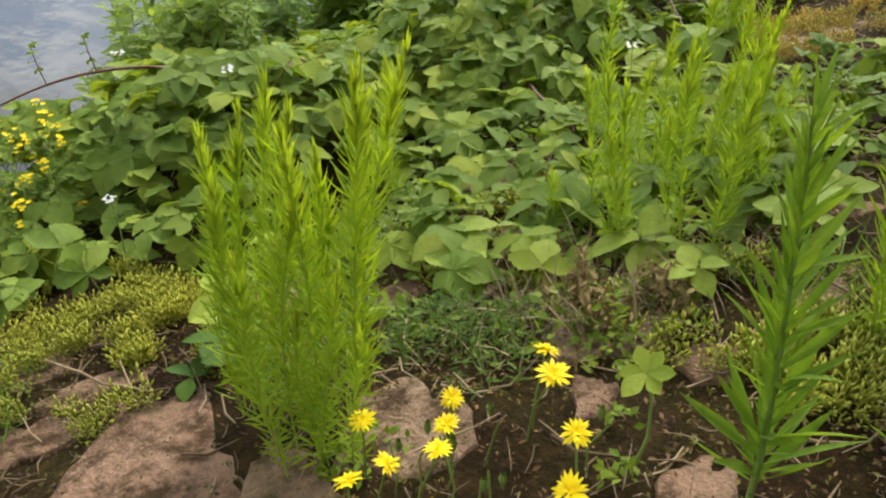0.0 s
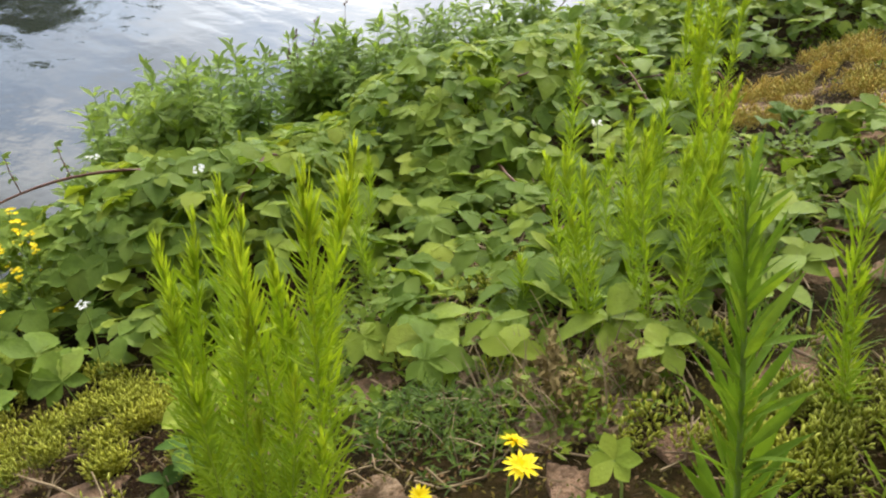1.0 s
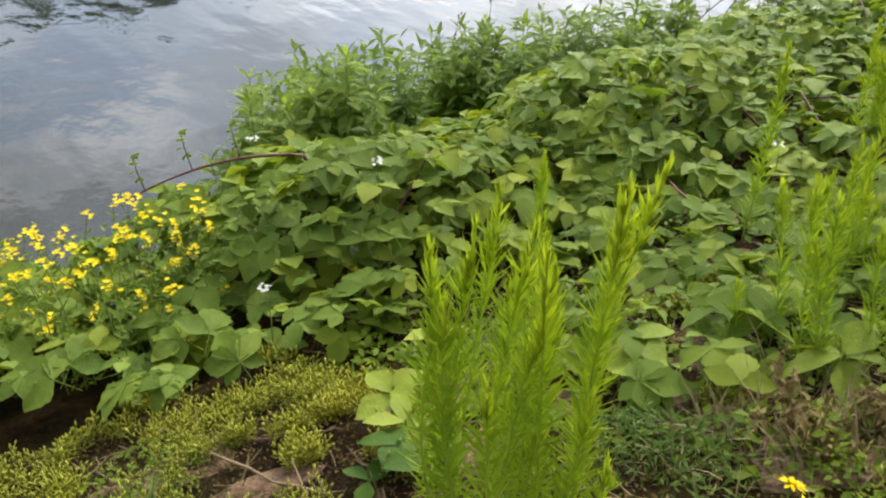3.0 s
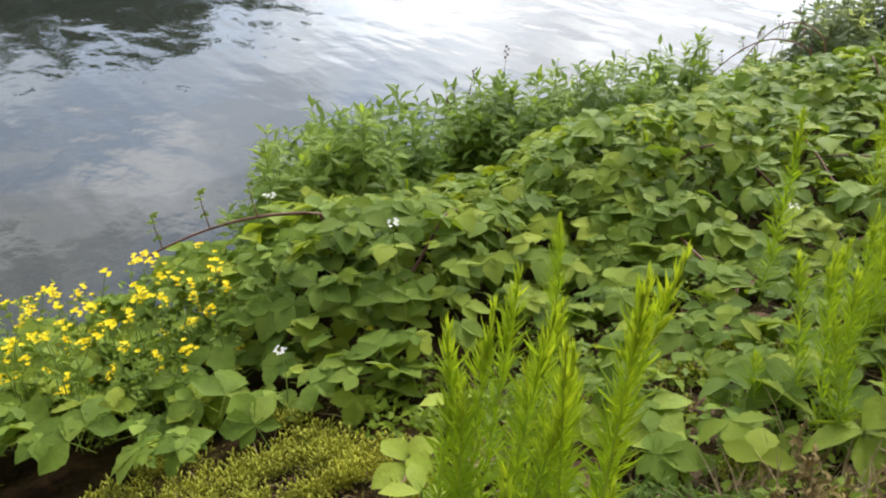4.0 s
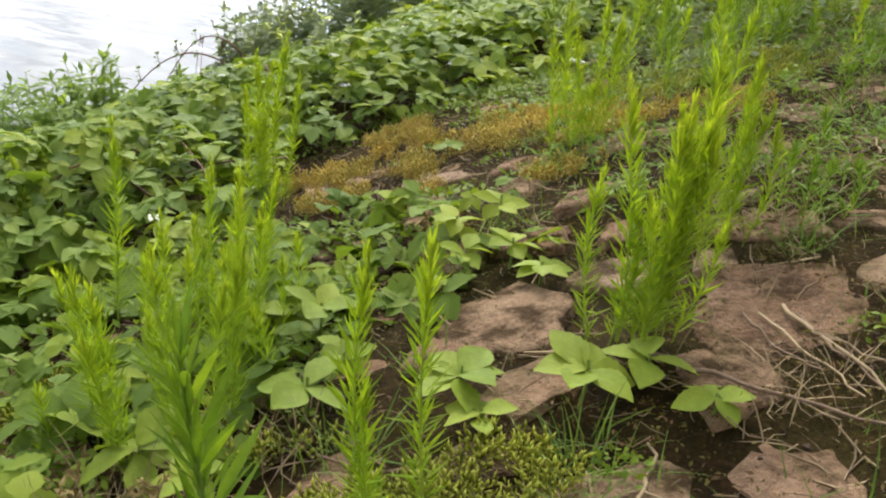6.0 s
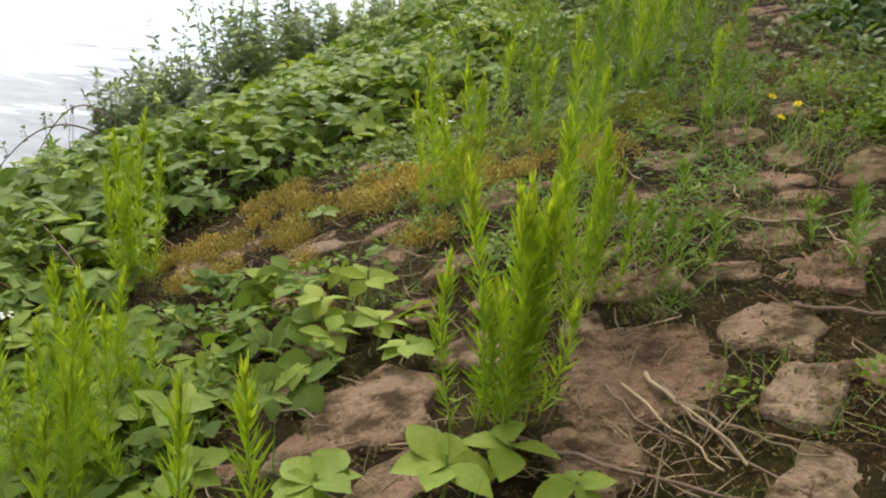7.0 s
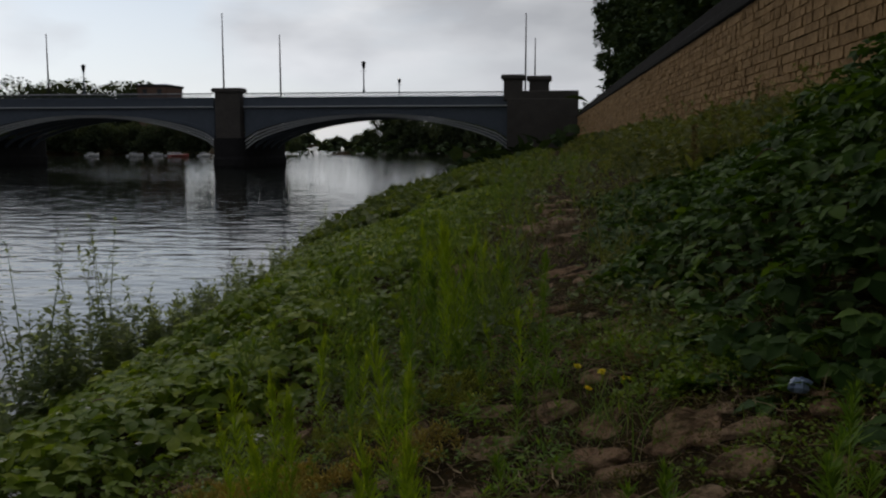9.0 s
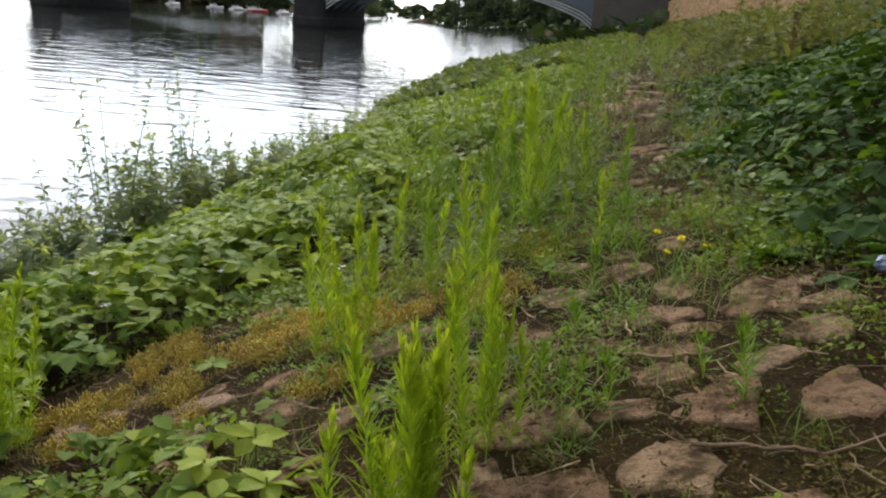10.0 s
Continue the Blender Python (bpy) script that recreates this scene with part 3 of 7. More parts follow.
def arch_span(left, right):
    span = empty("bridge_span", ((left + right) / 2, BRIDGE_Y, SPRING), "dark painted iron bridge span with a low arch", "bridge span", "bridge spans")
    cx = (left + right) / 2
    n = 28
    xs = np.linspace(left, right, n)
    za = arch_z(xs, left, right)
    # spandrel faces front and back
    for depth, nm in ((0.35, "spandrel"), (BRIDGE_DEPTH - 0.6, "rear_spandrel")):
        v, f = [], []
        for x, z in zip(xs, za):
            for yy in (0, 0.25):
                v += [(x - cx, depth + yy, z - SPRING + 0.25), (x - cx, depth + yy, DECK - 0.5 - SPRING)]
        for i in range(n - 1):
            a, b = 4 * i, 4 * i + 4
            f += [(a, b, b + 1, a + 1), (a + 2, a + 3, b + 3, b + 2), (a, a + 2, b + 2, b)]
        part(nm, raw_mesh(nm, v, np.array(f), M_HAZED_IRON, False), span)
    # ribs under the deck
    for r in range(8):
        yy = 0.1 + 0.14 * r if r < 4 else 0.6 + (r - 3) * 2.9
        v, f = [], []
        # the inner ribs hang lower towards the springing
        low = (0.10 + 0.30 * np.abs(np.linspace(-1, 1, n)) ** 1.6) * min(r, 3)
        tall = 0.16 if 0 < r < 4 else 0.38
        for x, z in zip(xs, za - low):
            v += [(x - cx, yy, z - SPRING), (x - cx, yy + 0.35, z - SPRING), (x - cx, yy + 0.35, z - SPRING + tall), (x - cx, yy, z - SPRING + tall)]
        for i in range(n - 1):
            a, b = 4 * i, 4 * i + 4
            f += [(a + j, b + j, b + (j + 1) % 4, a + (j + 1) % 4) for j in range(4)]
        part("rib", raw_mesh("rib", v, np.array(f), M_PALE_IRON if 0 < r < 4 else M_HAZED_IRON, False), span, "pale painted arch rib" if 0 < r < 4 else "painted arch rib, haze in its blue-grey colour")
    w = right - left
    part("deck", raw_mesh("deck", *box_data((w, BRIDGE_DEPTH - 0.2, 0.9), (0, BRIDGE_DEPTH / 2, DECK - 0.15 - SPRING)), M_HAZED_IRON, False), span)
    part("fascia_moulding", raw_mesh("fascia_moulding", *box_data((w, 0.28, 0.14), (0, 0.0, DECK - 0.62 - SPRING), 0.02), M_PALE_IRON, False), span, "pale moulding along the deck")
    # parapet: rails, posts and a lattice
    part("parapet_base", raw_mesh("parapet_base", *box_data((w, 0.22, 0.16), (0, 0.15, DECK + 0.38 - SPRING), 0.02), M_HAZED_IRON, False), span)
    part("handrail", raw_mesh("handrail", *box_data((w, 0.24, 0.10), (0, 0.15, RAIL - SPRING), 0.02), M_PALE_IRON, False), span, "pale handrail")
    bars = []
    for i in range(int(w / 0.42)):
        x = -w / 2 + 0.2 + i * 0.42
        for s in (-1, 1):
            bars.append(tube([(x - s * 0.19, 0.15, DECK + 0.45 - SPRING), (x + s * 0.19, 0.15, RAIL - 0.04 - SPRING)], [0.03, 0.03], 4))
    part("lattice", raw_mesh("lattice", *join(bars), M_HAZED_IRON, False), span, kind="stuff")
    part("rear_parapet", raw_mesh("rear_parapet", *box_data((w, 0.2, 0.95), (0, BRIDGE_DEPTH - 0.2, DECK + 0.75 - SPRING), 0.02), M_HAZED_IRON, False), span)
    return span


arch_span(PIER_X[0] + PIER_W / 2, PIER_X[0] + SPAN - PIER_W / 2)
arch_span(PIER_X[1] + PIER_W / 2, PIER_X[0] - PIER_W / 2)
arch_span(PIER_X[2] + PIER_W / 2, PIER_X[1] - PIER_W / 2)


def abutment(x0, x1):
    ab = empty("bridge_abutment", ((x0 + x1) / 2, BRIDGE_Y, 0), "dark brown stone bridge abutment with two square turrets", "abutment")
    w = x1 - x0
    part("body", raw_mesh("body", *box_data((w, BRIDGE_DEPTH + 1.5, DECK + 1.9), (0, BRIDGE_DEPTH / 2, (DECK - 1.9) / 2 + 0.1), 0.1), M_PIER, False), ab)
    part("parapet_wall", raw_mesh("parapet_wall", *box_data((w, 0.6, 1.1), (0, -0.2, RAIL - 0.5), 0.05), M_PIER, False), ab)
    for i, (tx, tw) in enumerate(((-w / 2 + 0.6, 2.0), (-w / 2 + 3.4, 2.2))):
        t = part("turret", raw_mesh("turret", *box_data((tw, 2.2, 2.4), (tx, 0.45 + i * 2, RAIL + 0.2), 0.08), M_PIER, False), ab)
        part("turret_cap", raw_mesh("turret_cap", *box_data((tw + 0.55, 2.7, 0.55), (tx, 0.45 + i * 2, RAIL + 1.5), 0.15), M_PIER, False), t)
    return ab


abutment(PIER_X[0] + SPAN - PIER_W / 2, 2.6)


def street_lamp(x, y, h):
    lamp = empty("street_lamp", (x, y, RAIL), "dark cast iron street lamp on the bridge parapet", "street lamp", "bridge lamps")
    part("post", raw_mesh("post", *tube([(0, 0, 0), (0, 0, 0.35), (0, 0, 0.4), (0, 0, h * 0.72), (0, 0, h * 0.75)], [0.16, 0.14, 0.08, 0.06, 0.11], 8), M_HAZED_IRON), lamp)
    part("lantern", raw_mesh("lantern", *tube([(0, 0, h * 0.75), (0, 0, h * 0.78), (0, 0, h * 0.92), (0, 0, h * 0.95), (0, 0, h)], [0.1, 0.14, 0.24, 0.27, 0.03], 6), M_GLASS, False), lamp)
    part("arm", raw_mesh("arm", *tube([(-0.35, 0, h * 0.68), (0.35, 0, h * 0.68)], [0.03, 0.03], 5), M_HAZED_IRON), lamp)
    return lamp


for lx, ly, lh in ((-21.2, BRIDGE_Y + 0.3, 3.5), (-19.7, BRIDGE_Y + 14.8, 2.6), (-54.4, BRIDGE_Y + 0.3, 3.5)):
    street_lamp(lx, ly, lh)


def flag_pole(x, y, h):
    pole = empty("flag_pole", (x, y, RAIL), "tall thin bare grey pole on the bridge", "pole", "bridge poles")
    mast = part("shaft", raw_mesh("shaft", *tube([(0, 0, -0.5), (0, 0, h * 0.5), (0, 0, h)], [0.11, 0.085, 0.05], 7), M_COPING), pole)
    part("finial", raw_mesh("finial", *tube([(0, 0, h), (0, 0, h + 0.06), (0, 0, h + 0.14)], [0.05, 0.09, 0.02], 7), M_COPING), mast)


for fx, fy, fh in ((-37.6, BRIDGE_Y + 0.6, 8.9), (-30.9, BRIDGE_Y + 0.6, 6.4), (-59.0, BRIDGE_Y + 0.6, 6.9), (-3.2, BRIDGE_Y + 1.2, 8.4), (-2.5, BRIDGE_Y + 14.5, 7.2)):
    flag_pole(fx, fy, fh)

# ---- embankment wall ----
WALL_X, WALL_TOP = 4.75, 5.60
WALL_TURN = math.atan(0.0227)


def build_wall():
    y0, y1 = -30.0, 99.0
    v, f = box_data((0.5, y1 - y0, WALL_TOP - 1.6), (0.27, (y0 + y1) / 2, (WALL_TOP + 1.6) / 2))
    wall = new("wall_embankment", raw_mesh("wall_embankment", v, f, M_MORTAR, False))
    tagged(wall, "tall golden brown sandstone block embankment wall", "wall", kind="structure")
    v, f = box_data((0.75, y1 - y0, 0.22), (0.25, (y0 + y1) / 2, WALL_TOP + 0.11), 0.04)
    part("coping", raw_mesh("coping", v, f, M_PARAPET, False), wall, "dark stone coping")
    v, f = box_data((0.3, y1 - y0, 0.7), (0.55, (y0 + y1) / 2, WALL_TOP + 0.57), 0.04)
    part("parapet", raw_mesh("parapet", v, f, M_PARAPET, False), wall, "dark parapet above the wall")
    wall.location, wall.rotation_euler = (WALL_X, 0, 0), (0, 0, WALL_TURN)
    return wall


WALL = build_wall()


def masonry():
    """Courses of rock-faced blocks: those seen nearest are parts, the rest one part."""
    rnd = random.Random(11)
    shapes = []
    for k in range(8):
        v, f = box_data((0.11, 1.0, 1.0), (0, 0, 0), 0.03)
        v = v + np.array([[rnd.uniform(-0.018, 0.012) if p[0] < 0 else 0, rnd.uniform(-0.03, 0.02), rnd.uniform(-0.03, 0.03)] for p in v])
        shapes.append((v, f))
    meshes = {}
    rest, count = [], 0
    z, row = 2.75, 0
    while z < WALL_TOP - 0.02:
        h = min((0.17, 0.20, 0.15, 0.18)[row % 4], WALL_TOP - z)
        y = 4.0 + rnd.uniform(0, 0.3)
        while y < 98:
            w = rnd.choice((0.18, 0.24, 0.31, 0.38, 0.46)) * (1 if y < 40 else 2)
            s = rnd.randrange(8)
            if 12.5 < y < 16.5 and count < 300:
                key = (s, round(w, 2), round(h, 2))
                if key not in meshes:
                    v, f = shapes[s]
                    meshes[key] = raw_mesh("block", v * np.array([1, w - 0.010, h - 0.010]), f, M_MASONRY, False)
                ob = part("block", meshes[key], WALL)
                ob.location = (0, y + w / 2, z + h / 2)
                count += 1
            else:
                v, f = shapes[s]
                rest.append((v * np.array([1, w - 0.010, h - 0.010]) + np.array([0, y + w / 2, z + h / 2]), f))
            y += w
        z += h
        row += 1
    part("blocks", raw_mesh("blocks", *join(rest), M_MASONRY, False), WALL, kind="stuff")


# ---- trees and distance ----
def crown_cloud(rnd, centres, per, size):
    """Many small tilted leaf sprays round the given clump centres (x, y, z, radius)."""
    base = kite(0.62, 0.35)
    pl, sz = [], []
    for cx, cy, cz, r in centres:
        d = rnd.normal(size=(per, 3))
        d /= np.linalg.norm(d, axis=1)[:, None]
        rad = r * rnd.uniform(0.55, 1.08, per) ** 0.6
        pl.append(np.array([cx, cy, cz]) + d * rad[:, None] * np.array([1, 1, 0.85]))
        sz.append(rnd.uniform(0.6, 1.3, per) * size)
    pl, sz = np.concatenate(pl), np.concatenate(sz)
    n = len(pl)
    return place_all(base, turns_of(rnd.uniform(0, 6.28, n), rnd.uniform(-0.9, 0.6, n), rnd.uniform(-0.8, 0.8, n), sz), pl)


def tree(x, y, z0, height, spread, seed, label, leaves=70, size=0.42):
    rnd = np.random.RandomState(seed)
    t = empty("tree", (x, y, z0), label, "tree", "trees along the river")
    trunk = [tube([(0, 0, -0.3), (0.1, 0.05, height * 0.25), (0.0, 0.15, height * 0.5), (0.1, 0.1, height * 0.85)], [height * 0.032, height * 0.025, height * 0.018, 0.03], 8)]
    part("trunk", raw_mesh("trunk", *trunk[0], M_BARK), t)
    centres, limbs = [], []
    for k in range(32):
        a, hh = rnd.uniform(0, 6.28), rnd.uniform(0.12, 1.0)
        r = spread * rnd.uniform(0.25, 1.0) * math.sqrt(max(0.05, 1 - ((hh - 0.55) / 0.5) ** 2))
        c = (r * math.cos(a), r * math.sin(a), height * hh)
        cr = spread * rnd.uniform(0.22, 0.42)
        c = (max(c[0], float(wall_line(y + c[1])) + 0.9 - x + cr * 1.08), c[1], c[2])
        centres.append((*c, cr))
        if k % 3 == 0:
            limbs.append(tube([(0.05, 0.1, height * hh * 0.5), (c[0] * 0.5, c[1] * 0.5, height * hh * 0.72), c], [height * 0.012, height * 0.008, 0.02], 5))
    part("limbs", raw_mesh("limbs", *join(limbs), M_BARK), t)
    part("crown", raw_mesh("crown", *crown_cloud(rnd, centres, leaves, size), M_TREE), t, kind="stuff")
    return t


for k, (tx, ty, th, ts) in enumerate(((8.6, 31, 9.5, 3.8), (8.3, 40, 10.5, 4.0), (8.0, 49, 11.0, 4.2), (7.7, 58, 11.5, 4.3), (7.3, 67, 12.0, 4.4), (6.9, 77, 12.5, 4.5), (6.5, 88, 12.5, 4.6), (8.9, 22, 9.5, 3.8), (9.2, 14, 9.0, 3.8), (9.4, 6, 9.0, 3.8))):
    tree(tx, ty, 5.35, th, ts, 40 + k, "dark leafy tree behind the embankment wall", 260, 0.5)


def far_wood(name, label, spots, seed, size, per=60):
    rnd = np.random.RandomState(seed)
    centres = [(x + rnd.uniform(-w, w) * 0.5, y + rnd.uniform(-w, w) * 0.3, z + h * f, h * rnd.uniform(0.22, 0.36)) for x, y, z, w, h in spots for f in (0.06, 0.14, 0.25, 0.45, 0.6, 0.75, 0.35, 0.55)]
    ob = new(name, raw_mesh(name, *crown_cloud(rnd, centres, per, size), M_HAZED_TREE))
    return tagged(ob, label, "trees", kind="stuff")


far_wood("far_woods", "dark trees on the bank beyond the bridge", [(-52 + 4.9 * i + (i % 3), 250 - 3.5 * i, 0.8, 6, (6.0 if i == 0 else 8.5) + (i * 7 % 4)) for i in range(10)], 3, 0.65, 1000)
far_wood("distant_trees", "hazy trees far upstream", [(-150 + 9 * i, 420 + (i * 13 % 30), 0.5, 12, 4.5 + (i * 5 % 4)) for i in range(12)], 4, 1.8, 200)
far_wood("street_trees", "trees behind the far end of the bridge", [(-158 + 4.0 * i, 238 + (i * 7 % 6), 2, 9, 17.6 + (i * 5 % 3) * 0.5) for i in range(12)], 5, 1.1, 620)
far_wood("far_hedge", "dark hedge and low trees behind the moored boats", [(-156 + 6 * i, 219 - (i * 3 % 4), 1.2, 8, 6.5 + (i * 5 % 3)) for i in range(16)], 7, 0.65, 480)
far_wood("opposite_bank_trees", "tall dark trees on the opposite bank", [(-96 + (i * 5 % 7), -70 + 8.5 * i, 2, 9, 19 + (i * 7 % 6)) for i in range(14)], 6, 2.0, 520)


def far_building(x, y, z, w, d, h, label):
    b = empty("building", (x, y, z), label, "building", "buildings on the far bank")
    part("facade", raw_mesh("facade", *box_data((w, d, h), (0, 0, h / 2)), M_BRICK, False), b)
    part("roof", raw_mesh("roof", *box_data((w + 0.6, d + 0.6, 0.7), (0, 0, h + 0.3), 0.3), M_COPING, False), b)
    rows, cols = max(1, int(h / 3.2)), max(2, int(w / 3))
    me = raw_mesh("window", *box_data((1.2, 0.12, 1.6), (0, 0, 0), 0.03), M_GLASS, False)
    for r in range(rows):
        for c in range(cols):
            win = part("window", me, b)
            win.location = (-w / 2 + (c + 0.5) * w / cols, -d / 2 - 0.02, 1.8 + r * 3.2)
    return b


far_building(-104.5, 232, 1.5, 8, 10, 16.0, "brick building behind the far end of the bridge")
far_building(-122, 60, 2, 22, 14, 13, "brick building on the opposite bank")
far_building(-126, 22, 2, 26, 14, 16, "long brick building on the opposite bank")


def boat(x, y, length, turn, hull_mat, label):
    b = empty("boat", (x, y, 0), label, "boat", "moored boats")
    b.rotation_euler = (0, 0, turn + 0.5)
    n, v = 9, []
    for i in range(n):
        t = i / (n - 1)
        w = length * 0.16 * (1 - max(0, (t - 0.55) / 0.45) ** 2) + 0.02
        top = 0.30 + 0.28 * t * t
        v += [(length * (t - 0.5), -w * 0.6, -0.2), (length * (t - 0.5), -w, top), (length * (t - 0.5), w, top), (length * (t - 0.5), w * 0.6, -0.2)]
    f = [(4 * i + j, 4 * i + (j + 1) % 4, 4 * i + 4 + (j + 1) % 4, 4 * i + 4 + j) for i in range(n - 1) for j in range(4)] + [(0, 1, 2, 3)]
    part("hull", raw_mesh("hull", v, np.array(f), hull_mat, False), b)
    cabin = part("cabin", raw_mesh("cabin", *box_data((length * 0.38, length * 0.2, 0.42), (-length * 0.14, 0, 0.66), 0.16), M_BOAT, False), b)
    part("cabin_window", raw_mesh("cabin_window", *box_data((length * 0.385, length * 0.205, 0.15), (-length * 0.14, 0, 0.74), 0.03), M_GLASS, False), cabin)


for bx, by, bl, bt, bm in ((-105.0, 196, 4, 0.8, M_BOAT), (-94.2, 195, 4.0, 0.5, M_BOAT), (-89.0, 195, 4.6, 0.9, M_BOAT), (-86.0, 197, 4.2, 0.4, M_BOAT), (-83.0, 193, 5.0, 0.5, M_RED), (-77.5, 194, 4.2, 0.9, M_BOAT), (-74.0, 199, 4.5, 0.6, M_BOAT)):
    boat(bx, by, bl, bt, bm, "small cabin boat moored on the far side of the river")


# ---- stones of the pitched bank ----
# x, y, width, depth, turn in degrees
TERRACE_STONES = [
    (0.25, 1.60, 0.23, 0.25, 2), (0.22, 1.40, 0.17, 0.11, 3), (0.42, 1.73, 0.24, 0.11, -6), (0.40, 2.43, 0.12, 0.18, -3), (0.48, 2.31, 0.08, 0.10, -6),
    (0.17, 2.63, 0.17, 0.18, 3), (0.42, 2.16, 0.08, 0.12, -5), (0.50, 1.94, 0.16, 0.14, -9), (0.20, 1.91, 0.12, 0.15, 4), (0.46, 1.55, 0.13, 0.10, -9),
    (0.36, 1.92, 0.08, 0.10, -4), (0.60, 2.38, 0.10, 0.10, -9), (0.55, 1.61, 0.08, 0.09, -12), (0.48, 1.36, 0.17, 0.10, -12)]
PATH_STONES = [
    (0.63, 2.46, 0.19, 0.13, -9), (0.69, 2.18, 0.10, 0.10, -12), (0.59, 2.07, 0.10, 0.12, -9), (0.67, 1.93, 0.15, 0.10, -13), (0.41, 2.05, 0.07, 0.08, -2),
    (0.40, 5.60, 0.19, 0.30, -1), (0.25, 9.31, 0.40, 0.36, 1), (-0.20, 3.94, 0.15, 0.20, 9), (0.29, 4.39, 0.11, 0.22, 1), (0.45, 3.34, 0.12, 0.12, -2),
    (0.78, 1.96, 0.11, 0.09, -17), (0.29, 7.05, 0.22, 0.34, 1), (0.14, 2.32, 0.08, 0.12, 5)]
SLOPE_STONES = [
    (-0.11, 1.50, 0.17, 0.18, 22), (-0.16, 1.82, 0.10, 0.16, 18), (-0.15, 1.99, 0.11, 0.12, 17), (-0.58, 2.27, 0.11, 0.17, 26), (-0.50, 2.05, 0.15, 0.17, 27),
    (-1.00, 2.42, 0.14, 0.15, 34), (-0.85, 2.44, 0.12, 0.14, 30), (-0.17, 2.39, 0.09, 0.14, 13), (-0.38, 2.34, 0.10, 0.12, 20), (-0.17, 1.40, 0.11, 0.08, 19),
    (-0.94, 2.34, 0.16, 0.08, 30), (-0.46, 1.98, 0.15, 0.10, 24), (-0.30, 1.76, 0.14, 0.11, 20), (-0.31, 2.12, 0.11, 0.08, 18), (0.01, 1.68, 0.13, 0.11, 10), (-0.02, 1.84, 0.10, 0.09, 12)]
FLOWER_STONES = [
    (-0.60, 0.42, 0.36, 0.24, 77), (-0.37, 0.63, 0.15, 0.12, 53), (-0.69, 0.85, 0.06, 0.09, 54), (-0.25, 0.80, 0.09, 0.05, 36), (-0.19, 0.92, 0.07, 0.07, 28),
    (-0.07, 0.73, 0.10, 0.06, 26), (-0.83, 0.30, 0.11, 0.12, 85), (-0.42, 0.49, 0.22, 0.15, 68), (0.16, 1.14, 0.19, 0.15, 2), (0.12, 0.95, 0.14, 0.11, 10)]


def slab_mesh(width, depth, thick, seed, fine=True):
    """An irregular flat stone with a broken, worn edge; its top at z = 0."""
    rnd = random.Random(seed)
    corners = 30 if fine else 12
    bumps = [(rnd.uniform(0.03, 0.10), rnd.randint(2, 5), rnd.uniform(0, 6.28)) for _ in range(3)]
    chips = [(rnd.uniform(0, 6.28), rnd.uniform(0.08, 0.22), rnd.uniform(0.2, 0.5)) for _ in range(2)]
    tilt = (rnd.uniform(-0.05, 0.05), rnd.uniform(-0.05, 0.05))
    ang = [(k + rnd.uniform(-0.3, 0.3)) / corners * 2 * math.pi for k in range(corners)]
    rad = []
    # broken along straight edges: five to seven corners
    m = rnd.choice((4, 5, 5, 6))
    spin = rnd.uniform(0, 6.28)
    knee = [spin + (k + rnd.uniform(-0.32, 0.32)) / m * 2 * math.pi for k in range(m)]
    tips = [(math.cos(a) * s, math.sin(a) * s) for a, s in ((a, rnd.uniform(0.95, 1.32)) for a in knee)]
    for t in ang:
        u = (math.cos(t), math.sin(t))
        r = 1.0
        for (ax, ay), (bx, by) in zip(tips, tips[1:] + tips[:1]):
            den = u[0] * (by - ay) - u[1] * (bx - ax)
            if abs(den) > 1e-6:
                q = (ax * by - ay * bx) / den
                s = (ax * u[1] - ay * u[0]) / den
                if q > 0 and -1e-6 <= s <= 1 + 1e-6:
                    r = q
        r += 0.3 * sum(q * math.sin(m2 * t + p) for q, m2, p in bumps) + rnd.uniform(-0.045, 0.04)
        for c, q, w in chips:
            d = abs((t - c + math.pi) % (2 * math.pi) - math.pi)
            r -= q * max(0, 1 - d / w)
        rad.append(r)
    v = [(0, 0, 0)]
    levels = [(0.3, 0.0), (0.62, 0.0), (0.9, -0.001), (0.975, -0.005), (1.01, -0.018), (1.05, -thick)] if fine else [(0.55, 0.0), (0.93, -0.003), (1.0, -0.014), (1.04, -thick)]
    for s, z in levels:
        for a, r in zip(ang, rad):
            x, y = math.cos(a) * r * s * width / 2, math.sin(a) * r * s * depth / 2
            jig = 0 if z <= -thick else (noise.noise(Vector((x * 16 + seed, y * 16, 0.3))) * 0.004 + noise.noise(Vector((x * 60, y * 60, seed))) * 0.0035)
            v.append((x, y, z + jig + x * tilt[0] + y * tilt[1]))
    tri = [(0, 1 + k, 1 + (k + 1) % corners) for k in range(corners)]
    quad = [(1 + r * corners + k, 1 + (r + 1) * corners + k, 1 + (r + 1) * corners + (k + 1) % corners, 1 + r * corners + (k + 1) % corners) for r in range(len(levels) - 1) for k in range(corners)]
    return raw_mesh("stone", v, [np.array(tri), np.array(quad)], M_STONE, False)


def slope_turn(x, y, turn):
    """A pose on the bank, tilted with it."""
    e = 0.12
    n = Vector((float(bank(x - e, y) - bank(x + e, y)) / (2 * e), float(bank(x, y - e) - bank(x, y + e)) / (2 * e), 1)).normalized()
    return n.to_track_quat("Z", "Y").to_matrix().to_4x4() @ Matrix.Rotation(radians(turn), 4, "Z")


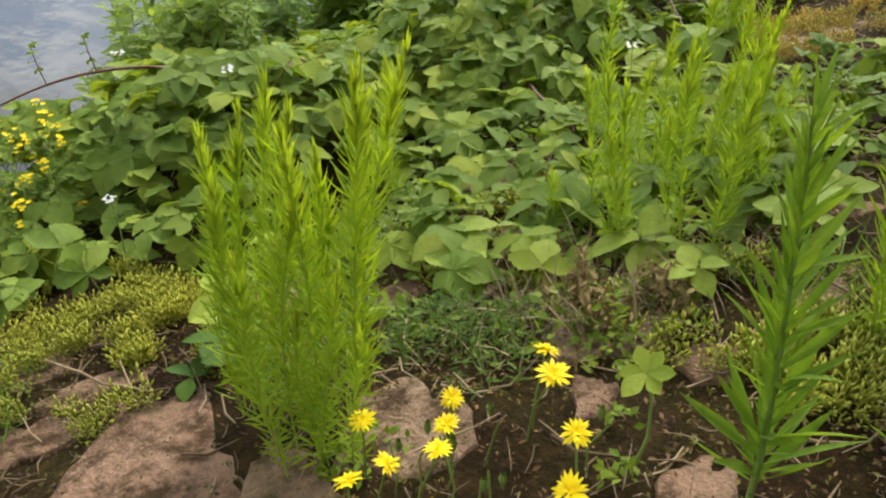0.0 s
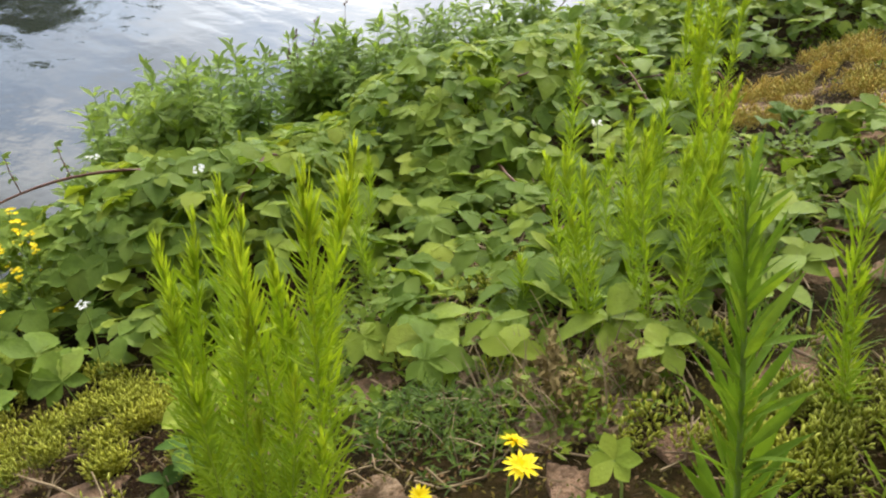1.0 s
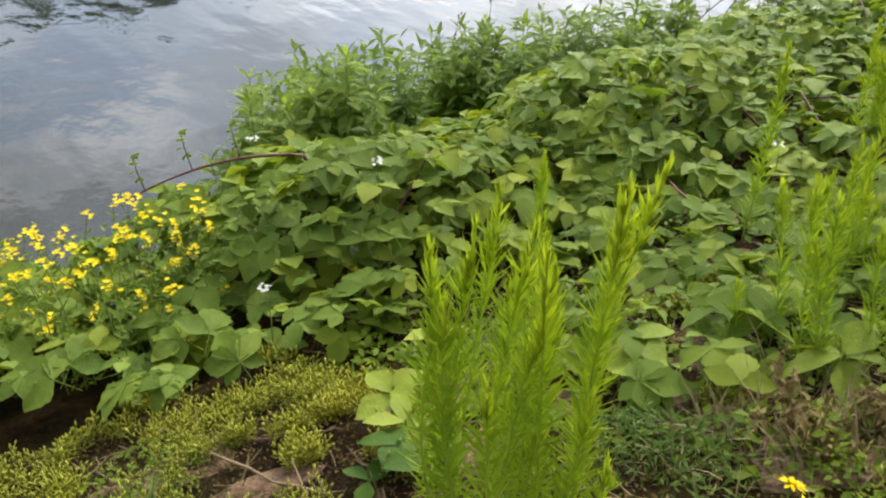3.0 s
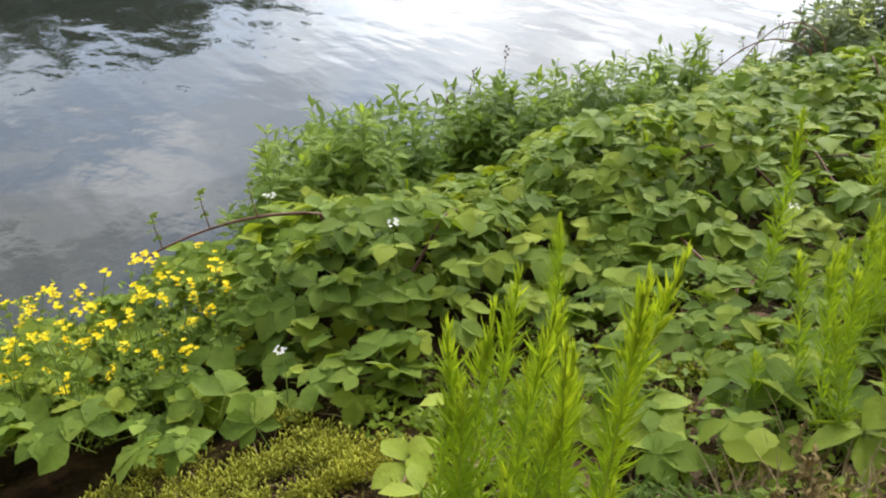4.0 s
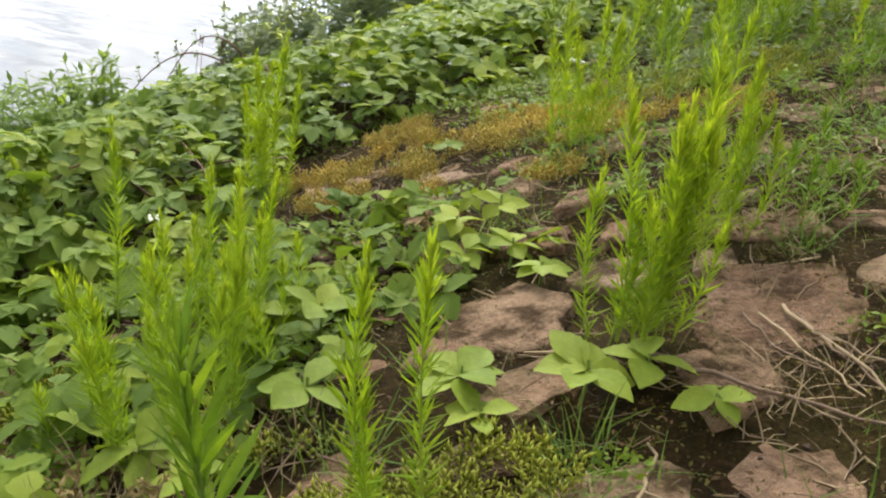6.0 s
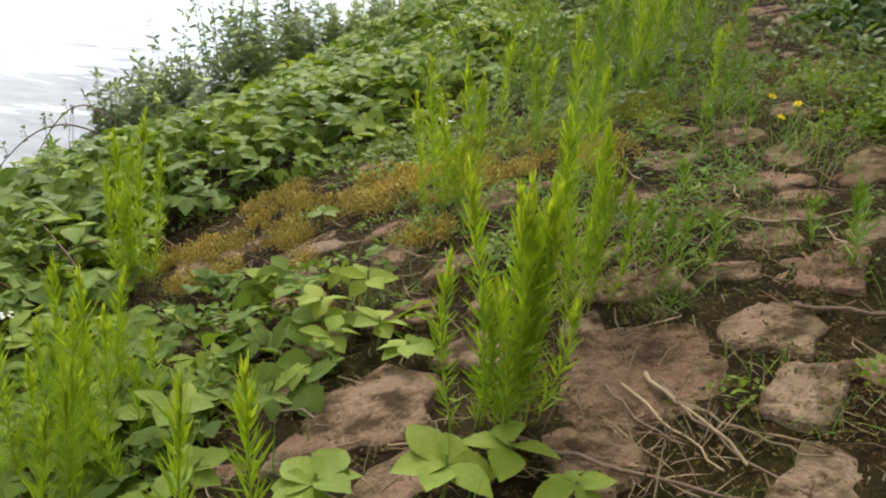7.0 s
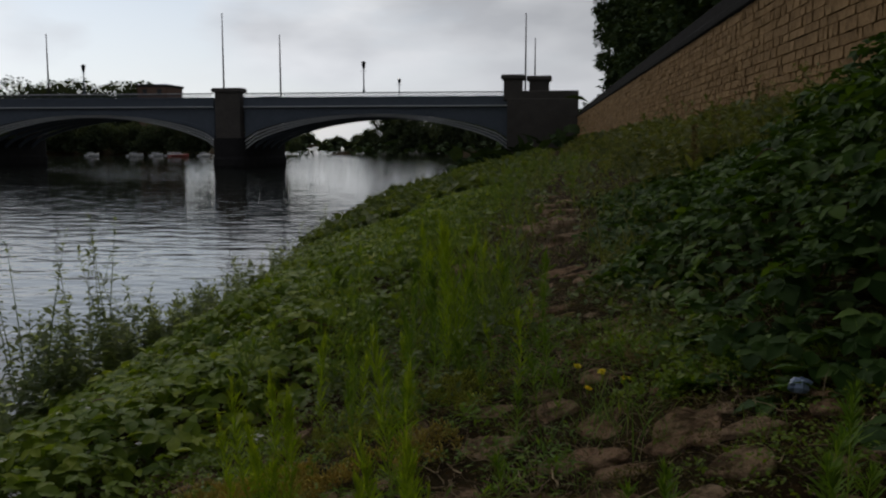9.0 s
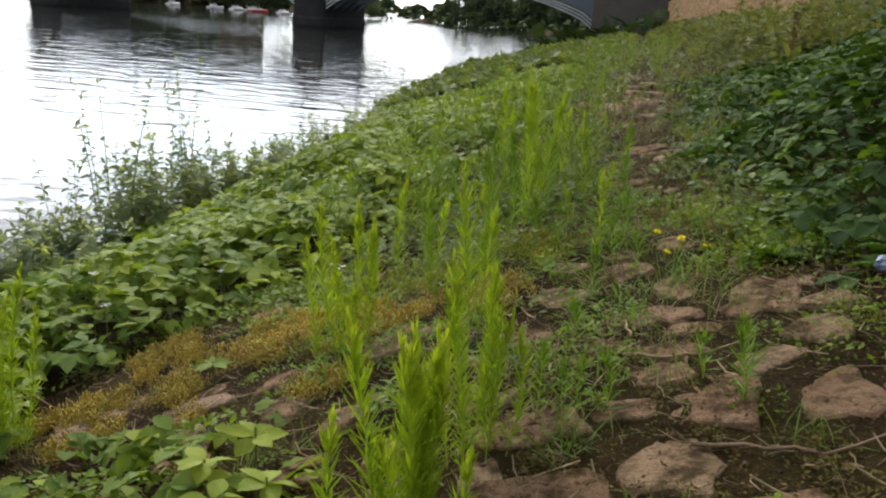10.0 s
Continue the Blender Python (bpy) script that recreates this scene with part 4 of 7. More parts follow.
def lay_stone(x, y, width, depth, turn, seed, proud, fine=True):
    ob = part("stone", slab_mesh(width * 1.29, depth * 1.29, 0.09, seed, fine), GROUND)
    rnd = random.Random(seed + 77)
    m = slope_turn(x, y, 0)
    flat = Matrix.Rotation(radians(rnd.uniform(-2.5, 2.5)), 4, "X") @ Matrix.Rotation(radians(rnd.uniform(-2.5, 2.5)), 4, "Y")
    spin = Matrix.Rotation(radians(turn), 4, "Z")
    r = (width + depth) / 5
    level = max(float(ground_z(x, y)), sum(float(ground_z(x + r * a, y + r * b)) for a, b in ((1, 0), (-1, 0), (0, 1), (0, -1))) / 4)
    ob.matrix_basis = Matrix.Translation((x, y, level + proud)) @ m @ flat @ spin
    return ob


LAID = []
for k, (sx, sy, sw, sd, sa) in enumerate(TERRACE_STONES + PATH_STONES + SLOPE_STONES + FLOWER_STONES):
    lay_stone(sx, sy, sw, sd, sa, 500 + k, 0.015 if (sx, sy, sw, sd, sa) in SLOPE_STONES else 0.006)
    LAID.append((sx, sy, (sw + sd) / 4))


def lay_rest():
    """More stones between, most of them sunk into the soil."""
    rnd = random.Random(21)
    made = 0
    for turn in range(7000):
        x, y = rnd.uniform(-1.05, 1.25), rnd.uniform(0.15, 5.6)
        if x > 0.9 and y > 2.4 or made >= 250 or (y < 0.88 and x > -0.42):
            continue
        w, d = rnd.uniform(0.07, 0.24 - 0.00002 * turn), rnd.uniform(0.06, 0.17 - 0.000013 * turn)
        if all((x - a) ** 2 + (y - b) ** 2 > (0.93 * (r + (w + d) / 4)) ** 2 for a, b, r in LAID):
            lay_stone(x, y, w, d, rnd.uniform(-25, 25), 900 + made, rnd.uniform(-0.007, 0.006), False)
            LAID.append((x, y, (w + d) / 4))
            made += 1
    bits = []
    for k in range(18):
        y = rnd.uniform(6.5, 22)
        x = 0.3 + rnd.uniform(-0.45, 0.5)
        v, f = box_data((rnd.uniform(0.14, 0.4), rnd.uniform(0.14, 0.4), 0.1), (0, 0, 0), 0.03)
        a = rnd.uniform(0, 3)
        R = np.array([[math.cos(a), -math.sin(a), 0], [math.sin(a), math.cos(a), 0], [0, 0, 1]])
        v = v * (1 + 0.15 * (np.random.RandomState(k).rand(*v.shape) - 0.5))
        bits.append((v @ R.T + np.array([x, y, float(bank(x, y)) + rnd.uniform(-0.05, -0.01)]), f))
    part("far_stones", raw_mesh("far_stones", *join(bits), M_STONE, False), GROUND, kind="stuff")


lay_rest()


# ---- brambles ----
def bramble_leaf(size, seed, leaflets=3, stations=11, stalked=True):
    """A compound leaf on its stalk: leaflets toothed, folded and drooping."""
    rnd = random.Random(seed)
    bits = []
    stalk = size * 0.7
    if stalked:
        bits.append(tube([(0, 0, 0), (0, stalk, 0.01 * size)], [size * 0.012] * 2, 3))
    spread = (0, 72, -72) if leaflets == 3 else (0, 60, -60, 122, -122)
    for k, a in enumerate(spread[:leaflets]):
        s = size * (1.0 if k == 0 else rnd.uniform(0.72, 0.9) * (1 if k < 3 else 0.7))
        v, f = blade(s, s * rnd.uniform(0.66, 0.84), stations, rnd.uniform(0.12, 0.40), rnd.uniform(0.05, 0.35), 0.07 if stations > 5 else 0.0, 0.42, 2.1, 0.022 if stations > 5 else 0.0)
        t = radians(a + rnd.uniform(-8, 8))
        tilt = rnd.uniform(-0.15, 0.1)
        R = np.array([[math.cos(t), -math.sin(t), 0], [math.sin(t), math.cos(t), 0], [0, 0, 1]])
        v[:, 2] += v[:, 1] * tilt
        start = stalk * (1.05 if k == 0 else 0.96)
        bits.append((v @ R.T + np.array([0, start, 0]), f))
    v, f = join(bits)
    v[:, 1] -= stalk * 0.9
    return v, f


LEAF_BASES = [bramble_leaf(1.0, 60 + k, 3 if k % 4 else 5) for k in range(6)]
LEAF_LIGHT = [bramble_leaf(1.0, 80 + k, 3, 4, False) for k in range(6)]
LEAF_MESHES = {}


def leaf_mesh(k, mat):
    if (k, mat.name) not in LEAF_MESHES:
        v, f = LEAF_BASES[k]
        LEAF_MESHES[(k, mat.name)] = raw_mesh("leaf", v, f, mat)
    return LEAF_MESHES[(k, mat.name)]


def curve_at(knots, y):
    ks = np.array(knots)
    return np.interp(y, ks[:, 0], ks[:, 1])


LEFT_EDGE = [(-3, -1.65), (0.2, -1.43), (0.5, -1.33), (0.8, -1.21), (1.2, -1.08), (1.5, -1.0), (1.9, -0.98), (2.2, -1.06), (2.6, -1.2), (3.0, -1.15), (3.4, -0.92), (3.7, -0.70), (4.5, -0.45), (6, -0.4), (9, -0.35), (14, -0.45), (40, -0.5)]
RIGHT_EDGE = [(-2, 1.8), (1.2, 1.5), (1.9, 1.06), (2.15, 0.92), (2.3, 0.84), (2.45, 0.73), (2.6, 0.62), (2.9, 0.63), (3.2, 0.80), (3.6, 0.78), (4.1, 0.62), (5.0, 0.57), (7.2, 0.62), (9.7, 0.65), (18, 0.75), (40, 0.9)]


# rises and dips of the near thicket: x, y, radius, height
RISES = [(-1.58, 0.95, 0.32, 0.13), (-2.22, 1.32, 0.38, 0.10), (-1.65, 1.92, 0.34, 0.09), (-1.95, 3.2, 0.5, 0.06), (-1.35, 1.62, 0.28, -0.07), (-1.45, 0.66, 0.2, -0.07), (-2.5, 1.84, 0.22, -0.16), (-1.3, 1.3, 0.2, -0.05)]


def left_mound(x, y):
    d = curve_at(LEFT_EDGE, y) - x + (wobble(x, y, 0.4) - 0.5) * 0.25
    d = np.minimum(d, (x - bank_edge(y) + 0.18) * 1.5)
    h = 0.07 + smooth01(d / 0.7) * (0.08 + (0.16 + 0.12 * smooth01((y - 3.5) / 2)) * wobble(x + 7, y, 0.7)) + 0.06 * wobble(x, y, 0.22)
    for rx, ry, r, up in RISES:
        h = h + up * np.exp(-((x - rx) ** 2 + (y - ry) ** 2) / (r * r))
    h = h * (1 - 0.45 * smooth01((-1.8 - x) / 0.8) * smooth01((y - 3.1) / 0.8))
    return d, np.maximum(h, 0.06)


def right_mound(x, y):
    d = x - curve_at(RIGHT_EDGE, y) + (wobble(x, y, 0.5) - 0.5) * 0.3
    return d, 0.07 + smooth01(d / 1.5) * (0.35 + 0.44 * wobble(x + 3, y + 9, 0.9)) * np.interp(y, [2.5, 4.5, 6.5, 9], [2.3, 1.9, 0.8, 0.25])


def thicket(name, label, mound, box, count, size, mats, seed, near, parts, canes=14, fine=1700):
    """Leaves on a mound: the nearest to a spot of the plan are parts, the others one part."""
    rnd = np.random.RandomState(seed)
    x0, x1, y0, y1 = box
    cx, cy = (x0 + x1) / 2, (y0 + y1) / 2
    thing = empty(name, (cx, cy, float(bank(cx, cy))), label, "bramble", "bramble thickets")
    org = np.array(thing.location)
    n = count * 6
    x, y = rnd.uniform(x0, x1, n), rnd.uniform(y0, y1, n)
    d, h = mound(x, y)
    ok = (d > 0) & (rnd.rand(n) < 0.35 + 0.65 * smooth01(d / 0.5))
    x, y, h = x[ok][:count], y[ok][:count], h[ok][:count]
    n = len(x)
    z = bank(x, y) + h * (1 - 0.75 * rnd.rand(n) ** 1.6)
    e = 0.08
    gx = (mound(x + e, y)[1] - mound(x - e, y)[1] + bank(x + e, y) - bank(x - e, y)) / (2 * e)
    gy = (mound(x, y + e)[1] - mound(x, y - e)[1] + bank(x, y + e) - bank(x, y - e)) / (2 * e)
    yaw = rnd.uniform(0, 6.283, n)
    # leaves lie roughly along the mound, drooping at the tip
    slope = -np.sin(yaw) * gx + np.cos(yaw) * gy
    side = np.cos(yaw) * gx + np.sin(yaw) * gy
    pitch = np.arctan(np.clip(slope, -1.2, 1.2)) * 0.3 + rnd.normal(-0.08, 0.26, n)
    roll = -np.arctan(np.clip(side, -1.2, 1.2)) * 0.3 + rnd.normal(0, 0.26, n)
    sz = size * rnd.uniform(0.5, 1.3, n)
    turns = turns_of(yaw, pitch, roll, sz)
    places = np.stack([x, y, z], -1)
    kind = rnd.randint(0, len(LEAF_BASES), n)
    pick = rnd.choice(len(mats), n, p=[0.72, 0.28] if len(mats) == 2 else None)
    order = np.argsort((x - near[0]) ** 2 + (y - near[1]) ** 2)
    for i in order[:parts]:
        ob = part("leaf", leaf_mesh(int(kind[i]), mats[pick[i]]), thing)
        m = Matrix([list(turns[i][r]) + [places[i][r] - org[r]] for r in range(3)] + [[0, 0, 0, 1]])
        ob.matrix_basis = m
    rest, close = order[parts:], np.zeros(n, bool)
    close[order[:fine]] = True
    for p, mat in enumerate(mats):
        bits = []
        for k in range(len(LEAF_BASES)):
            for bases, near_by in ((LEAF_BASES, True), (LEAF_LIGHT, False)):
                s = rest[(kind[rest] == k) & (pick[rest] == p) & (close[rest] == near_by)]
                if len(s):
                    bits.append(place_all(bases[k], turns[s], places[s] - org))
        if bits:
            part("foliage", raw_mesh("foliage", *join(bits), mat), thing, kind="stuff")
    for c in range(canes):
        i = rnd.randint(n)
        a, ln = rnd.uniform(0, 6.28), rnd.uniform(0.5, 1.1) * size / 0.07
        t = np.linspace(0, 1, 9)
        ln = ln * 0.7
        side_way = rnd.uniform(-0.12, 0.12) * np.sin(np.pi * t) + rnd.uniform(-0.03, 0.03) * np.sin(3 * np.pi * t)
        px = x[i] + np.cos(a) * ln * (t - 0.5) - np.sin(a) * side_way * ln
        py = y[i] + np.sin(a) * ln * (t - 0.5) + np.cos(a) * side_way * ln
        dd, hh = mound(px, py)
        pz = bank(px, py) + np.where(dd > 0, hh, 0.03) * (0.55 + 0.42 * np.sin(np.pi * t)) - 0.01
        v, f = tube(np.stack([px, py, pz], -1) - org, np.linspace(0.0042, 0.0022, 9) * size / 0.07, 5)
        part("cane", raw_mesh("cane", v, f, M_CANE), thing, "reddish brown prickly cane")
    return thing


thicket("bramble_thicket", "dense green bramble thicket spreading over the sloping bank", left_mound, (-4.9, -0.3, -0.6, 6.0), 7600, 0.068, [M_BRAMBLE, M_BRAMBLE_YOUNG], 1, (-1.3, 1.2), 300, 18)
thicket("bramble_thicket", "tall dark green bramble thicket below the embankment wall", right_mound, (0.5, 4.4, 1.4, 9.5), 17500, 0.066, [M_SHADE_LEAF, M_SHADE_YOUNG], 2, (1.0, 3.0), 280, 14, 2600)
thicket("bramble_thicket", "bramble thicket running along the river bank towards the bridge", left_mound, (-6.0, -0.2, 6.0, 20.0), 9000, 0.090, [M_BRAMBLE, M_BRAMBLE_YOUNG], 3, (-0.8, 6.5), 60, 8, 60)


def trailing_mound(x, y):
    d = 0.50 - np.hypot((x + 0.62) / 0.95, (y - 1.48) / 1.15) + (wobble(x, y, 0.15) - 0.5) * 0.35
    return d, 0.03 + 0.08 * wobble(x, y, 0.2)


thicket("trailing_bramble", "low bramble shoots with broad green leaves trailing over stones", trailing_mound, (-1.15, -0.1, 0.85, 2.1), 290, 0.056, [M_BRAMBLE, M_BRAMBLE_YOUNG], 4, (-0.5, 1.2), 290, 0)


def broad_sprig(x, y, leaves, size, height, seed, mat=M_BRAMBLE_YOUNG, label="young bramble sprig with broad pale green leaves"):
    """A few broad single leaves on a short stalk."""
    rnd = random.Random(seed)
    z0 = float(ground_z(x, y))
    thing = empty("bramble_sprig", (x, y, z0), label, "bramble", "bramble sprigs")
    v, f = tube([(0, 0, -0.02), (0.004, 0, height * 0.6), (0, 0.004, height)], [0.003, 0.0025, 0.002], 5)
    part("stalk", raw_mesh("stalk", v, f, M_STEM), thing)
    for k in range(leaves):
        v, f = blade(size * rnd.uniform(0.8, 1.1), size * rnd.uniform(0.56, 0.72), 15, 0.22, rnd.uniform(0.1, 0.4), 0.035, 0.45, 2.2, 0.014)
        ob = part("leaf", raw_mesh("leaf", v, f, mat), thing)
        ob.matrix_basis = pose(0, 0, height * rnd.uniform(0.75, 1.0), math.degrees(rnd.uniform(-0.15, 0.5)), math.degrees(rnd.uniform(-0.35, 0.35)), 360 * (k + rnd.uniform(-0.2, 0.2)) / leaves)


for k, (bx, by, bn, bs, bh) in enumerate(((-0.68, 0.96, 4, 0.085, 0.07), (-0.60, 0.90, 3, 0.075, 0.05), (-0.41, 1.06, 5, 0.07, 0.07), (-0.29, 1.02, 6, 0.048, 0.07), (-0.10, 1.64, 7, 0.05, 0.05),
                                          (0.07, 1.30, 6, 0.072, 0.07), (-0.07, 1.25, 7, 0.068, 0.08), (0.13, 1.36, 4, 0.066, 0.05), (-0.02, 1.20, 5, 0.05, 0.05), (-0.26, 1.86, 6, 0.055, 0.08), (-0.18, 1.72, 5, 0.055, 0.06), (-0.27, 1.22, 4, 0.075, 0.07), (0.22, 1.30, 5, 0.05, 0.03), (-0.52, 1.46, 5, 0.07, 0.09), (-0.38, 1.43, 4, 0.07, 0.08), (-0.30, 1.75, 7, 0.055, 0.09), (-0.24, 1.66, 6, 0.05, 0.07), (-0.80, 0.62, 5, 0.06, 0.06), (-0.90, 0.66, 4, 0.07, 0.07), (-0.66, 2.52, 6, 0.05, 0.06), (-1.0, 0.82, 4, 0.07, 0.09))):
    broad_sprig(bx, by, bn, bs, bh, 700 + k)
for k, (bx, by, bn, bs, bh) in enumerate(((-0.76, 0.58, 5, 0.062, 0.06), (-0.70, 0.60, 4, 0.066, 0.04), (-0.74, 0.52, 3, 0.05, 0.03))):
    broad_sprig(bx, by, bn, bs, bh, 740 + k, M_SHADE_YOUNG, "dark green bramble sprig at the foot of the weeds")


def whorled_sprig(x, y, tx, ty, tz, leaf, seed):
    """One bent bare stalk that ends in a flat whorl of oval leaves."""
    rnd = random.Random(seed)
    z0 = float(ground_z(x, y))
    thing = empty("bramble_sprig", (x, y, z0), "bare bent stalk topped by a whorl of oval leaves", "bramble", "bramble sprigs")
    top = Vector((tx - x, ty - y, tz - z0))
    part("stalk", raw_mesh("stalk", *tube([(0, 0, -0.01), top * 0.4 + Vector((0.012, 0.0, 0.0)), top * 0.8 + Vector((0.010, 0, 0)), top], [0.0023, 0.002, 0.0018, 0.0015], 6), M_STEM), thing)
    for k in range(6):
        size = leaf * rnd.uniform(0.75, 1.2)
        ob = part("leaf", raw_mesh("leaf", *blade(size, size * 0.62, 9, 0.15, rnd.uniform(0.0, 0.3), 0.02, 0.55, 2.0), M_BRAMBLE_YOUNG), thing)
        ob.matrix_basis = Matrix.Translation(top) @ Matrix.Rotation(0.55, 4, "X") @ Matrix.Rotation(6.283 * (k + rnd.uniform(-0.15, 0.15)) / 6, 4, "Z") @ Matrix.Rotation(rnd.uniform(0.0, 0.3), 4, "X")


whorled_sprig(-0.135, 0.725, -0.157, 0.75, 2.006, 0.034, 31)


def arching_cane(x, y, z, dx, dy, rise, drop, twigs, label):
    """A cane leaning out over the water: start, run in plan, how it rises and drops; leafy side shoots."""
    g = float(bank(x, y))
    thing = empty("bramble_cane", (x, y, g), label, "bramble", "arching canes")
    o = np.array(thing.location)
    t = np.linspace(0, 1, 12)
    p = np.stack([x + dx * t, y + dy * t, z + rise * np.sin(0.6 + t * 2.2) - drop * t ** 2], -1)
    p = np.concatenate([[(x - dx * 0.12, y - dy * 0.12, g - 0.02)], p])
    part("cane", raw_mesh("cane", *tube(p - o, np.linspace(0.0046, 0.0024, 13), 6), M_CANE), thing)
    for k, tt in twigs:
        q = p[k + 1] - o
        part("twig", raw_mesh("twig", *tube([q, q + np.array([0.0, -0.01, tt * 0.6]), q + np.array([-0.01, -0.01, tt])], [0.0018, 0.0014, 0.001], 5), M_CANE), thing)
        for a in range(4):
            ob = part("leaf", leaf_mesh(a, M_BRAMBLE), thing)
            ob.matrix_basis = Matrix.Translation(Vector(q) + Vector((-0.01, -0.01, tt))) @ pose(0, 0, -0.02 * a, 20, 15, a * 100) @ Matrix.Scale(0.018, 4)


arching_cane(-1.86, 1.00, 1.56, -0.13, -0.42, 0.05, 0.04, ((4, 0.09), (7, 0.10), (10, 0.09)), "bare reddish bramble cane arching out towards the water")
arching_cane(-2.35, 3.75, 1.30, -0.35, -0.30, 0.16, 0.16, ((3, 0.05), (5, 0.06), (7, 0.05), (9, 0.06)), "leafy bramble cane arching over the waterside weeds")
arching_cane(-2.45, 4.00, 1.26, -0.45, -0.05, 0.20, 0.22, ((3, 0.05), (6, 0.05), (8, 0.05)), "leafy bramble cane arching over the waterside weeds")

# ---- fleabane: slender upright plants, brushes of narrow leaves ----
# x, y, height, lean in x, lean in y
FRONT_WEEDS = [
    (-0.58, 0.54, 0.43, 0.01, 0.03), (-0.60, 0.56, 0.46, 0.02, 0.05), (-0.61, 0.54, 0.41, 0.00, 0.00), (-0.52, 0.55, 0.43, 0.02, 0.04), (-0.54, 0.54, 0.35, -0.01, -0.02),
    (-0.45, 0.53, 0.34, 0.01, 0.02), (-0.43, 0.55, 0.41, 0.00, -0.01), (-0.42, 0.59, 0.46, 0.01, 0.02), (-0.46, 0.64, 0.46, 0.03, 0.04), (-0.39, 0.52, 0.28, 0.02, 0.03),
    (-0.49, 0.61, 0.36, 0.00, 0.00), (-0.42, 0.50, 0.31, -0.01, -0.02), (-0.55, 0.60, 0.33, -0.01, 0.01), (-0.36, 0.55, 0.20, 0.01, 0.01)]
RIGHT_WEEDS = [
    (-0.48, 1.09, 0.30, -0.03, -0.02), (-0.44, 1.08, 0.28, -0.03, -0.02), (-0.37, 1.11, 0.31, -0.03, -0.02), (-0.40, 1.13, 0.22, -0.03, -0.02), (-0.41, 1.30, 0.23, -0.03, -0.02),
    (-0.60, 1.08, 0.13, 0.00, 0.00), (-0.56, 1.14, 0.28, -0.03, -0.02), (-0.07, 1.04, 0.33, -0.02, -0.01), (-0.01, 1.04, 0.33, -0.02, -0.01), (-0.45, 1.29, 0.32, 0.01, 0.02),
    (-0.36, 1.20, 0.27, 0.00, 0.01), (-0.33, 1.12, 0.26, 0.01, 0.00)]
MIDDLE_WEEDS = [
    (-1.03, 2.26, 0.48, 0.02, 0.01), (-1.07, 2.28, 0.43, -0.03, -0.02), (-1.00, 2.24, 0.37, 0.03, 0.02), (-1.10, 2.24, 0.35, -0.02, 0.00), (-1.05, 2.24, 0.40, 0.00, 0.02), (-1.08, 2.26, 0.28, -0.05, 0.00), (-0.92, 1.55, 0.42, 0.01, 0.01),
    (-1.70, 2.09, 0.36, 0.01, 0.02), (-1.30, 1.29, 0.28, 0.01, 0.02), (-0.83, 0.87, 0.28, 0.02, 0.02), (-0.86, 0.90, 0.19, 0.01, 0.02), (-0.58, 1.47, 0.33, 0.01, 0.01),
    (-0.53, 1.34, 0.23, 0.02, 0.02), (-0.49, 1.53, 0.16, 0.00, 0.00), (-1.07, 1.13, 0.33, -0.01, -0.01), (-1.64, 1.97, 0.33, -0.02, -0.02), (-2.15, 1.40, 0.32, 0.02, 0.03), (-0.62, 1.40, 0.22, 0.01, 0.0),
    (-0.68, 1.54, 0.33, 0.00, 0.01), (-0.56, 1.56, 0.27, 0.01, 0.00), (-0.61, 1.35, 0.30, 0.00, -0.01), (-0.50, 1.43, 0.27, 0.01, 0.00), (-0.64, 1.47, 0.24, -0.02, 0.01)]
PATH_WEEDS = [
    (0.10, 1.45, 0.34, 0.00, 0.00), (0.11, 1.43, 0.33, -0.02, 0.00), (0.07, 1.47, 0.35, -0.05, -0.01), (0.09, 1.43, 0.33, 0.01, 0.01), (0.12, 1.48, 0.32, 0.01, 0.00), (0.12, 1.77, 0.34, -0.04, -0.01), (0.14, 1.87, 0.29, -0.01, 0.00),
    (0.13, 1.46, 0.29, 0.01, 0.00), (0.10, 1.48, 0.33, 0.02, 0.01), (-0.29, 2.41, 0.36, -0.05, -0.02), (-0.27, 2.44, 0.36, 0.00, 0.00), (-0.30, 2.44, 0.28, -0.03, -0.01),
    (-0.26, 2.42, 0.30, 0.03, 0.00), (0.15, 1.80, 0.24, 0.02, 0.01), (0.12, 1.83, 0.30, 0.01, 0.02)]
FAR_WEEDS = [
    (0.03, 3.45, 0.53, -0.06, -0.02), (-0.01, 3.53, 0.47, 0.00, 0.00), (0.04, 3.49, 0.46, 0.05, 0.01), (0.00, 3.46, 0.42, -0.03, 0.02), (0.16, 3.91, 0.32, -0.03, 0.00),
    (0.23, 3.85, 0.18, 0.03, 0.00), (0.03, 2.30, 0.36, -0.04, -0.01), (0.04, 2.33, 0.28, 0.02, 0.00), (-0.01, 5.15, 0.30, -0.03, 0.00), (-0.41, 5.64, 0.50, 0.00, 0.00), (0.05, 4.4, 0.36, 0.0, 0.0), (-0.25, 4.7, 0.42, 0.02, 0.0)]
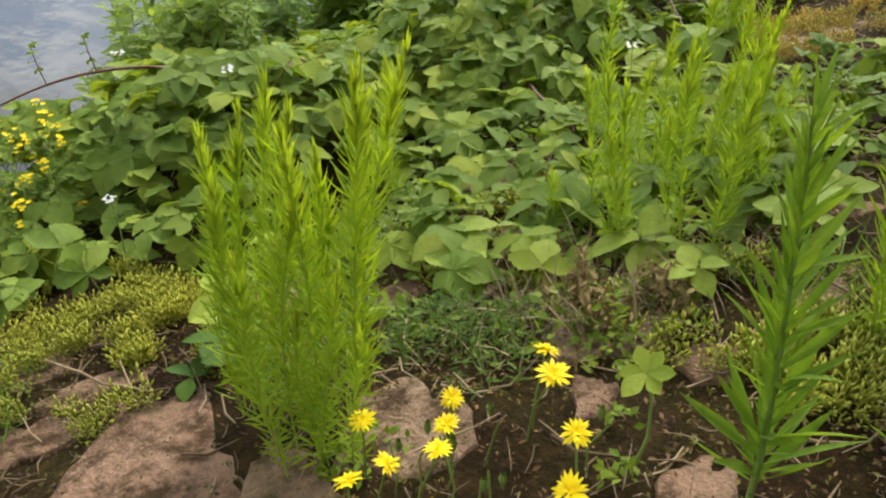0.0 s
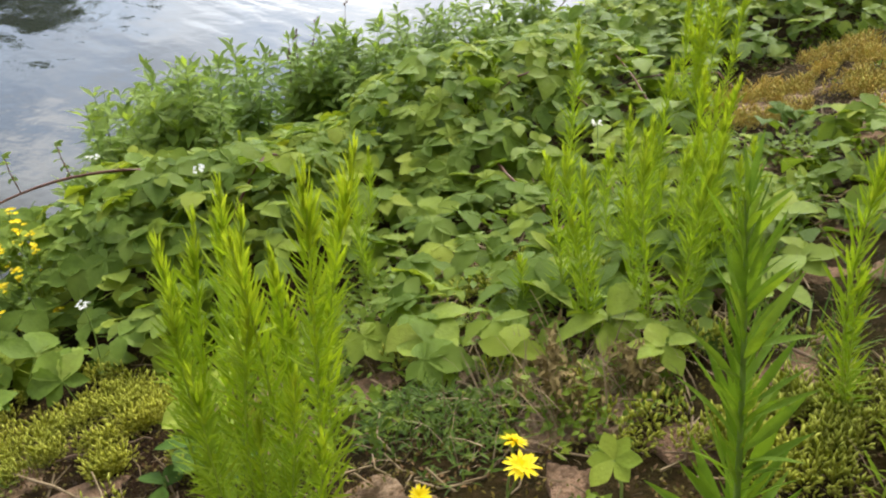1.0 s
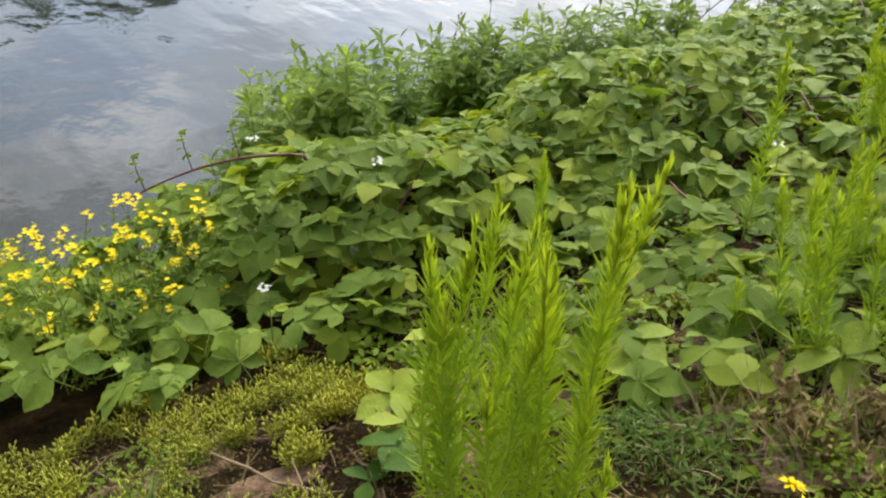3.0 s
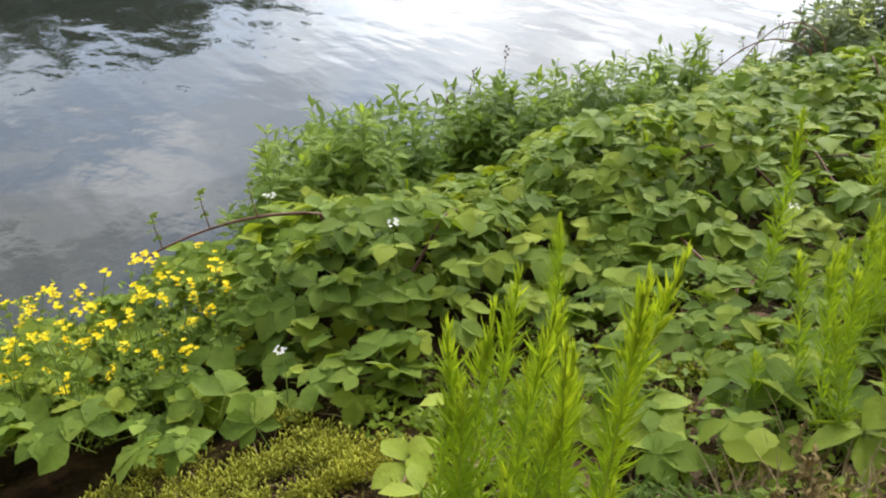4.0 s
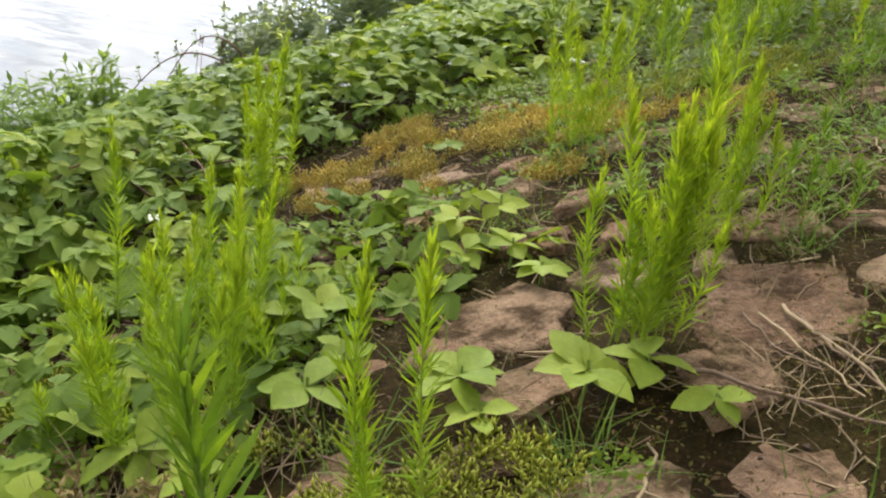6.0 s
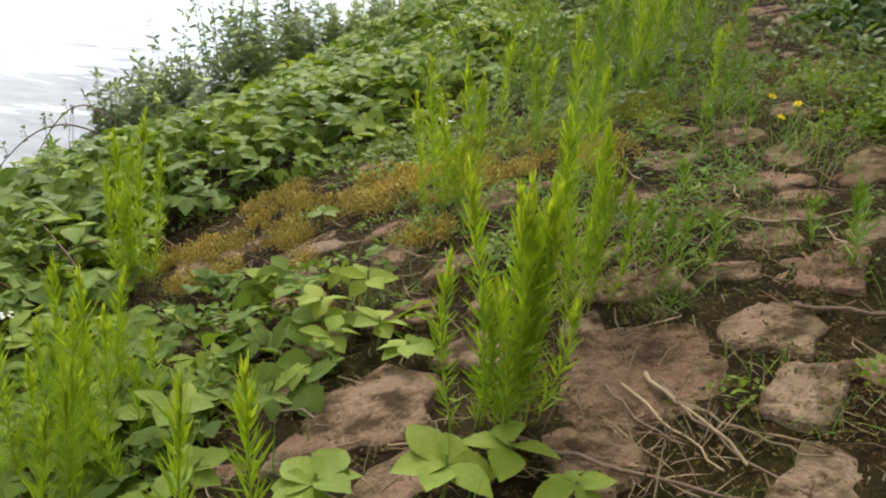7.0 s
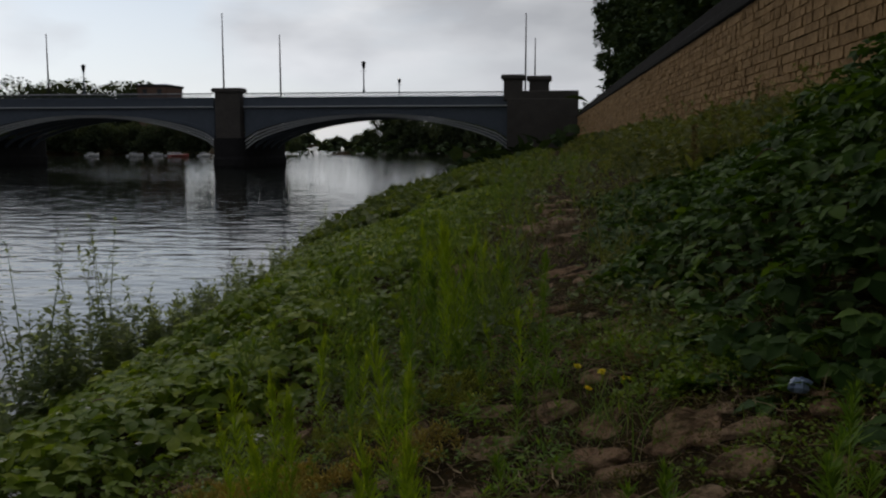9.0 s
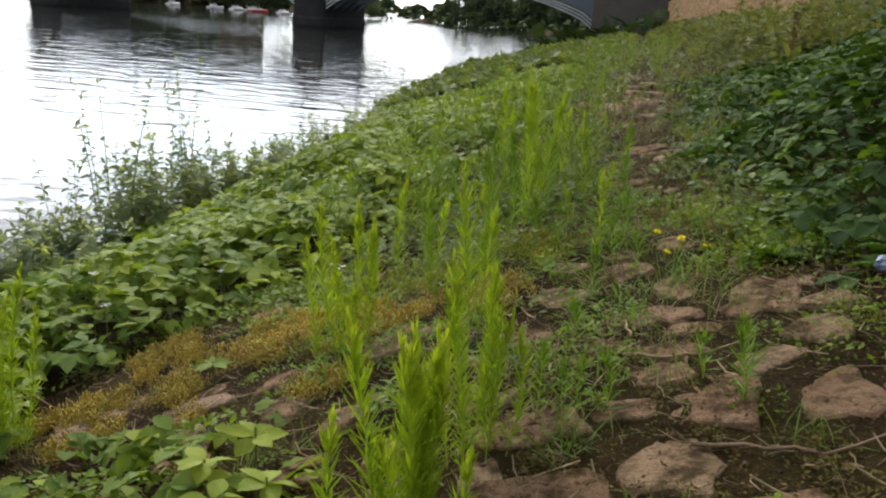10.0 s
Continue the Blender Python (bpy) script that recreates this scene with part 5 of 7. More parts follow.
SMALL_WEEDS = [
    (0.26, 1.86, 0.12, -0.01, 0.00), (0.31, 2.86, 0.14, -0.02, 0.00), (0.53, 1.91, 0.12, -0.02, 0.00), (0.54, 1.98, 0.11, -0.02, 0.00), (0.75, 1.84, 0.13, -0.02, 0.01),
    (0.81, 1.84, 0.10, -0.02, 0.01), (0.48, 2.01, 0.07, -0.01, 0.00), (0.28, 1.94, 0.09, 0.0, 0.0), (0.24, 2.20, 0.10, 0.0, 0.0), (0.88, 2.0, 0.14, 0.0, 0.0), (0.35, 2.75, 0.11, 0.0, 0.0),
    (0.80, 1.98, 0.16, 0.0, 0.0), (0.76, 1.92, 0.14, 0.01, 0.0), (0.84, 2.06, 0.15, -0.01, 0.0), (0.73, 1.85, 0.11, 0.0, 0.0), (0.14, 3.05, 0.16, 0.0, 0.0), (0.31, 2.98, 0.18, 0.01, 0.0), (0.27, 2.60, 0.12, 0.0, 0.0), (0.21, 1.93, 0.13, 0.0, 0.0), (0.31, 1.92, 0.10, 0.0, 0.0)]


def fleabane(x, y, h, lx, ly, seed, curl=None, density=640.0, length=0.042, width=0.0043, mat=M_WEED, label="slender bright green fleabane plant with narrow leaves"):
    rnd = np.random.RandomState(seed)
    thing = empty("fleabane_plant", (x, y, float(ground_z(x, y))), label, "weed", "fleabane plants")
    bow = rnd.uniform(-0.018, 0.018, 2)
    t = np.linspace(0, 1, 8)
    line = lambda s: np.stack([lx * s ** 1.2 + bow[0] * np.sin(np.pi * s), ly * s ** 1.2 + bow[1] * np.sin(np.pi * s), h * s], -1)
    pts = line(t)
    pts[0, 2] = -0.03
    part("stem", raw_mesh("stem", *tube(pts, np.linspace(0.0017, 0.0008, 8) * (0.6 + h), 6), M_WEED_STEM), thing)
    n = max(20, int(density * h * 0.72))
    s = np.clip(0.04 + 0.84 * (np.arange(n) + rnd.uniform(-0.4, 0.4, n)).clip(0) / n, 0.02, 1) ** 0.85
    yaw = np.arange(n) * 2.399 + rnd.normal(0, 0.25, n)
    up = np.interp(s, [0, 0.25, 0.7, 0.9], [0.42, 0.60, 0.80, 0.95]) + rnd.normal(0, 0.18, n)
    grow = length * (0.62 + 0.75 * min(h, 0.5))
    size = np.interp(s, [0, 0.15, 0.5, 0.9], [0.75, 1.0, 1.0, 0.85]) * rnd.uniform(0.6, 1.3, n) * grow
    bend = rnd.uniform(-0.24, -0.10) if curl is None else curl
    base = blade(1.0, width / length, 5, 0.3, bend, 0, 0.45, 1.5)
    v, f = place_all(base, turns_of(yaw, up, rnd.normal(0, 0.3, n), size), line(s))
    part("leaves", raw_mesh("leaves", v, f, mat), thing)
    n = 16 + int(density * h * 0.15)
    s = rnd.uniform(0.80, 1.0, n)
    up = np.interp(s, [0.80, 1.0], [0.85, 1.28]) + rnd.normal(0, 0.13, n)
    size = rnd.uniform(0.65, 1.05, n) * grow * np.interp(s, [0.80, 1.0], [0.95, 0.72])
    v, f = place_all(base, turns_of(rnd.uniform(0, 6.283, n), up, rnd.normal(0, 0.3, n), size), line(s))
    part("tip_tuft", raw_mesh("tip_tuft", v, f, M_WEED_TIP if mat is M_WEED else mat), thing, "dense brush of young leaves at the tip")
    return thing


def sturdy_plant(x, y, h, lx, ly, seed):
    """A coarse plant: a stout stem with long, broad, ascending leaves in a spiral."""
    rnd = random.Random(seed)
    thing = empty("fleabane_plant", (x, y, float(ground_z(x, y))), "sturdy dark green fleabane plant with long ascending leaves", "weed", "fleabane plants")
    line = lambda s: Vector((lx * s ** 1.3, ly * s, h * s))
    part("stem", raw_mesh("stem", *tube([line(k / 7) + Vector((0, 0, -0.02 if k == 0 else 0)) for k in range(8)], [0.0034 - 0.0003 * k for k in range(8)], 7), M_STEM), thing)
    count = 140
    for k in range(count):
        s = 0.05 + 0.95 * (k + rnd.uniform(-0.3, 0.3)) / count
        size = 0.100 * (1.0 - 0.45 * s) * (rnd.uniform(0.75, 1.15) if k % 3 else rnd.uniform(0.35, 0.6))
        v, f = blade(size, size * rnd.uniform(0.09, 0.13), 8, 0.45, rnd.uniform(-0.15, 0.15), 0, 0.45, 1.7)
        leaf = part("leaf", raw_mesh("leaf", v, f, M_WEED_OLD), thing)
        steep = 0.80 + 0.36 * s + rnd.uniform(-0.22, 0.22)
        leaf.matrix_basis = Matrix.Translation(line(max(s, 0.02))) @ Matrix.Rotation(k * 2.399 + rnd.uniform(-0.2, 0.2), 4, "Z") @ Matrix.Rotation(steep, 4, "X") @ Matrix.Rotation(rnd.uniform(-0.7, 0.7), 4, "Y")


for k, (fx, fy, fh, flx, fly) in enumerate(FRONT_WEEDS + RIGHT_WEEDS + MIDDLE_WEEDS + PATH_WEEDS):
    fleabane(fx, fy, fh, flx, fly, 100 + k)
    if k % 3 == 0 or k > 36:
        jr = random.Random(1300 + k)
        fleabane(fx + jr.uniform(-0.04, 0.04), fy + jr.uniform(-0.04, 0.04), fh * jr.uniform(0.45, 0.92), flx * 0.8 + jr.uniform(-0.02, 0.02), fly * 0.8 + jr.uniform(-0.02, 0.02), 1400 + k)
for k, (fx, fy, fh, flx, fly) in enumerate(FAR_WEEDS):
    fleabane(fx, fy, fh, flx, fly, 200 + k, None, 480, 0.060)
for k, (fx, fy, fh, flx, fly) in enumerate(SMALL_WEEDS):
    fleabane(fx, fy, fh, flx, fly, 300 + k, 0.05, 520, 0.055, 0.006, M_WEED_OLD, "small green fleabane seedling between the stones")
sturdy_plant(-0.027, 0.75, 0.36, -0.050, 0.01, 400)
fleabane(0.03, 0.88, 0.16, -0.01, 0.0, 401, 0.0, 300, 0.05, 0.0055)


def young_stand(count, seed):
    """Young fleabane crowding along the foot of the thicket and beside the path."""
    rnd = random.Random(seed)
    made = 0
    while made < count:
        x, y = rnd.uniform(-0.45, 0.32), rnd.uniform(2.25, 4.9)
        if wobble(x, y, 0.5) < 0.42:
            continue
        fleabane(x, y, rnd.uniform(0.12, 0.36), rnd.uniform(-0.03, 0.03), rnd.uniform(-0.02, 0.02), seed + made, None, 420, 0.052, 0.0052, M_WEED_OLD if made % 3 else M_WEED)
        made += 1


young_stand(34, 2100)
herb_patch_spots = [(random.Random(77 + k).uniform(-0.4, 0.35), random.Random(177 + k).uniform(2.1, 4.6)) for k in range(46)]


def weed_drift():
    """Far fleabane along the path towards the bridge."""
    rnd = np.random.RandomState(9)
    base = blade(1.0, 0.12, 3, 0.2, 0.08, 0, 0.5, 1.6)
    pl, tn = [], []
    for k in range(90):
        y = 3.8 + 26 * rnd.rand() ** 1.7
        x = -0.45 + rnd.normal(0, 0.32 + 0.02 * y)
        h = rnd.uniform(0.25, 0.6)
        n = 90
        s = rnd.rand(n)
        pl.append(np.stack([x + rnd.normal(0, 0.03, n), y + rnd.normal(0, 0.03, n), bank(x, y) + h * s], -1))
        tn.append(turns_of(rnd.uniform(0, 6.28, n), rnd.uniform(0.5, 1.3, n), rnd.normal(0, 0.3, n), rnd.uniform(0.05, 0.085, n)))
    v, f = place_all(base, np.concatenate(tn), np.concatenate(pl))
    tagged(new("weed_drift", raw_mesh("weed_drift", v, f, M_WEED_DRIFT)), "drift of bright green weeds along the bank path", "weeds", kind="stuff")


weed_drift()


# ---- yellow and white flowers ----
def petal_ring(count, radius, width, rise, rnd):
    base = blade(radius, width, 4, 0.15, 0.12, 0, 0.75, 3.5)
    yaw = np.arange(count) / count * 6.283 + rnd.normal(0, 0.08, count)
    return place_all(base, turns_of(yaw, np.full(count, rise) + rnd.normal(0, 0.1, count), rnd.normal(0, 0.15, count), rnd.uniform(0.85, 1.08, count)), np.zeros((count, 3)))


def hawkbit(x, y, z, size, tilt, seed):
    """A yellow daisy-like flower on a thin bare stalk."""
    rnd = np.random.RandomState(seed)
    gx, gy = x + rnd.uniform(-0.02, 0.03), y + rnd.uniform(-0.03, 0.02)
    g = float(ground_z(gx, gy))
    thing = empty("yellow_flower", (gx, gy, g), "yellow hawkbit flower on a thin green stalk", "flower", "hawkbit flowers")
    top = Vector((x - gx, y - gy, z - g))
    part("stalk", raw_mesh("stalk", *tube([(0, 0, -0.01), (top.x * 0.2, top.y * 0.2, top.z * 0.5), (top.x, top.y, top.z - 0.006)], [0.0016, 0.0013, 0.0013], 5), M_STEM), thing)
    base = part("bud_base", raw_mesh("bud_base", *tube([(top.x, top.y, top.z - 0.012), (top.x, top.y, top.z - 0.007), (top.x, top.y, top.z + 0.001)], [0.002, size * 0.13, size * 0.15], 8), M_STEM), thing)
    rings = [petal_ring(17, size * 0.5, size * 0.13, 0.12, rnd), petal_ring(13, size * 0.38, size * 0.11, 0.45, rnd), petal_ring(9, size * 0.22, size * 0.08, 0.9, rnd)]
    head = part("petals", raw_mesh("petals", *join(rings), M_YELLOW), base, "bright yellow ray petals")
    head.matrix_basis = Matrix.Translation(top) @ pose(0, 0, 0, rnd.uniform(-1, 1) * tilt, rnd.uniform(-1, 1) * tilt, rnd.uniform(0, 90))


for k, (hx, hy, hz, hs) in enumerate(((-0.229, 0.702, 1.978, 0.042), (-0.262, 0.725, 1.972, 0.034), (-0.281, 0.616, 1.958, 0.028), (-0.250, 0.583, 1.970, 0.028), (-0.225, 0.553, 1.980, 0.029), (-0.247, 0.512, 1.971, 0.028),
                                      (-0.325, 0.539, 1.940, 0.032), (-0.254, 0.475, 1.969, 0.030), (-0.144, 0.641, 2.012, 0.031), (-0.094, 0.579, 2.033, 0.034), (0.41, 2.97, 2.165, 0.027), (0.47, 2.88, 2.175, 0.027), (0.52, 2.76, 2.19, 0.027), (0.43, 2.75, 2.165, 0.025))):
    hawkbit(hx, hy, hz, hs, 30, 800 + k)


def flower_buds():
    rnd = random.Random(31)
    for k in range(9):
        x, y = -0.20 + rnd.uniform(-0.09, 0.09), 0.63 + rnd.uniform(-0.1, 0.08)
        h = rnd.uniform(0.05, 0.10)
        g = float(ground_z(x, y))
        thing = empty("flower_bud", (x, y, g), "closed hawkbit bud on a thin stalk", "flower", "hawkbit buds")
        part("stalk", raw_mesh("stalk", *tube([(0, 0, -0.01), (rnd.uniform(-0.01, 0.01), 0, h * 0.5), (rnd.uniform(-0.02, 0.02), 0.005, h)], [0.0014, 0.0012, 0.0012], 5), M_STEM), thing)
        part("bud", raw_mesh("bud", *tube([(0, 0.005, h - 0.002), (0, 0.005, h + 0.006), (0, 0.005, h + 0.014)], [0.002, 0.0042, 0.0025], 6), M_STEM), thing)


flower_buds()


def yellow_bush(x, y, radius, height, heads, seed):
    """Trefoil-like plant: thin leafy stems, clusters of small yellow flowers."""
    rnd = np.random.RandomState(seed)
    g = float(bank(x, y))
    thing = empty("yellow_flowering_plant", (x, y, g), "leafy plant covered in small bright yellow flowers", "flowering plant")
    stems, lp, lt = [], [], []
    mesh_set = []
    for k in range(4):
        bits = []
        for c in range(rnd.randint(4, 7)):
            v, f = petal_ring(5, 0.0075, 0.007, 0.5, rnd)
            bits.append((v + rnd.normal(0, 0.008, 3), f))
        mesh_set.append(raw_mesh("flower", *join(bits), M_YELLOW))
    for k in range(heads):
        a, r = rnd.uniform(0, 6.28), radius * math.sqrt(rnd.rand())
        px, py = r * math.cos(a) * 1.25, r * math.sin(a)
        zz = float(bank(x + px, y + py)) - g
        h = height * rnd.uniform(0.25, 1.1)
        top = (px + rnd.normal(0, 0.03), py + rnd.normal(0, 0.03), zz + h)
        part("stem", raw_mesh("stem", *tube([(px, py, zz - 0.01), (px, py, zz + h * 0.6), top], [0.0015, 0.0012, 0.001], 4), M_STEM), thing)
        ob = part("flower", mesh_set[k % 4], thing, "cluster of small yellow flowers")
        ob.matrix_basis = Matrix.Translation(top) @ pose(0, 0, 0, 0, 0, rnd.uniform(0, 360))
        n = 30
        s = rnd.rand(n)
        lp.append(np.stack([px + rnd.normal(0, 0.014, n), py + rnd.normal(0, 0.014, n), zz + h * s], -1))
        lt.append(turns_of(rnd.uniform(0, 6.28, n), rnd.uniform(-0.2, 0.9, n), rnd.normal(0, 0.4, n), rnd.uniform(0.014, 0.026, n)))
    part("leaves", raw_mesh("leaves", *place_all(blade(1.0, 0.42, 4, 0.2, 0.1), np.concatenate(lt), np.concatenate(lp)), M_HERB), thing)


yellow_bush(-1.82, 0.42, 0.27, 0.31, 120, 51)
yellow_bush(-1.62, 0.98, 0.10, 0.12, 10, 52)


def white_head(x, y, z, size, seed):
    rnd = np.random.RandomState(seed)
    g = float(bank(x, y))
    thing = empty("white_flower", (x, y, g), "small flat white flower head on a thin stalk", "flower", "white flowers")
    h = z - g
    part("stalk", raw_mesh("stalk", *tube([(0, 0, -0.01), (0.004, 0.003, h * 0.6), (0, 0, h)], [0.0015, 0.0013, 0.001], 4), M_STEM), thing)
    bits = []
    for k in range(14):
        v, f = petal_ring(5, size * 0.14, size * 0.12, 0.3, rnd)
        a, r = rnd.uniform(0, 6.28), size * 0.5 * math.sqrt(rnd.rand())
        bits.append((v + np.array([r * math.cos(a), r * math.sin(a), h + rnd.uniform(0, 0.006)]), f))
    part("flower_head", raw_mesh("flower_head", *join(bits), M_WHITE), thing, "flat white flower head")


for k, (qx, qy, qz, qs) in enumerate(((-0.60, 0.93, 1.715, 0.022), (-1.46, 0.98, 1.74, 0.035), (-0.36, 2.59, 2.06, 0.04), (-0.45, 1.38, 1.82, 0.026), (-1.04, 1.80, 1.72, 0.03), (-0.50, 1.43, 1.80, 0.022), (-1.33, 0.64, 1.62, 0.028), (-1.2, 3.75, 1.75, 0.04), (-1.5, 3.9, 1.70, 0.04), (-1.0, 4.6, 1.85, 0.05), (-0.8, 5.2, 1.9, 0.04), (-2.2, 1.0, 1.5, 0.04))):
    white_head(qx, qy, qz, qs, 850 + k)
flower_spots = random.Random(44)
for k in range(14):
    qx, qy = flower_spots.uniform(-1.9, -0.55), flower_spots.uniform(2.9, 7.5)
    rise = float(left_mound(np.array(qx), np.array(qy))[1]) if qx < curve_at(LEFT_EDGE, qy) else 0.10
    white_head(qx, qy, float(bank(qx, qy)) + rise + 0.03, flower_spots.uniform(0.022, 0.04), 870 + k)


# ---- plants at the water's edge ----
def waterside_clump(name, label, spots, height, seed, mat, leaf=0.066, wide=0.30, per=46, lean_by=0.06):
    """Upright leafy stems, each topped by a star of leaves."""
    rnd = np.random.RandomState(seed)
    x0, y0 = spots[0][0], spots[0][1]
    g = float(bank(x0, y0))
    thing = empty(name, (x0, y0, g), label, "shrub", "waterside plants")
    o = np.array([x0, y0, g])
    stems, pl, tn = [], [], []
    for x, y in spots:
        h = height * rnd.uniform(0.55, 1.12)
        zz = float(bank(x, y))
        lean = rnd.normal(0, lean_by, 2) * h
        p = np.array([(x, y, zz - 0.02), (x + lean[0] * 0.4, y + lean[1] * 0.4, zz + h * 0.5), (x + lean[0], y + lean[1], zz + h)])
        part("stem", raw_mesh("stem", *tube(p - o, [0.0026 * (h / 0.5) ** 0.7, 0.002 * (h / 0.5) ** 0.7, 0.001], 5), M_STEM), thing)
        s = np.sort(rnd.uniform(0.12, 1.0, per))
        pl.append(np.stack([np.interp(s, [0, 0.5, 1], p[:, k]) for k in range(3)], -1) - o)
        up = np.interp(s, [0, 0.8, 1], [-0.1, 0.15, 0.7]) + rnd.normal(0, 0.3, per)
        tn.append(turns_of(np.arange(per) * 2.4 + rnd.uniform(0, 6), up, rnd.normal(0, 0.3, per), leaf * rnd.uniform(0.7, 1.2, per) * np.interp(s, [0, 0.5, 1], [0.8, 1.1, 0.7])))
    part("leaves", raw_mesh("leaves", *place_all(blade(1.0, wide, 4 if wide > 0.4 else 3, 0.25, 0.18, 0, 0.45, 2.2), np.concatenate(tn), np.concatenate(pl)), mat), thing)


def ring_spots(cx, cy, rx, ry, n, seed):
    r = random.Random(seed)
    out = []
    while len(out) < n:
        a, b = r.uniform(-1, 1), r.uniform(-1, 1)
        if a * a + b * b < 1:
            out.append((cx + a * rx, cy + b * ry))
    return out


waterside_clump("leafy_bush", "bushy clump of upright green stems with starry leaf tips", ring_spots(-2.60, 1.42, 0.36, 0.35, 140, 1), 0.50, 61, M_BUSH, 0.080, 0.36, 52, 0.12)
waterside_clump("leafy_bush", "bushy clump of upright green stems by the water", ring_spots(-2.72, 2.22, 0.24, 0.26, 84, 2), 0.46, 62, M_BUSH, 0.078, 0.34, 46, 0.12)
waterside_clump("leafy_bush", "tall leafy weeds along the water's edge", ring_spots(-2.72, 2.86, 0.26, 0.34, 64, 3), 0.40, 63, M_BUSH, 0.078, 0.34, 42, 0.16)
waterside_clump("leafy_bush", "tall leafy weeds along the water's edge", ring_spots(-2.50, 3.15, 0.10, 0.12, 16, 5), 0.50, 65, M_BUSH, 0.070, 0.34, 40, 0.08)
waterside_clump("leafy_bush", "tall leafy weeds along the water's edge", ring_spots(-2.70, 3.70, 0.25, 0.30, 40, 6), 0.22, 66, M_BUSH, 0.075, 0.34, 40, 0.16)
waterside_clump("leafy_bush", "tall leafy weeds along the water's edge", ring_spots(-2.80, 4.2, 0.2, 0.3, 36, 4), 0.18, 64, M_WILLOW, 0.07, 0.4, 42, 0.16)
for k, (wx, wy, wr, wh, shoots) in enumerate(((-2.92, 4.72, 0.24, 0.46, 16), (-2.98, 5.2, 0.20, 0.66, 12), (-2.90, 5.85, 0.20, 1.04, 10), (-2.90, 6.4, 0.18, 1.0, 10), (-2.94, 7.1, 0.20, 0.70, 10), (-3.0, 8.0, 0.26, 0.42, 12), (-3.15, 9.2, 0.35, 0.46, 14),
                                             (-3.8, 11.5, 0.4, 0.5, 14), (-4.5, 15.0, 0.6, 0.6, 18), (-5.3, 20.0, 0.9, 0.8, 20), (-8.0, 48.0, 1.6, 1.5, 14))):
    waterside_clump("willow_sapling", "slender willow shoots with sparse grey-green leaves at the water", ring_spots(wx, wy, wr, wr, shoots, 10 + k), wh * 1.15, 70 + k, M_WILLOW, 0.07, 0.44, 44, 0.10)
    waterside_clump("leafy_bush", "dense grey-green leafy weeds at the water's edge", ring_spots(wx + 0.12, wy, wr * 1.2, wr * 1.5, 24, 30 + k), 0.24 + wh * 0.36, 90 + k, M_WILLOW, 0.07, 0.5, 44, 0.30)


def thin_stalks(x, y, height, count, spread, seed):
    """Bare dark seed stalks standing above the waterside weeds."""
    rnd = np.random.RandomState(seed)
    g = float(bank(x, y))
    thing = empty("seed_stalks", (x, y, g), "thin dark dry seed stalks above the waterside weeds", "weed", "seed stalks")
    for k in range(count):
        px, py = rnd.normal(0, spread, 2)
        zz = float(bank(x + px, y + py)) - g
        h = height * rnd.uniform(0.75, 1.1)
        lean = rnd.normal(0, 0.09, 2)
        p = [(px, py, zz - 0.02), (px + lean[0] * 0.3, py + lean[1] * 0.3, zz + h * 0.6), (px + lean[0], py + lean[1], zz + h)]
        stalk = part("stalk", raw_mesh("stalk", *tube(p, [0.0022, 0.0017, 0.0010], 5), M_CANE), thing)
        bits = []
        for q in range(5):
            w = 1 - 0.045 * q
            c = np.array(p[1]) + (np.array(p[2]) - np.array(p[1])) * w + np.array([*rnd.normal(0, 0.004, 2), 0])
            bits.append(tube([c - np.array([0, 0, 0.006]), c, c + np.array([0, 0, 0.007])], [0.001, 0.0042, 0.001], 5))
        part("seed_head", raw_mesh("seed_head", *join(bits), M_CANE), stalk)


thin_stalks(-2.84, 2.03, 0.56, 7, 0.07, 901)
thin_stalks(-2.55, 3.95, 0.42, 6, 0.12, 902)


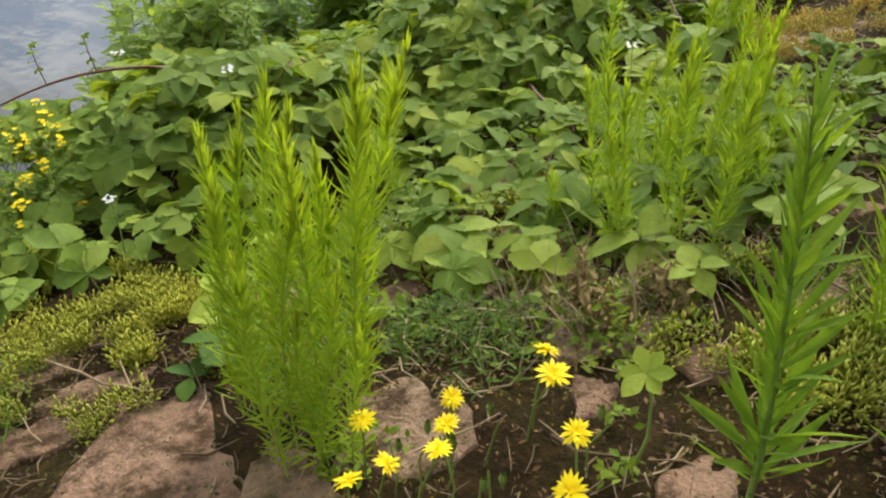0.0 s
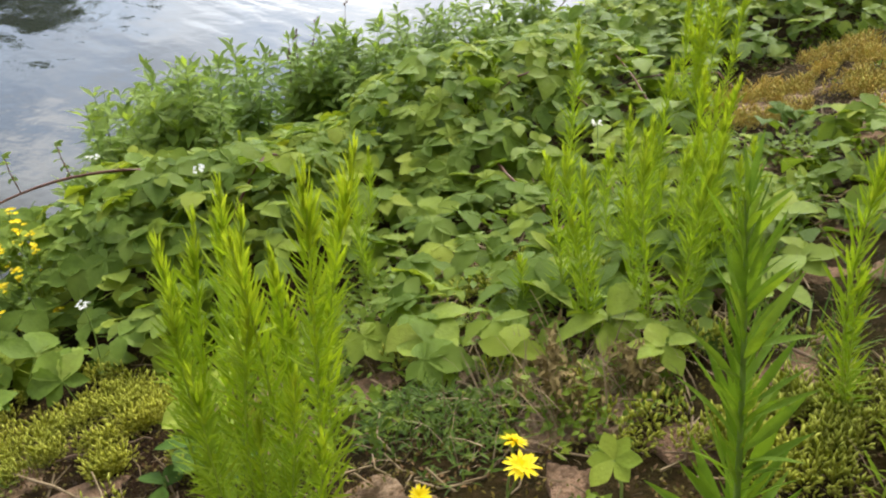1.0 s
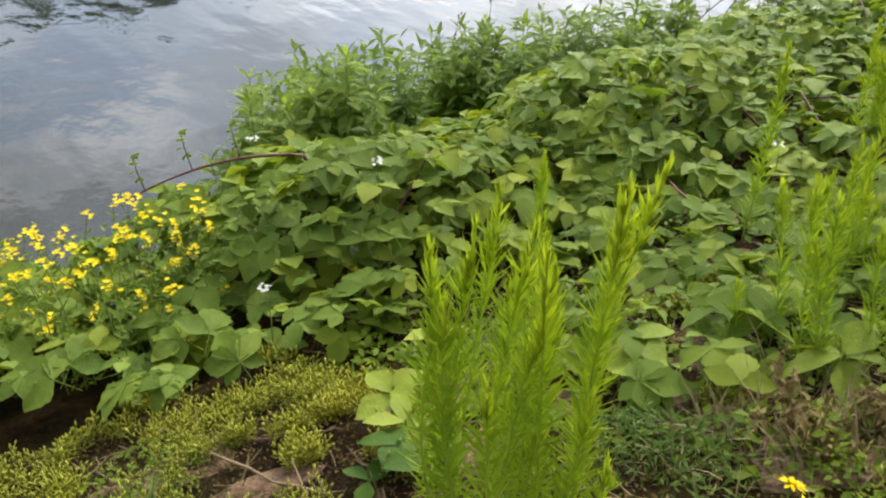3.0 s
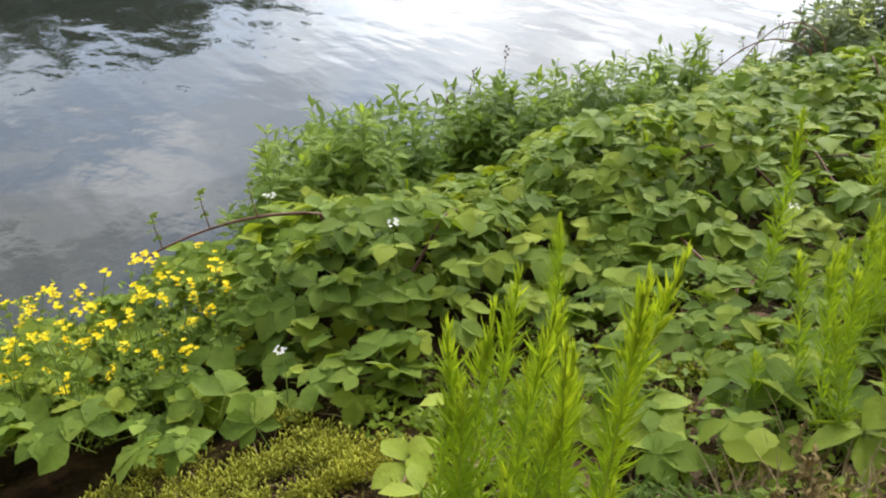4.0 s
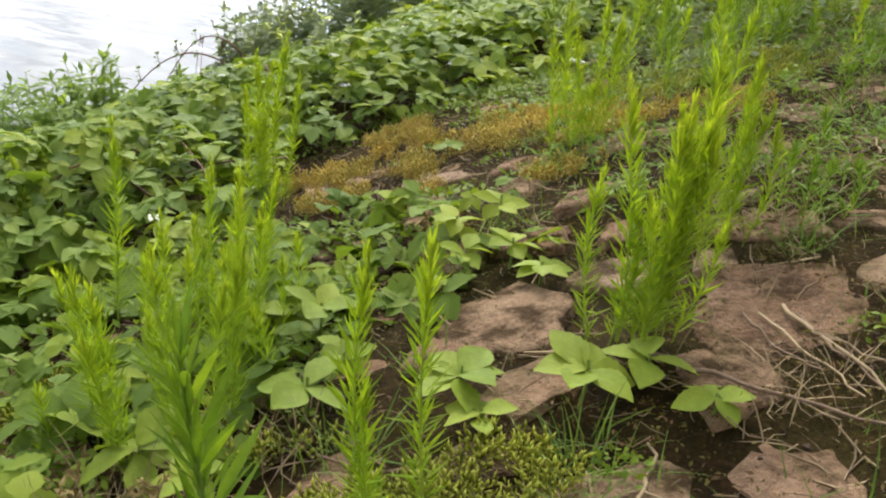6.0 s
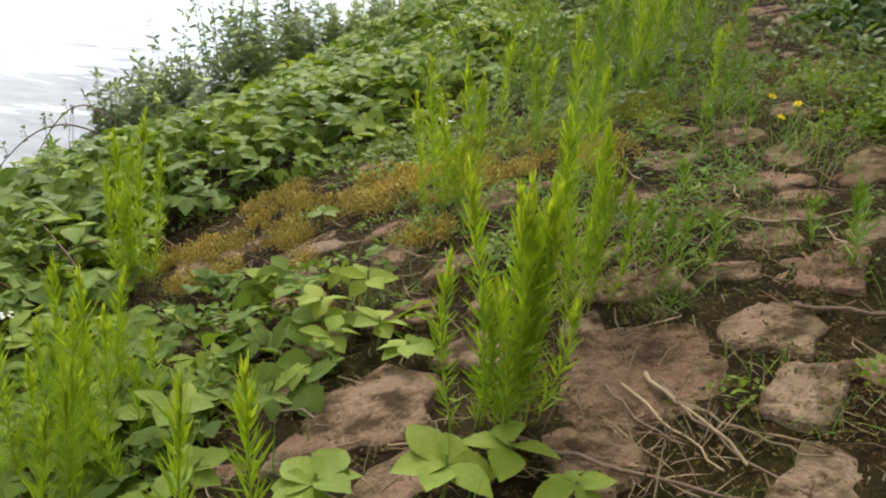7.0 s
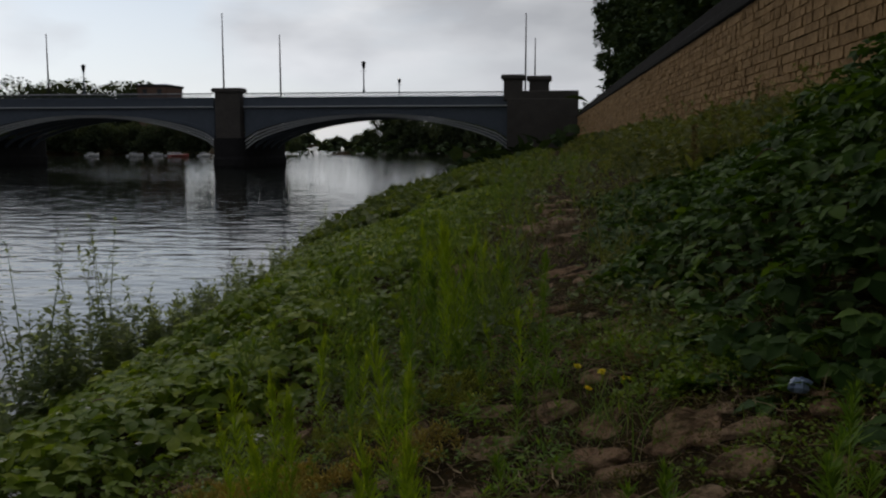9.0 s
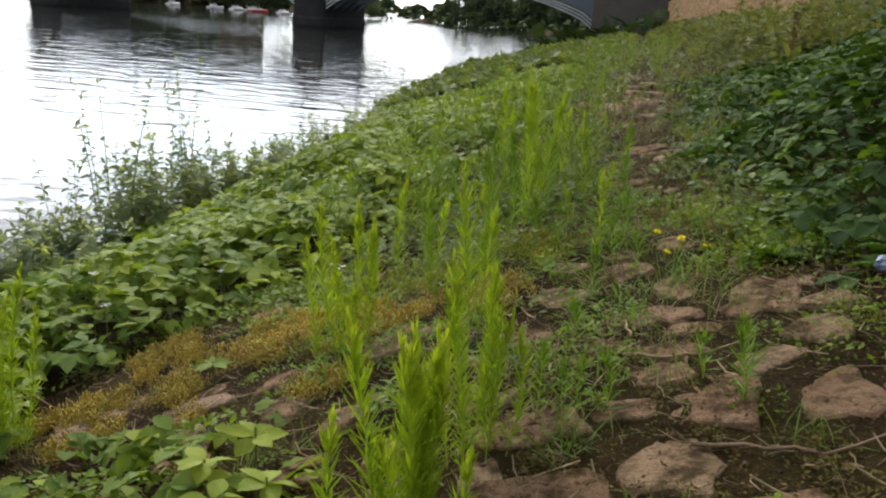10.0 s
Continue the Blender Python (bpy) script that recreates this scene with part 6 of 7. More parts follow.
def bank_cover():
    """Rough grass and scrub further along the bank, coarser with the distance."""
    rnd = np.random.RandomState(14)
    for nm, label, mat, x0, x1, hmax, count, y0, y1 in (("bank_scrub", "green scrub along the river bank", M_SCRUB, -9.0, -0.3, 0.5, 16000, 19.0, 96.0), ("wall_scrub", "rough dull scrub at the foot of the wall", M_WALL_SCRUB, 1.3, 4.8, 0.6, 15000, 7.5, 98.0)):
        y = y0 + (y1 - y0) * rnd.rand(count) ** 1.8
        x = rnd.uniform(x0, x1, count)
        x = np.where(x > 0, np.minimum(x, wall_line(y) - 0.1), x)
        b = bank(x, y)
        ok = b > -0.05
        x, y, b = x[ok], y[ok], b[ok]
        n = len(x)
        hh = hmax * (0.35 + 0.65 * wobble(x, y, 1.6)) * (smooth01((x - 1.2) / 1.6) if x0 > 0 else smooth01((-0.2 - x) / 1.2))
        z = b + hh * rnd.rand(n) ** 0.7
        size = 0.085 + 0.0065 * y
        bits = place_all(kite(0.75, 0.3), turns_of(rnd.uniform(0, 6.28, n), rnd.normal(0.1, 0.45, n), rnd.normal(0, 0.4, n), size * rnd.uniform(0.6, 1.3, n)), np.stack([x, y, z], -1))
        tagged(new(nm, raw_mesh(nm, *bits, mat)), label, "scrub", kind="stuff")
    n = 13000
    y = 3.7 + 40 * rnd.rand(n) ** 1.9
    x = rnd.normal(0.25, 0.5, n)
    keep = rnd.rand(n) < 0.10 + 0.90 * wobble(x, y, 0.5) * smooth01(np.abs(x - 0.38) / 0.40)
    x, y = x[keep], y[keep]
    n = len(x)
    bits = place_all(blade(1.0, 0.5, 4, 0.25, 0.2), turns_of(rnd.uniform(0, 6.28, n), rnd.normal(0.35, 0.4, n), rnd.normal(0, 0.35, n), (0.03 + 0.004 * y) * rnd.uniform(0.6, 1.4, n)), np.stack([x, y, ground_z(x, y) + rnd.rand(n) * 0.10], -1))
    tagged(new("path_herbs", raw_mesh("path_herbs", *bits, M_SCRUB)), "low green herbs growing over the bank path", "herbs", kind="stuff")
    n = 8000
    y = 5.0 + 85 * rnd.rand(n) ** 2.0
    x = np.where(rnd.rand(n) < 0.6, rnd.normal(0.1, 0.55, n), rnd.uniform(0.6, 3.6, n))
    size = rnd.uniform(0.08, 0.26, n) * (1 + 0.012 * y)
    lone = (np.abs(x - 0.35) > 0.16) & (rnd.rand(n) < 0.35 + np.abs(x - 0.35))
    x, y, size = x[lone], y[lone], size[lone]
    n = len(x)
    v, f = place_all(blade(1.0, 0.05, 4, 0.1, 0.35, 0, 0.3, 1.2), turns_of(rnd.uniform(0, 6.28, n), rnd.uniform(0.7, 1.5, n), rnd.normal(0, 0.3, n), size), np.stack([x, y, bank(x, y)], -1))
    tagged(new("bank_grass", raw_mesh("bank_grass", v, f, M_DULL_GRASS)), "long rough grass on the bank path", "grass", kind="stuff")


bank_cover()


def wall_grass():
    """Tall dull grass and seeding stalks below the wall."""
    rnd = np.random.RandomState(19)
    n = 9000
    y = 5.8 + 60 * rnd.rand(n) ** 1.8
    x = np.minimum(rnd.normal(2.9, 0.7, n).clip(1.7), wall_line(y) - 0.15)
    tall = 0.25 + 0.75 * wobble(x, y, 1.3)
    size = tall * rnd.uniform(0.25, 0.66, n) * (1 + 0.006 * y)
    v, f = place_all(blade(1.0, 0.035, 4, 0.1, 0.3, 0, 0.3, 1.2), turns_of(rnd.uniform(0, 6.28, n), rnd.uniform(0.9, 1.5, n), rnd.normal(0, 0.3, n), size), np.stack([x, y, bank(x, y)], -1))
    tagged(new("tall_grass", raw_mesh("tall_grass", v, f, M_DULL_GRASS)), "tall dull green grass below the embankment wall", "grass", kind="stuff")


wall_grass()


def seed_stalk(x, y, h, seed):
    """A brown seeding dock stalk."""
    rnd = np.random.RandomState(seed)
    thing = empty("dock_plant", (x, y, float(bank(x, y))), "tall brown seeding dock stalk in the rough grass", "weed", "dock plants")
    part("stalk", raw_mesh("stalk", *tube([(0, 0, -0.03), (0.02, 0.01, h * 0.5), (rnd.uniform(-0.05, 0.05), 0.02, h)], [0.006, 0.005, 0.003], 5), M_DEAD), thing)
    n = 160
    s = rnd.uniform(0.45, 1.0, n)
    a = rnd.uniform(0, 6.28, n)
    r = 0.06 * (1.1 - s) + 0.015
    pl = np.stack([0.02 + r * np.cos(a) * rnd.rand(n), 0.015 + r * np.sin(a) * rnd.rand(n), h * s], -1)
    part("seed_head", raw_mesh("seed_head", *place_all(kite(0.8, 0.5), turns_of(a, rnd.normal(0.5, 0.5, n), rnd.normal(0, 0.6, n), rnd.uniform(0.015, 0.03, n)), pl), M_DEAD), thing, "clusters of brown seeds", kind="stuff")
    m = 9
    part("leaves", raw_mesh("leaves", *place_all(blade(1.0, 0.26, 5, 0.2, 0.35), turns_of(rnd.uniform(0, 6.28, m), rnd.uniform(0.3, 1.0, m), rnd.normal(0, 0.3, m), rnd.uniform(0.15, 0.28, m)), np.stack([np.zeros(m), np.zeros(m), rnd.uniform(0.02, h * 0.4, m)], -1)), M_DULL_GRASS), thing, "dull green strap-shaped leaves")


for k, (kx, ky, kh) in enumerate(((1.75, 9.0, 0.7), (2.3, 10.0, 0.8), (1.45, 8.2, 0.55), (2.9, 12.5, 0.75))):
    seed_stalk(kx, ky, kh, 260 + k)


for k, (sx, sy, srx, sry, sn, sh) in enumerate(((1.75, 9.4, 0.5, 1.2, 40, 0.65), (2.7, 12.2, 0.7, 1.5, 36, 0.75), (1.6, 14.5, 0.5, 1.8, 34, 0.7), (3.2, 9.0, 0.6, 1.0, 30, 0.7))):
    waterside_clump("scrubby_shrub", "dull olive scrubby shrub below the embankment wall", ring_spots(sx, sy, srx, sry, sn, 50 + k), sh, 290 + k, M_DULL_GRASS, 0.10, 0.38, 40, 0.3)


def bend_scrub():
    """Rough green cover on the bank round the bend, beyond the bridge."""
    rnd = np.random.RandomState(15)
    n = 5000
    y = rnd.uniform(86, 420, n)
    x = -10.8 + edge_shift(y) + rnd.uniform(-0.5, 26, n)
    z = bank(x, y) + rnd.uniform(0, 1.6, n)
    ok = z > 0.1
    x, y, z = x[ok], y[ok], z[ok]
    n = len(x)
    v, f = place_all(blade(1.0, 0.7, 4, 0.25, 0.2), turns_of(rnd.uniform(0, 6.28, n), rnd.normal(0.2, 0.4, n), rnd.normal(0, 0.4, n), rnd.uniform(1.0, 2.4, n)), np.stack([x, y, z], -1))
    tagged(new("far_scrub", raw_mesh("far_scrub", v, f, M_TREE)), "dark green scrub on the bank beyond the bridge", "scrub", kind="stuff")


bend_scrub()


# ---- stonecrop, herbs, grass, litter ----
def stonecrop_tuft(seed):
    rnd = random.Random(seed)
    vs, fs, k = [], [], 0
    for s in range(9):
        t = s / 8
        a = s * 2.4
        r = 0.0035 * (1 - 0.5 * t)
        c = np.array([math.cos(a) * r, math.sin(a) * r, 0.003 + 0.016 * t])
        lift = 0.25 + 0.65 * t
        d = np.array([math.cos(a) * (1 - lift * 0.6), math.sin(a) * (1 - lift * 0.6), lift])
        side = np.array([-math.sin(a), math.cos(a), 0])
        up = np.cross(d, side)
        q = 0.0016
        tip, tail = c + d * 0.0085, c - d * 0.001
        mid = c + d * 0.0045
        vs += [tail, mid + side * q, mid + up * q, mid - side * q - up * q * 0.5, tip]
        fs += [(k, k + 2, k + 1), (k, k + 3, k + 2), (k, k + 1, k + 3), (k + 4, k + 1, k + 2), (k + 4, k + 2, k + 3), (k + 4, k + 3, k + 1)]
        k += 5
    return np.array(vs), np.array(fs)


TUFT = stonecrop_tuft(1)


def stonecrop_mat(name, label, spots, mat, seed):
    """Mats of stonecrop: many small fleshy shoots."""
    rnd = np.random.RandomState(seed)
    pl = []
    for cx, cy, rx, ry, n in spots:
        a, r = rnd.uniform(0, 6.283, n), np.sqrt(rnd.rand(n))
        x, y = cx + rx * r * np.cos(a), cy + ry * r * np.sin(a)
        keep = 0.6 * wobble(x, y, 0.13) + 0.4 * wobble(x + 5, y, 0.045) > 0.47
        pl.append(np.stack([x, y], -1)[keep])
    xy = np.concatenate(pl)
    n = len(xy)
    z = ground_z(xy[:, 0], xy[:, 1]) + 0.012 * wobble(xy[:, 0], xy[:, 1], 0.06) - 0.002
    turns = turns_of(rnd.uniform(0, 6.28, n), rnd.normal(0, 0.3, n), rnd.normal(0, 0.3, n), rnd.uniform(0.7, 1.55, n))
    turns = turns @ np.diag([0.9, 0.9, 1.35])
    ob = new(name, raw_mesh(name, *place_all(TUFT, turns, np.stack([xy[:, 0], xy[:, 1], z], -1)), mat))
    return tagged(ob, label, "stonecrop", kind="stuff")


stonecrop_mat("stonecrop_mat", "yellow-green stonecrop mat covering the bank", [(-1.12, 0.42, 0.30, 0.26, 2100), (-0.92, 0.60, 0.20, 0.14, 700), (-1.05, 0.12, 0.30, 0.16, 900), (-0.80, 0.45, 0.10, 0.12, 250), (-0.17, 1.06, 0.16, 0.11, 330), (0.02, 1.12, 0.10, 0.08, 200), (-0.25, 0.95, 0.12, 0.08, 170), (-0.14, 3.12, 0.36, 0.24, 1300), (-0.62, 0.98, 0.16, 0.10, 320), (-0.72, 1.25, 0.14, 0.14, 320), (-0.12, 0.98, 0.09, 0.07, 240), (-0.07, 1.02, 0.07, 0.06, 150), (-0.05, 0.91, 0.05, 0.04, 70), (-0.95, 0.40, 0.12, 0.10, 350), (-0.90, 0.56, 0.10, 0.08, 260)], M_SEDUM, 81)
stonecrop_mat("stonecrop_mat", "orange-tinged stonecrop mat between the stones", [(-0.90, 2.42, 0.26, 0.15, 1100), (-0.62, 2.74, 0.36, 0.21, 1900), (-0.85, 2.92, 0.28, 0.16, 800), (-0.40, 2.60, 0.22, 0.14, 600), (-0.72, 2.20, 0.20, 0.11, 480), (-0.30, 2.20, 0.14, 0.10, 200), (-0.05, 2.65, 0.18, 0.14, 260)], M_SEDUM_RED, 82)


def herb_patch(name, label, spots, leaf, mat, seed, wide=0.5):
    """Low leafy herbs: small leaves in a loose cushion."""
    rnd = np.random.RandomState(seed)
    pl, tn = [], []
    for cx, cy, r0, h, n in spots:
        a, r = rnd.uniform(0, 6.283, n), r0 * np.sqrt(rnd.rand(n))
        x, y = cx + r * np.cos(a), cy + r * np.sin(a)
        z = ground_z(x, y) + 0.006 + h * (1 - (r / r0) ** 2) * rnd.rand(n) ** 0.6
        pl.append(np.stack([x, y, z], -1))
        tn.append(turns_of(rnd.uniform(0, 6.28, n), rnd.normal(0.25, 0.4, n), rnd.normal(0, 0.35, n), leaf * rnd.uniform(0.6, 1.3, n)))
    ob = new(name, raw_mesh(name, *place_all(blade(1.0, wide, 3, 0.2, 0.15, 0, 0.5, 2.0), np.concatenate(tn), np.concatenate(pl)), mat))
    return tagged(ob, label, "herbs", kind="stuff")


rs = random.Random(91)
herb_patch("herb_cushion", "dark green feathery herb cushion among the stones", [(-0.52, 0.80, 0.09, 0.07, 620), (-0.44, 0.84, 0.07, 0.05, 320), (-0.38, 0.77, 0.06, 0.03, 130)], 0.018, M_CUSHION, 92, 0.2)
herb_patch("low_herbs", "small round-leaved green herbs on the soil", [(-0.34, 0.92, 0.05, 0.04, 70), (-0.29, 0.88, 0.04, 0.03, 50), (-0.43, 0.96, 0.05, 0.04, 60), (-0.13, 0.70, 0.02, 0.03, 30), (-0.19, 0.77, 0.02, 0.02, 20), (-0.24, 0.86, 0.03, 0.02, 30), (-1.08, 0.30, 0.12, 0.03, 260), (-0.95, 0.25, 0.10, 0.02, 160)] + [(rs.uniform(-0.9, 1.1), rs.uniform(0.4, 4.2), rs.uniform(0.025, 0.055), 0.025, 46) for _ in range(80)] + [(rs.uniform(0.7, 1.5), rs.uniform(1.4, 2.8), rs.uniform(0.08, 0.16), 0.05, 110) for _ in range(36)], 0.012, M_HERB, 93, 0.6)
herb_patch("low_herbs", "green creeping herbs covering the slope", [(rs.uniform(-1.5, -0.35), rs.uniform(0.75, 2.1), rs.uniform(0.06, 0.14), 0.05, 70) for _ in range(80)] + [(rs.uniform(-1.3, -0.5), rs.uniform(2.9, 3.7), rs.uniform(0.08, 0.16), 0.05, 80) for _ in range(40)], 0.022, M_HERB, 99, 0.55)
herb_patch("low_herbs", "leafy green herbs beside the bank path", [(rs.uniform(-0.55, 0.12), rs.uniform(3.0, 7.0), rs.uniform(0.10, 0.2), 0.10, 80) for _ in range(70)] + [(rs.uniform(0.5, 0.85), rs.uniform(2.9, 6.5), rs.uniform(0.08, 0.16), 0.08, 70) for _ in range(40)], 0.034, M_SCRUB, 89, 0.45)
herb_patch("low_herbs", "pale green feathery herbs round the weeds by the path", [(px, py, 0.09, 0.07, 90) for px, py in herb_patch_spots], 0.028, M_WEED_OLD, 88, 0.2)
herb_patch("low_herbs", "pale green trailing herbs over the stones", [(rs.uniform(-0.2, 0.7), rs.uniform(2.0, 4.6), rs.uniform(0.06, 0.14), 0.04, 90) for _ in range(20)] + [(0.30, 2.42, 0.11, 0.05, 120), (0.22, 2.12, 0.09, 0.05, 90)], 0.022, M_GRASS, 94, 0.3)


herb_patch("low_herbs", "green leafy herbs spreading from the thicket over the path", [(px + rs.uniform(-0.09, 0.09), py + rs.uniform(-0.12, 0.12), rs.uniform(0.05, 0.10), 0.06, 70) for px, py in ((0.42, 3.62), (0.47, 3.34), (0.58, 3.13), (0.68, 3.02), (0.78, 2.94), (0.72, 2.78), (0.88, 2.74), (0.60, 2.84)) for _ in range(4)], 0.024, M_HERB, 87, 0.42)
herb_patch("low_herbs", "brownish green moss tufts between the path stones", [(rs.uniform(0.0, 1.0), rs.uniform(1.3, 3.2), rs.uniform(0.03, 0.07), 0.02, 80) for _ in range(60)], 0.011, M_MOSS, 86, 0.35)


def grass_tufts(name, label, spots, mat, seed):
    rnd = np.random.RandomState(seed)
    pl, tn = [], []
    for cx, cy, r, h, n in spots:
        x, y = cx + rnd.normal(0, r, n), cy + rnd.normal(0, r, n)
        pl.append(np.stack([x, y, ground_z(x, y) - 0.005], -1))
        tn.append(turns_of(rnd.uniform(0, 6.28, n), rnd.uniform(0.5, 1.45, n), rnd.normal(0, 0.3, n), h * rnd.uniform(0.5, 1.2, n)))
    ob = new(name, raw_mesh(name, *place_all(blade(1.0, 0.03, 4, 0.1, 0.4, 0, 0.3, 1.2), np.concatenate(tn), np.concatenate(pl)), mat))
    return tagged(ob, label, "grass", kind="stuff")


grass_tufts("grass_tufts", "thin green grass tufts between the stones", [(0.27, 1.80, 0.025, 0.08, 70), (0.10, 1.20, 0.03, 0.09, 60), (0.12, 1.13, 0.03, 0.07, 50), (-0.90, 0.22, 0.03, 0.09, 60), (-0.35, 0.90, 0.04, 0.07, 60)] + [(rs.uniform(-0.3, 1.1), rs.uniform(1.0, 4.5), 0.03, rs.uniform(0.04, 0.10), 26) for _ in range(60)] + [(rs.uniform(0.3, 1.2), rs.uniform(2.3, 3.8), 0.04, rs.uniform(0.06, 0.13), 30) for _ in range(36)], M_GRASS, 95)
grass_tufts("dry_grass", "bleached dry grass and stalks on the soil", [(-0.40, 0.93, 0.07, 0.09, 260), (-0.30, 1.15, 0.06, 0.08, 80), (0.14, 1.95, 0.06, 0.08, 130), (0.22, 2.05, 0.05, 0.08, 110), (0.30, 2.28, 0.06, 0.07, 90), (0.17, 1.66, 0.05, 0.06, 60), (0.3, 1.4, 0.06, 0.07, 80), (0.45, 3.3, 0.15, 0.08, 120), (0.50, 2.6, 0.15, 0.06, 90), (0.3, 3.6, 0.2, 0.08, 120)] + [(0.38 + rs.uniform(-0.2, 0.2), rs.uniform(4.2, 13.0), 0.14, 0.12, 60) for _ in range(26)] + [(rs.uniform(0.25, 1.1), rs.uniform(2.4, 3.8), 0.07, 0.07, 34) for _ in range(30)] + [(rs.uniform(-0.5, 0.9), rs.uniform(0.6, 4.5), 0.05, 0.06, 16) for _ in range(50)], M_STRAW, 96)


def litter():
    """Straw, broken stalks and leaf scraps lying on the ground."""
    rnd = np.random.RandomState(97)
    n = 11000
    x, y = rnd.uniform(-1.3, 1.4, n), 0.2 + 5.5 * rnd.rand(n) ** 1.12
    base = join([tube([(-0.1, -0.5, 0), (0.06, -0.1, 0.05), (0.0, 0.5, 0)], [0.022, 0.03, 0.016], 3)])
    size = 0.009 + 0.07 * rnd.rand(n) ** 3.0
    v, f = place_all(base, turns_of(rnd.uniform(0, 6.28, n), rnd.normal(0, 0.12, n), rnd.uniform(0, 3, n), size), np.stack([x, y, ground_z(x, y) + 0.006], -1))
    tagged(new("straw_litter", raw_mesh("straw_litter", v, f, M_STRAW)), "straw and broken stalks scattered on the soil", "litter", kind="stuff")

    n = 850
    x, y = rnd.uniform(-0.9, 1.2, n), 0.3 + 4.5 * rnd.rand(n) ** 0.9
    base = tube([(-0.10, -0.5, 0), (0.05, -0.2, 0.03), (-0.03, 0.15, 0.02), (0.04, 0.5, 0)], [0.012, 0.014, 0.011, 0.007], 4)
    v, f = place_all(base, turns_of(rnd.uniform(0, 6.28, n), rnd.normal(0, 0.06, n), rnd.uniform(0, 3, n), 0.03 + 0.10 * rnd.rand(n) ** 2.6), np.stack([x, y, ground_z(x, y) + 0.013], -1))
    tagged(new("dry_stalks", raw_mesh("dry_stalks", v, f, M_STRAW)), "pale dry stalks lying over stones and soil", "litter", kind="stuff")


litter()


def soil_crumbs():
    """Crumbs of earth and small pebbles."""
    rnd = np.random.RandomState(98)
    n = 8000
    x, y = rnd.uniform(-1.4, 1.5, n), 0.15 + 4.6 * rnd.rand(n) ** 1.4
    v = np.array([(0, 0, -0.7), (1, 0, 0), (0, 0.9, 0.1), (-1, 0.1, 0), (0, -1, -0.1), (0.1, 0, 0.8)], float)
    f = np.array([(0, 2, 1), (0, 3, 2), (0, 4, 3), (0, 1, 4), (5, 1, 2), (5, 2, 3), (5, 3, 4), (5, 4, 1)])
    size = 0.0012 + 0.006 * rnd.rand(n) ** 3
    out = place_all((v, f), turns_of(rnd.uniform(0, 6.28, n), rnd.normal(0, 0.5, n), rnd.normal(0, 0.5, n), size), np.stack([x, y, ground_z(x, y) + 0.001], -1))
    tagged(new("soil_crumbs", raw_mesh("soil_crumbs", *out, M_CRUMB, False)), "crumbs of dark earth and small pebbles", "soil", kind="stuff")


soil_crumbs()


def ground_cover(name, label, category, mat, count, leaf, wide, size, seed, clear, thick):
    """Scraps and sprigs in drifts over the soil, thinner on the stones."""
    rnd = np.random.RandomState(seed)
    x, y = rnd.uniform(-1.35, 1.45, count), -0.3 + 5.6 * rnd.rand(count) ** 1.25
    drift = 0.6 * wobble(x + seed, y, 0.22) + 0.4 * wobble(x, y + seed, 0.07)
    keep, lift = drift > clear, np.zeros(count)
    for sx, sy, sr in LAID:
        away = np.hypot(x - sx, y - sy) / sr
        keep &= (away > 0.82) | (rnd.rand(count) < 0.17)
        lift = np.maximum(lift, np.where(away < 1.25, 0.010, 0.0))
    x, y, lift = x[keep], y[keep], lift[keep]
    n = len(x)
    z = ground_z(x, y) + 0.004 + lift * rnd.rand(n) + thick * rnd.rand(n)
    v, f = place_all(kite(wide) if leaf < 4 else blade(1.0, wide, 3, 0.3, 0.25, 0, 0.45, 1.8), turns_of(rnd.uniform(0, 6.28, n), rnd.normal(0.2, 0.4, n), rnd.normal(0, 0.5, n), size * rnd.uniform(0.5, 1.5, n)), np.stack([x, y, z], -1))
    return tagged(new(name, raw_mesh(name, v, f, mat)), label, category, kind="stuff")


ground_cover("moss_cushions", "yellowish green moss between the stones", "moss", M_MOSS, 120000, 3, 0.5, 0.0065, 33, 0.41, 0.010)
ground_cover("dry_leaf_scraps", "brown dry leaf scraps on the soil", "litter", M_DRY_LEAF, 42000, 3, 0.45, 0.0075, 36, 0.36, 0.008)


def twig(points, radius, seed, mat=M_TWIG, label="dry brown twig lying on the ground"):
    """A crooked twig with a side shoot, laid over the given plan points."""
    rnd = random.Random(seed)
    xs, ys = [p[0] for p in points], [p[1] for p in points]
    t = np.linspace(0, 1, 10)
    k = np.linspace(0, 1, len(points))
    x, y = np.interp(t, k, xs), np.interp(t, k, ys)
    x, y = x + np.array([rnd.uniform(-0.006, 0.006) for _ in t]), y + np.array([rnd.uniform(-0.006, 0.006) for _ in t])
    z = ground_z(x, y) + 0.012 + np.array([rnd.uniform(-0.004, 0.006) for _ in t])
    thing = empty("twig", (x[0], y[0], z[0]), label, "twig", "fallen twigs")
    o = np.array(thing.location)
    p = np.stack([x, y, z], -1) - o
    part("stick", raw_mesh("stick", *tube(p, np.linspace(radius, radius * 0.5, 10), 6), mat), thing)
    q = p[4]
    part("side_shoot", raw_mesh("side_shoot", *tube([q, q + np.array([rnd.uniform(-0.03, 0.03), rnd.uniform(-0.03, 0.03), 0.008])], [radius * 0.6, radius * 0.25], 5), mat), thing)


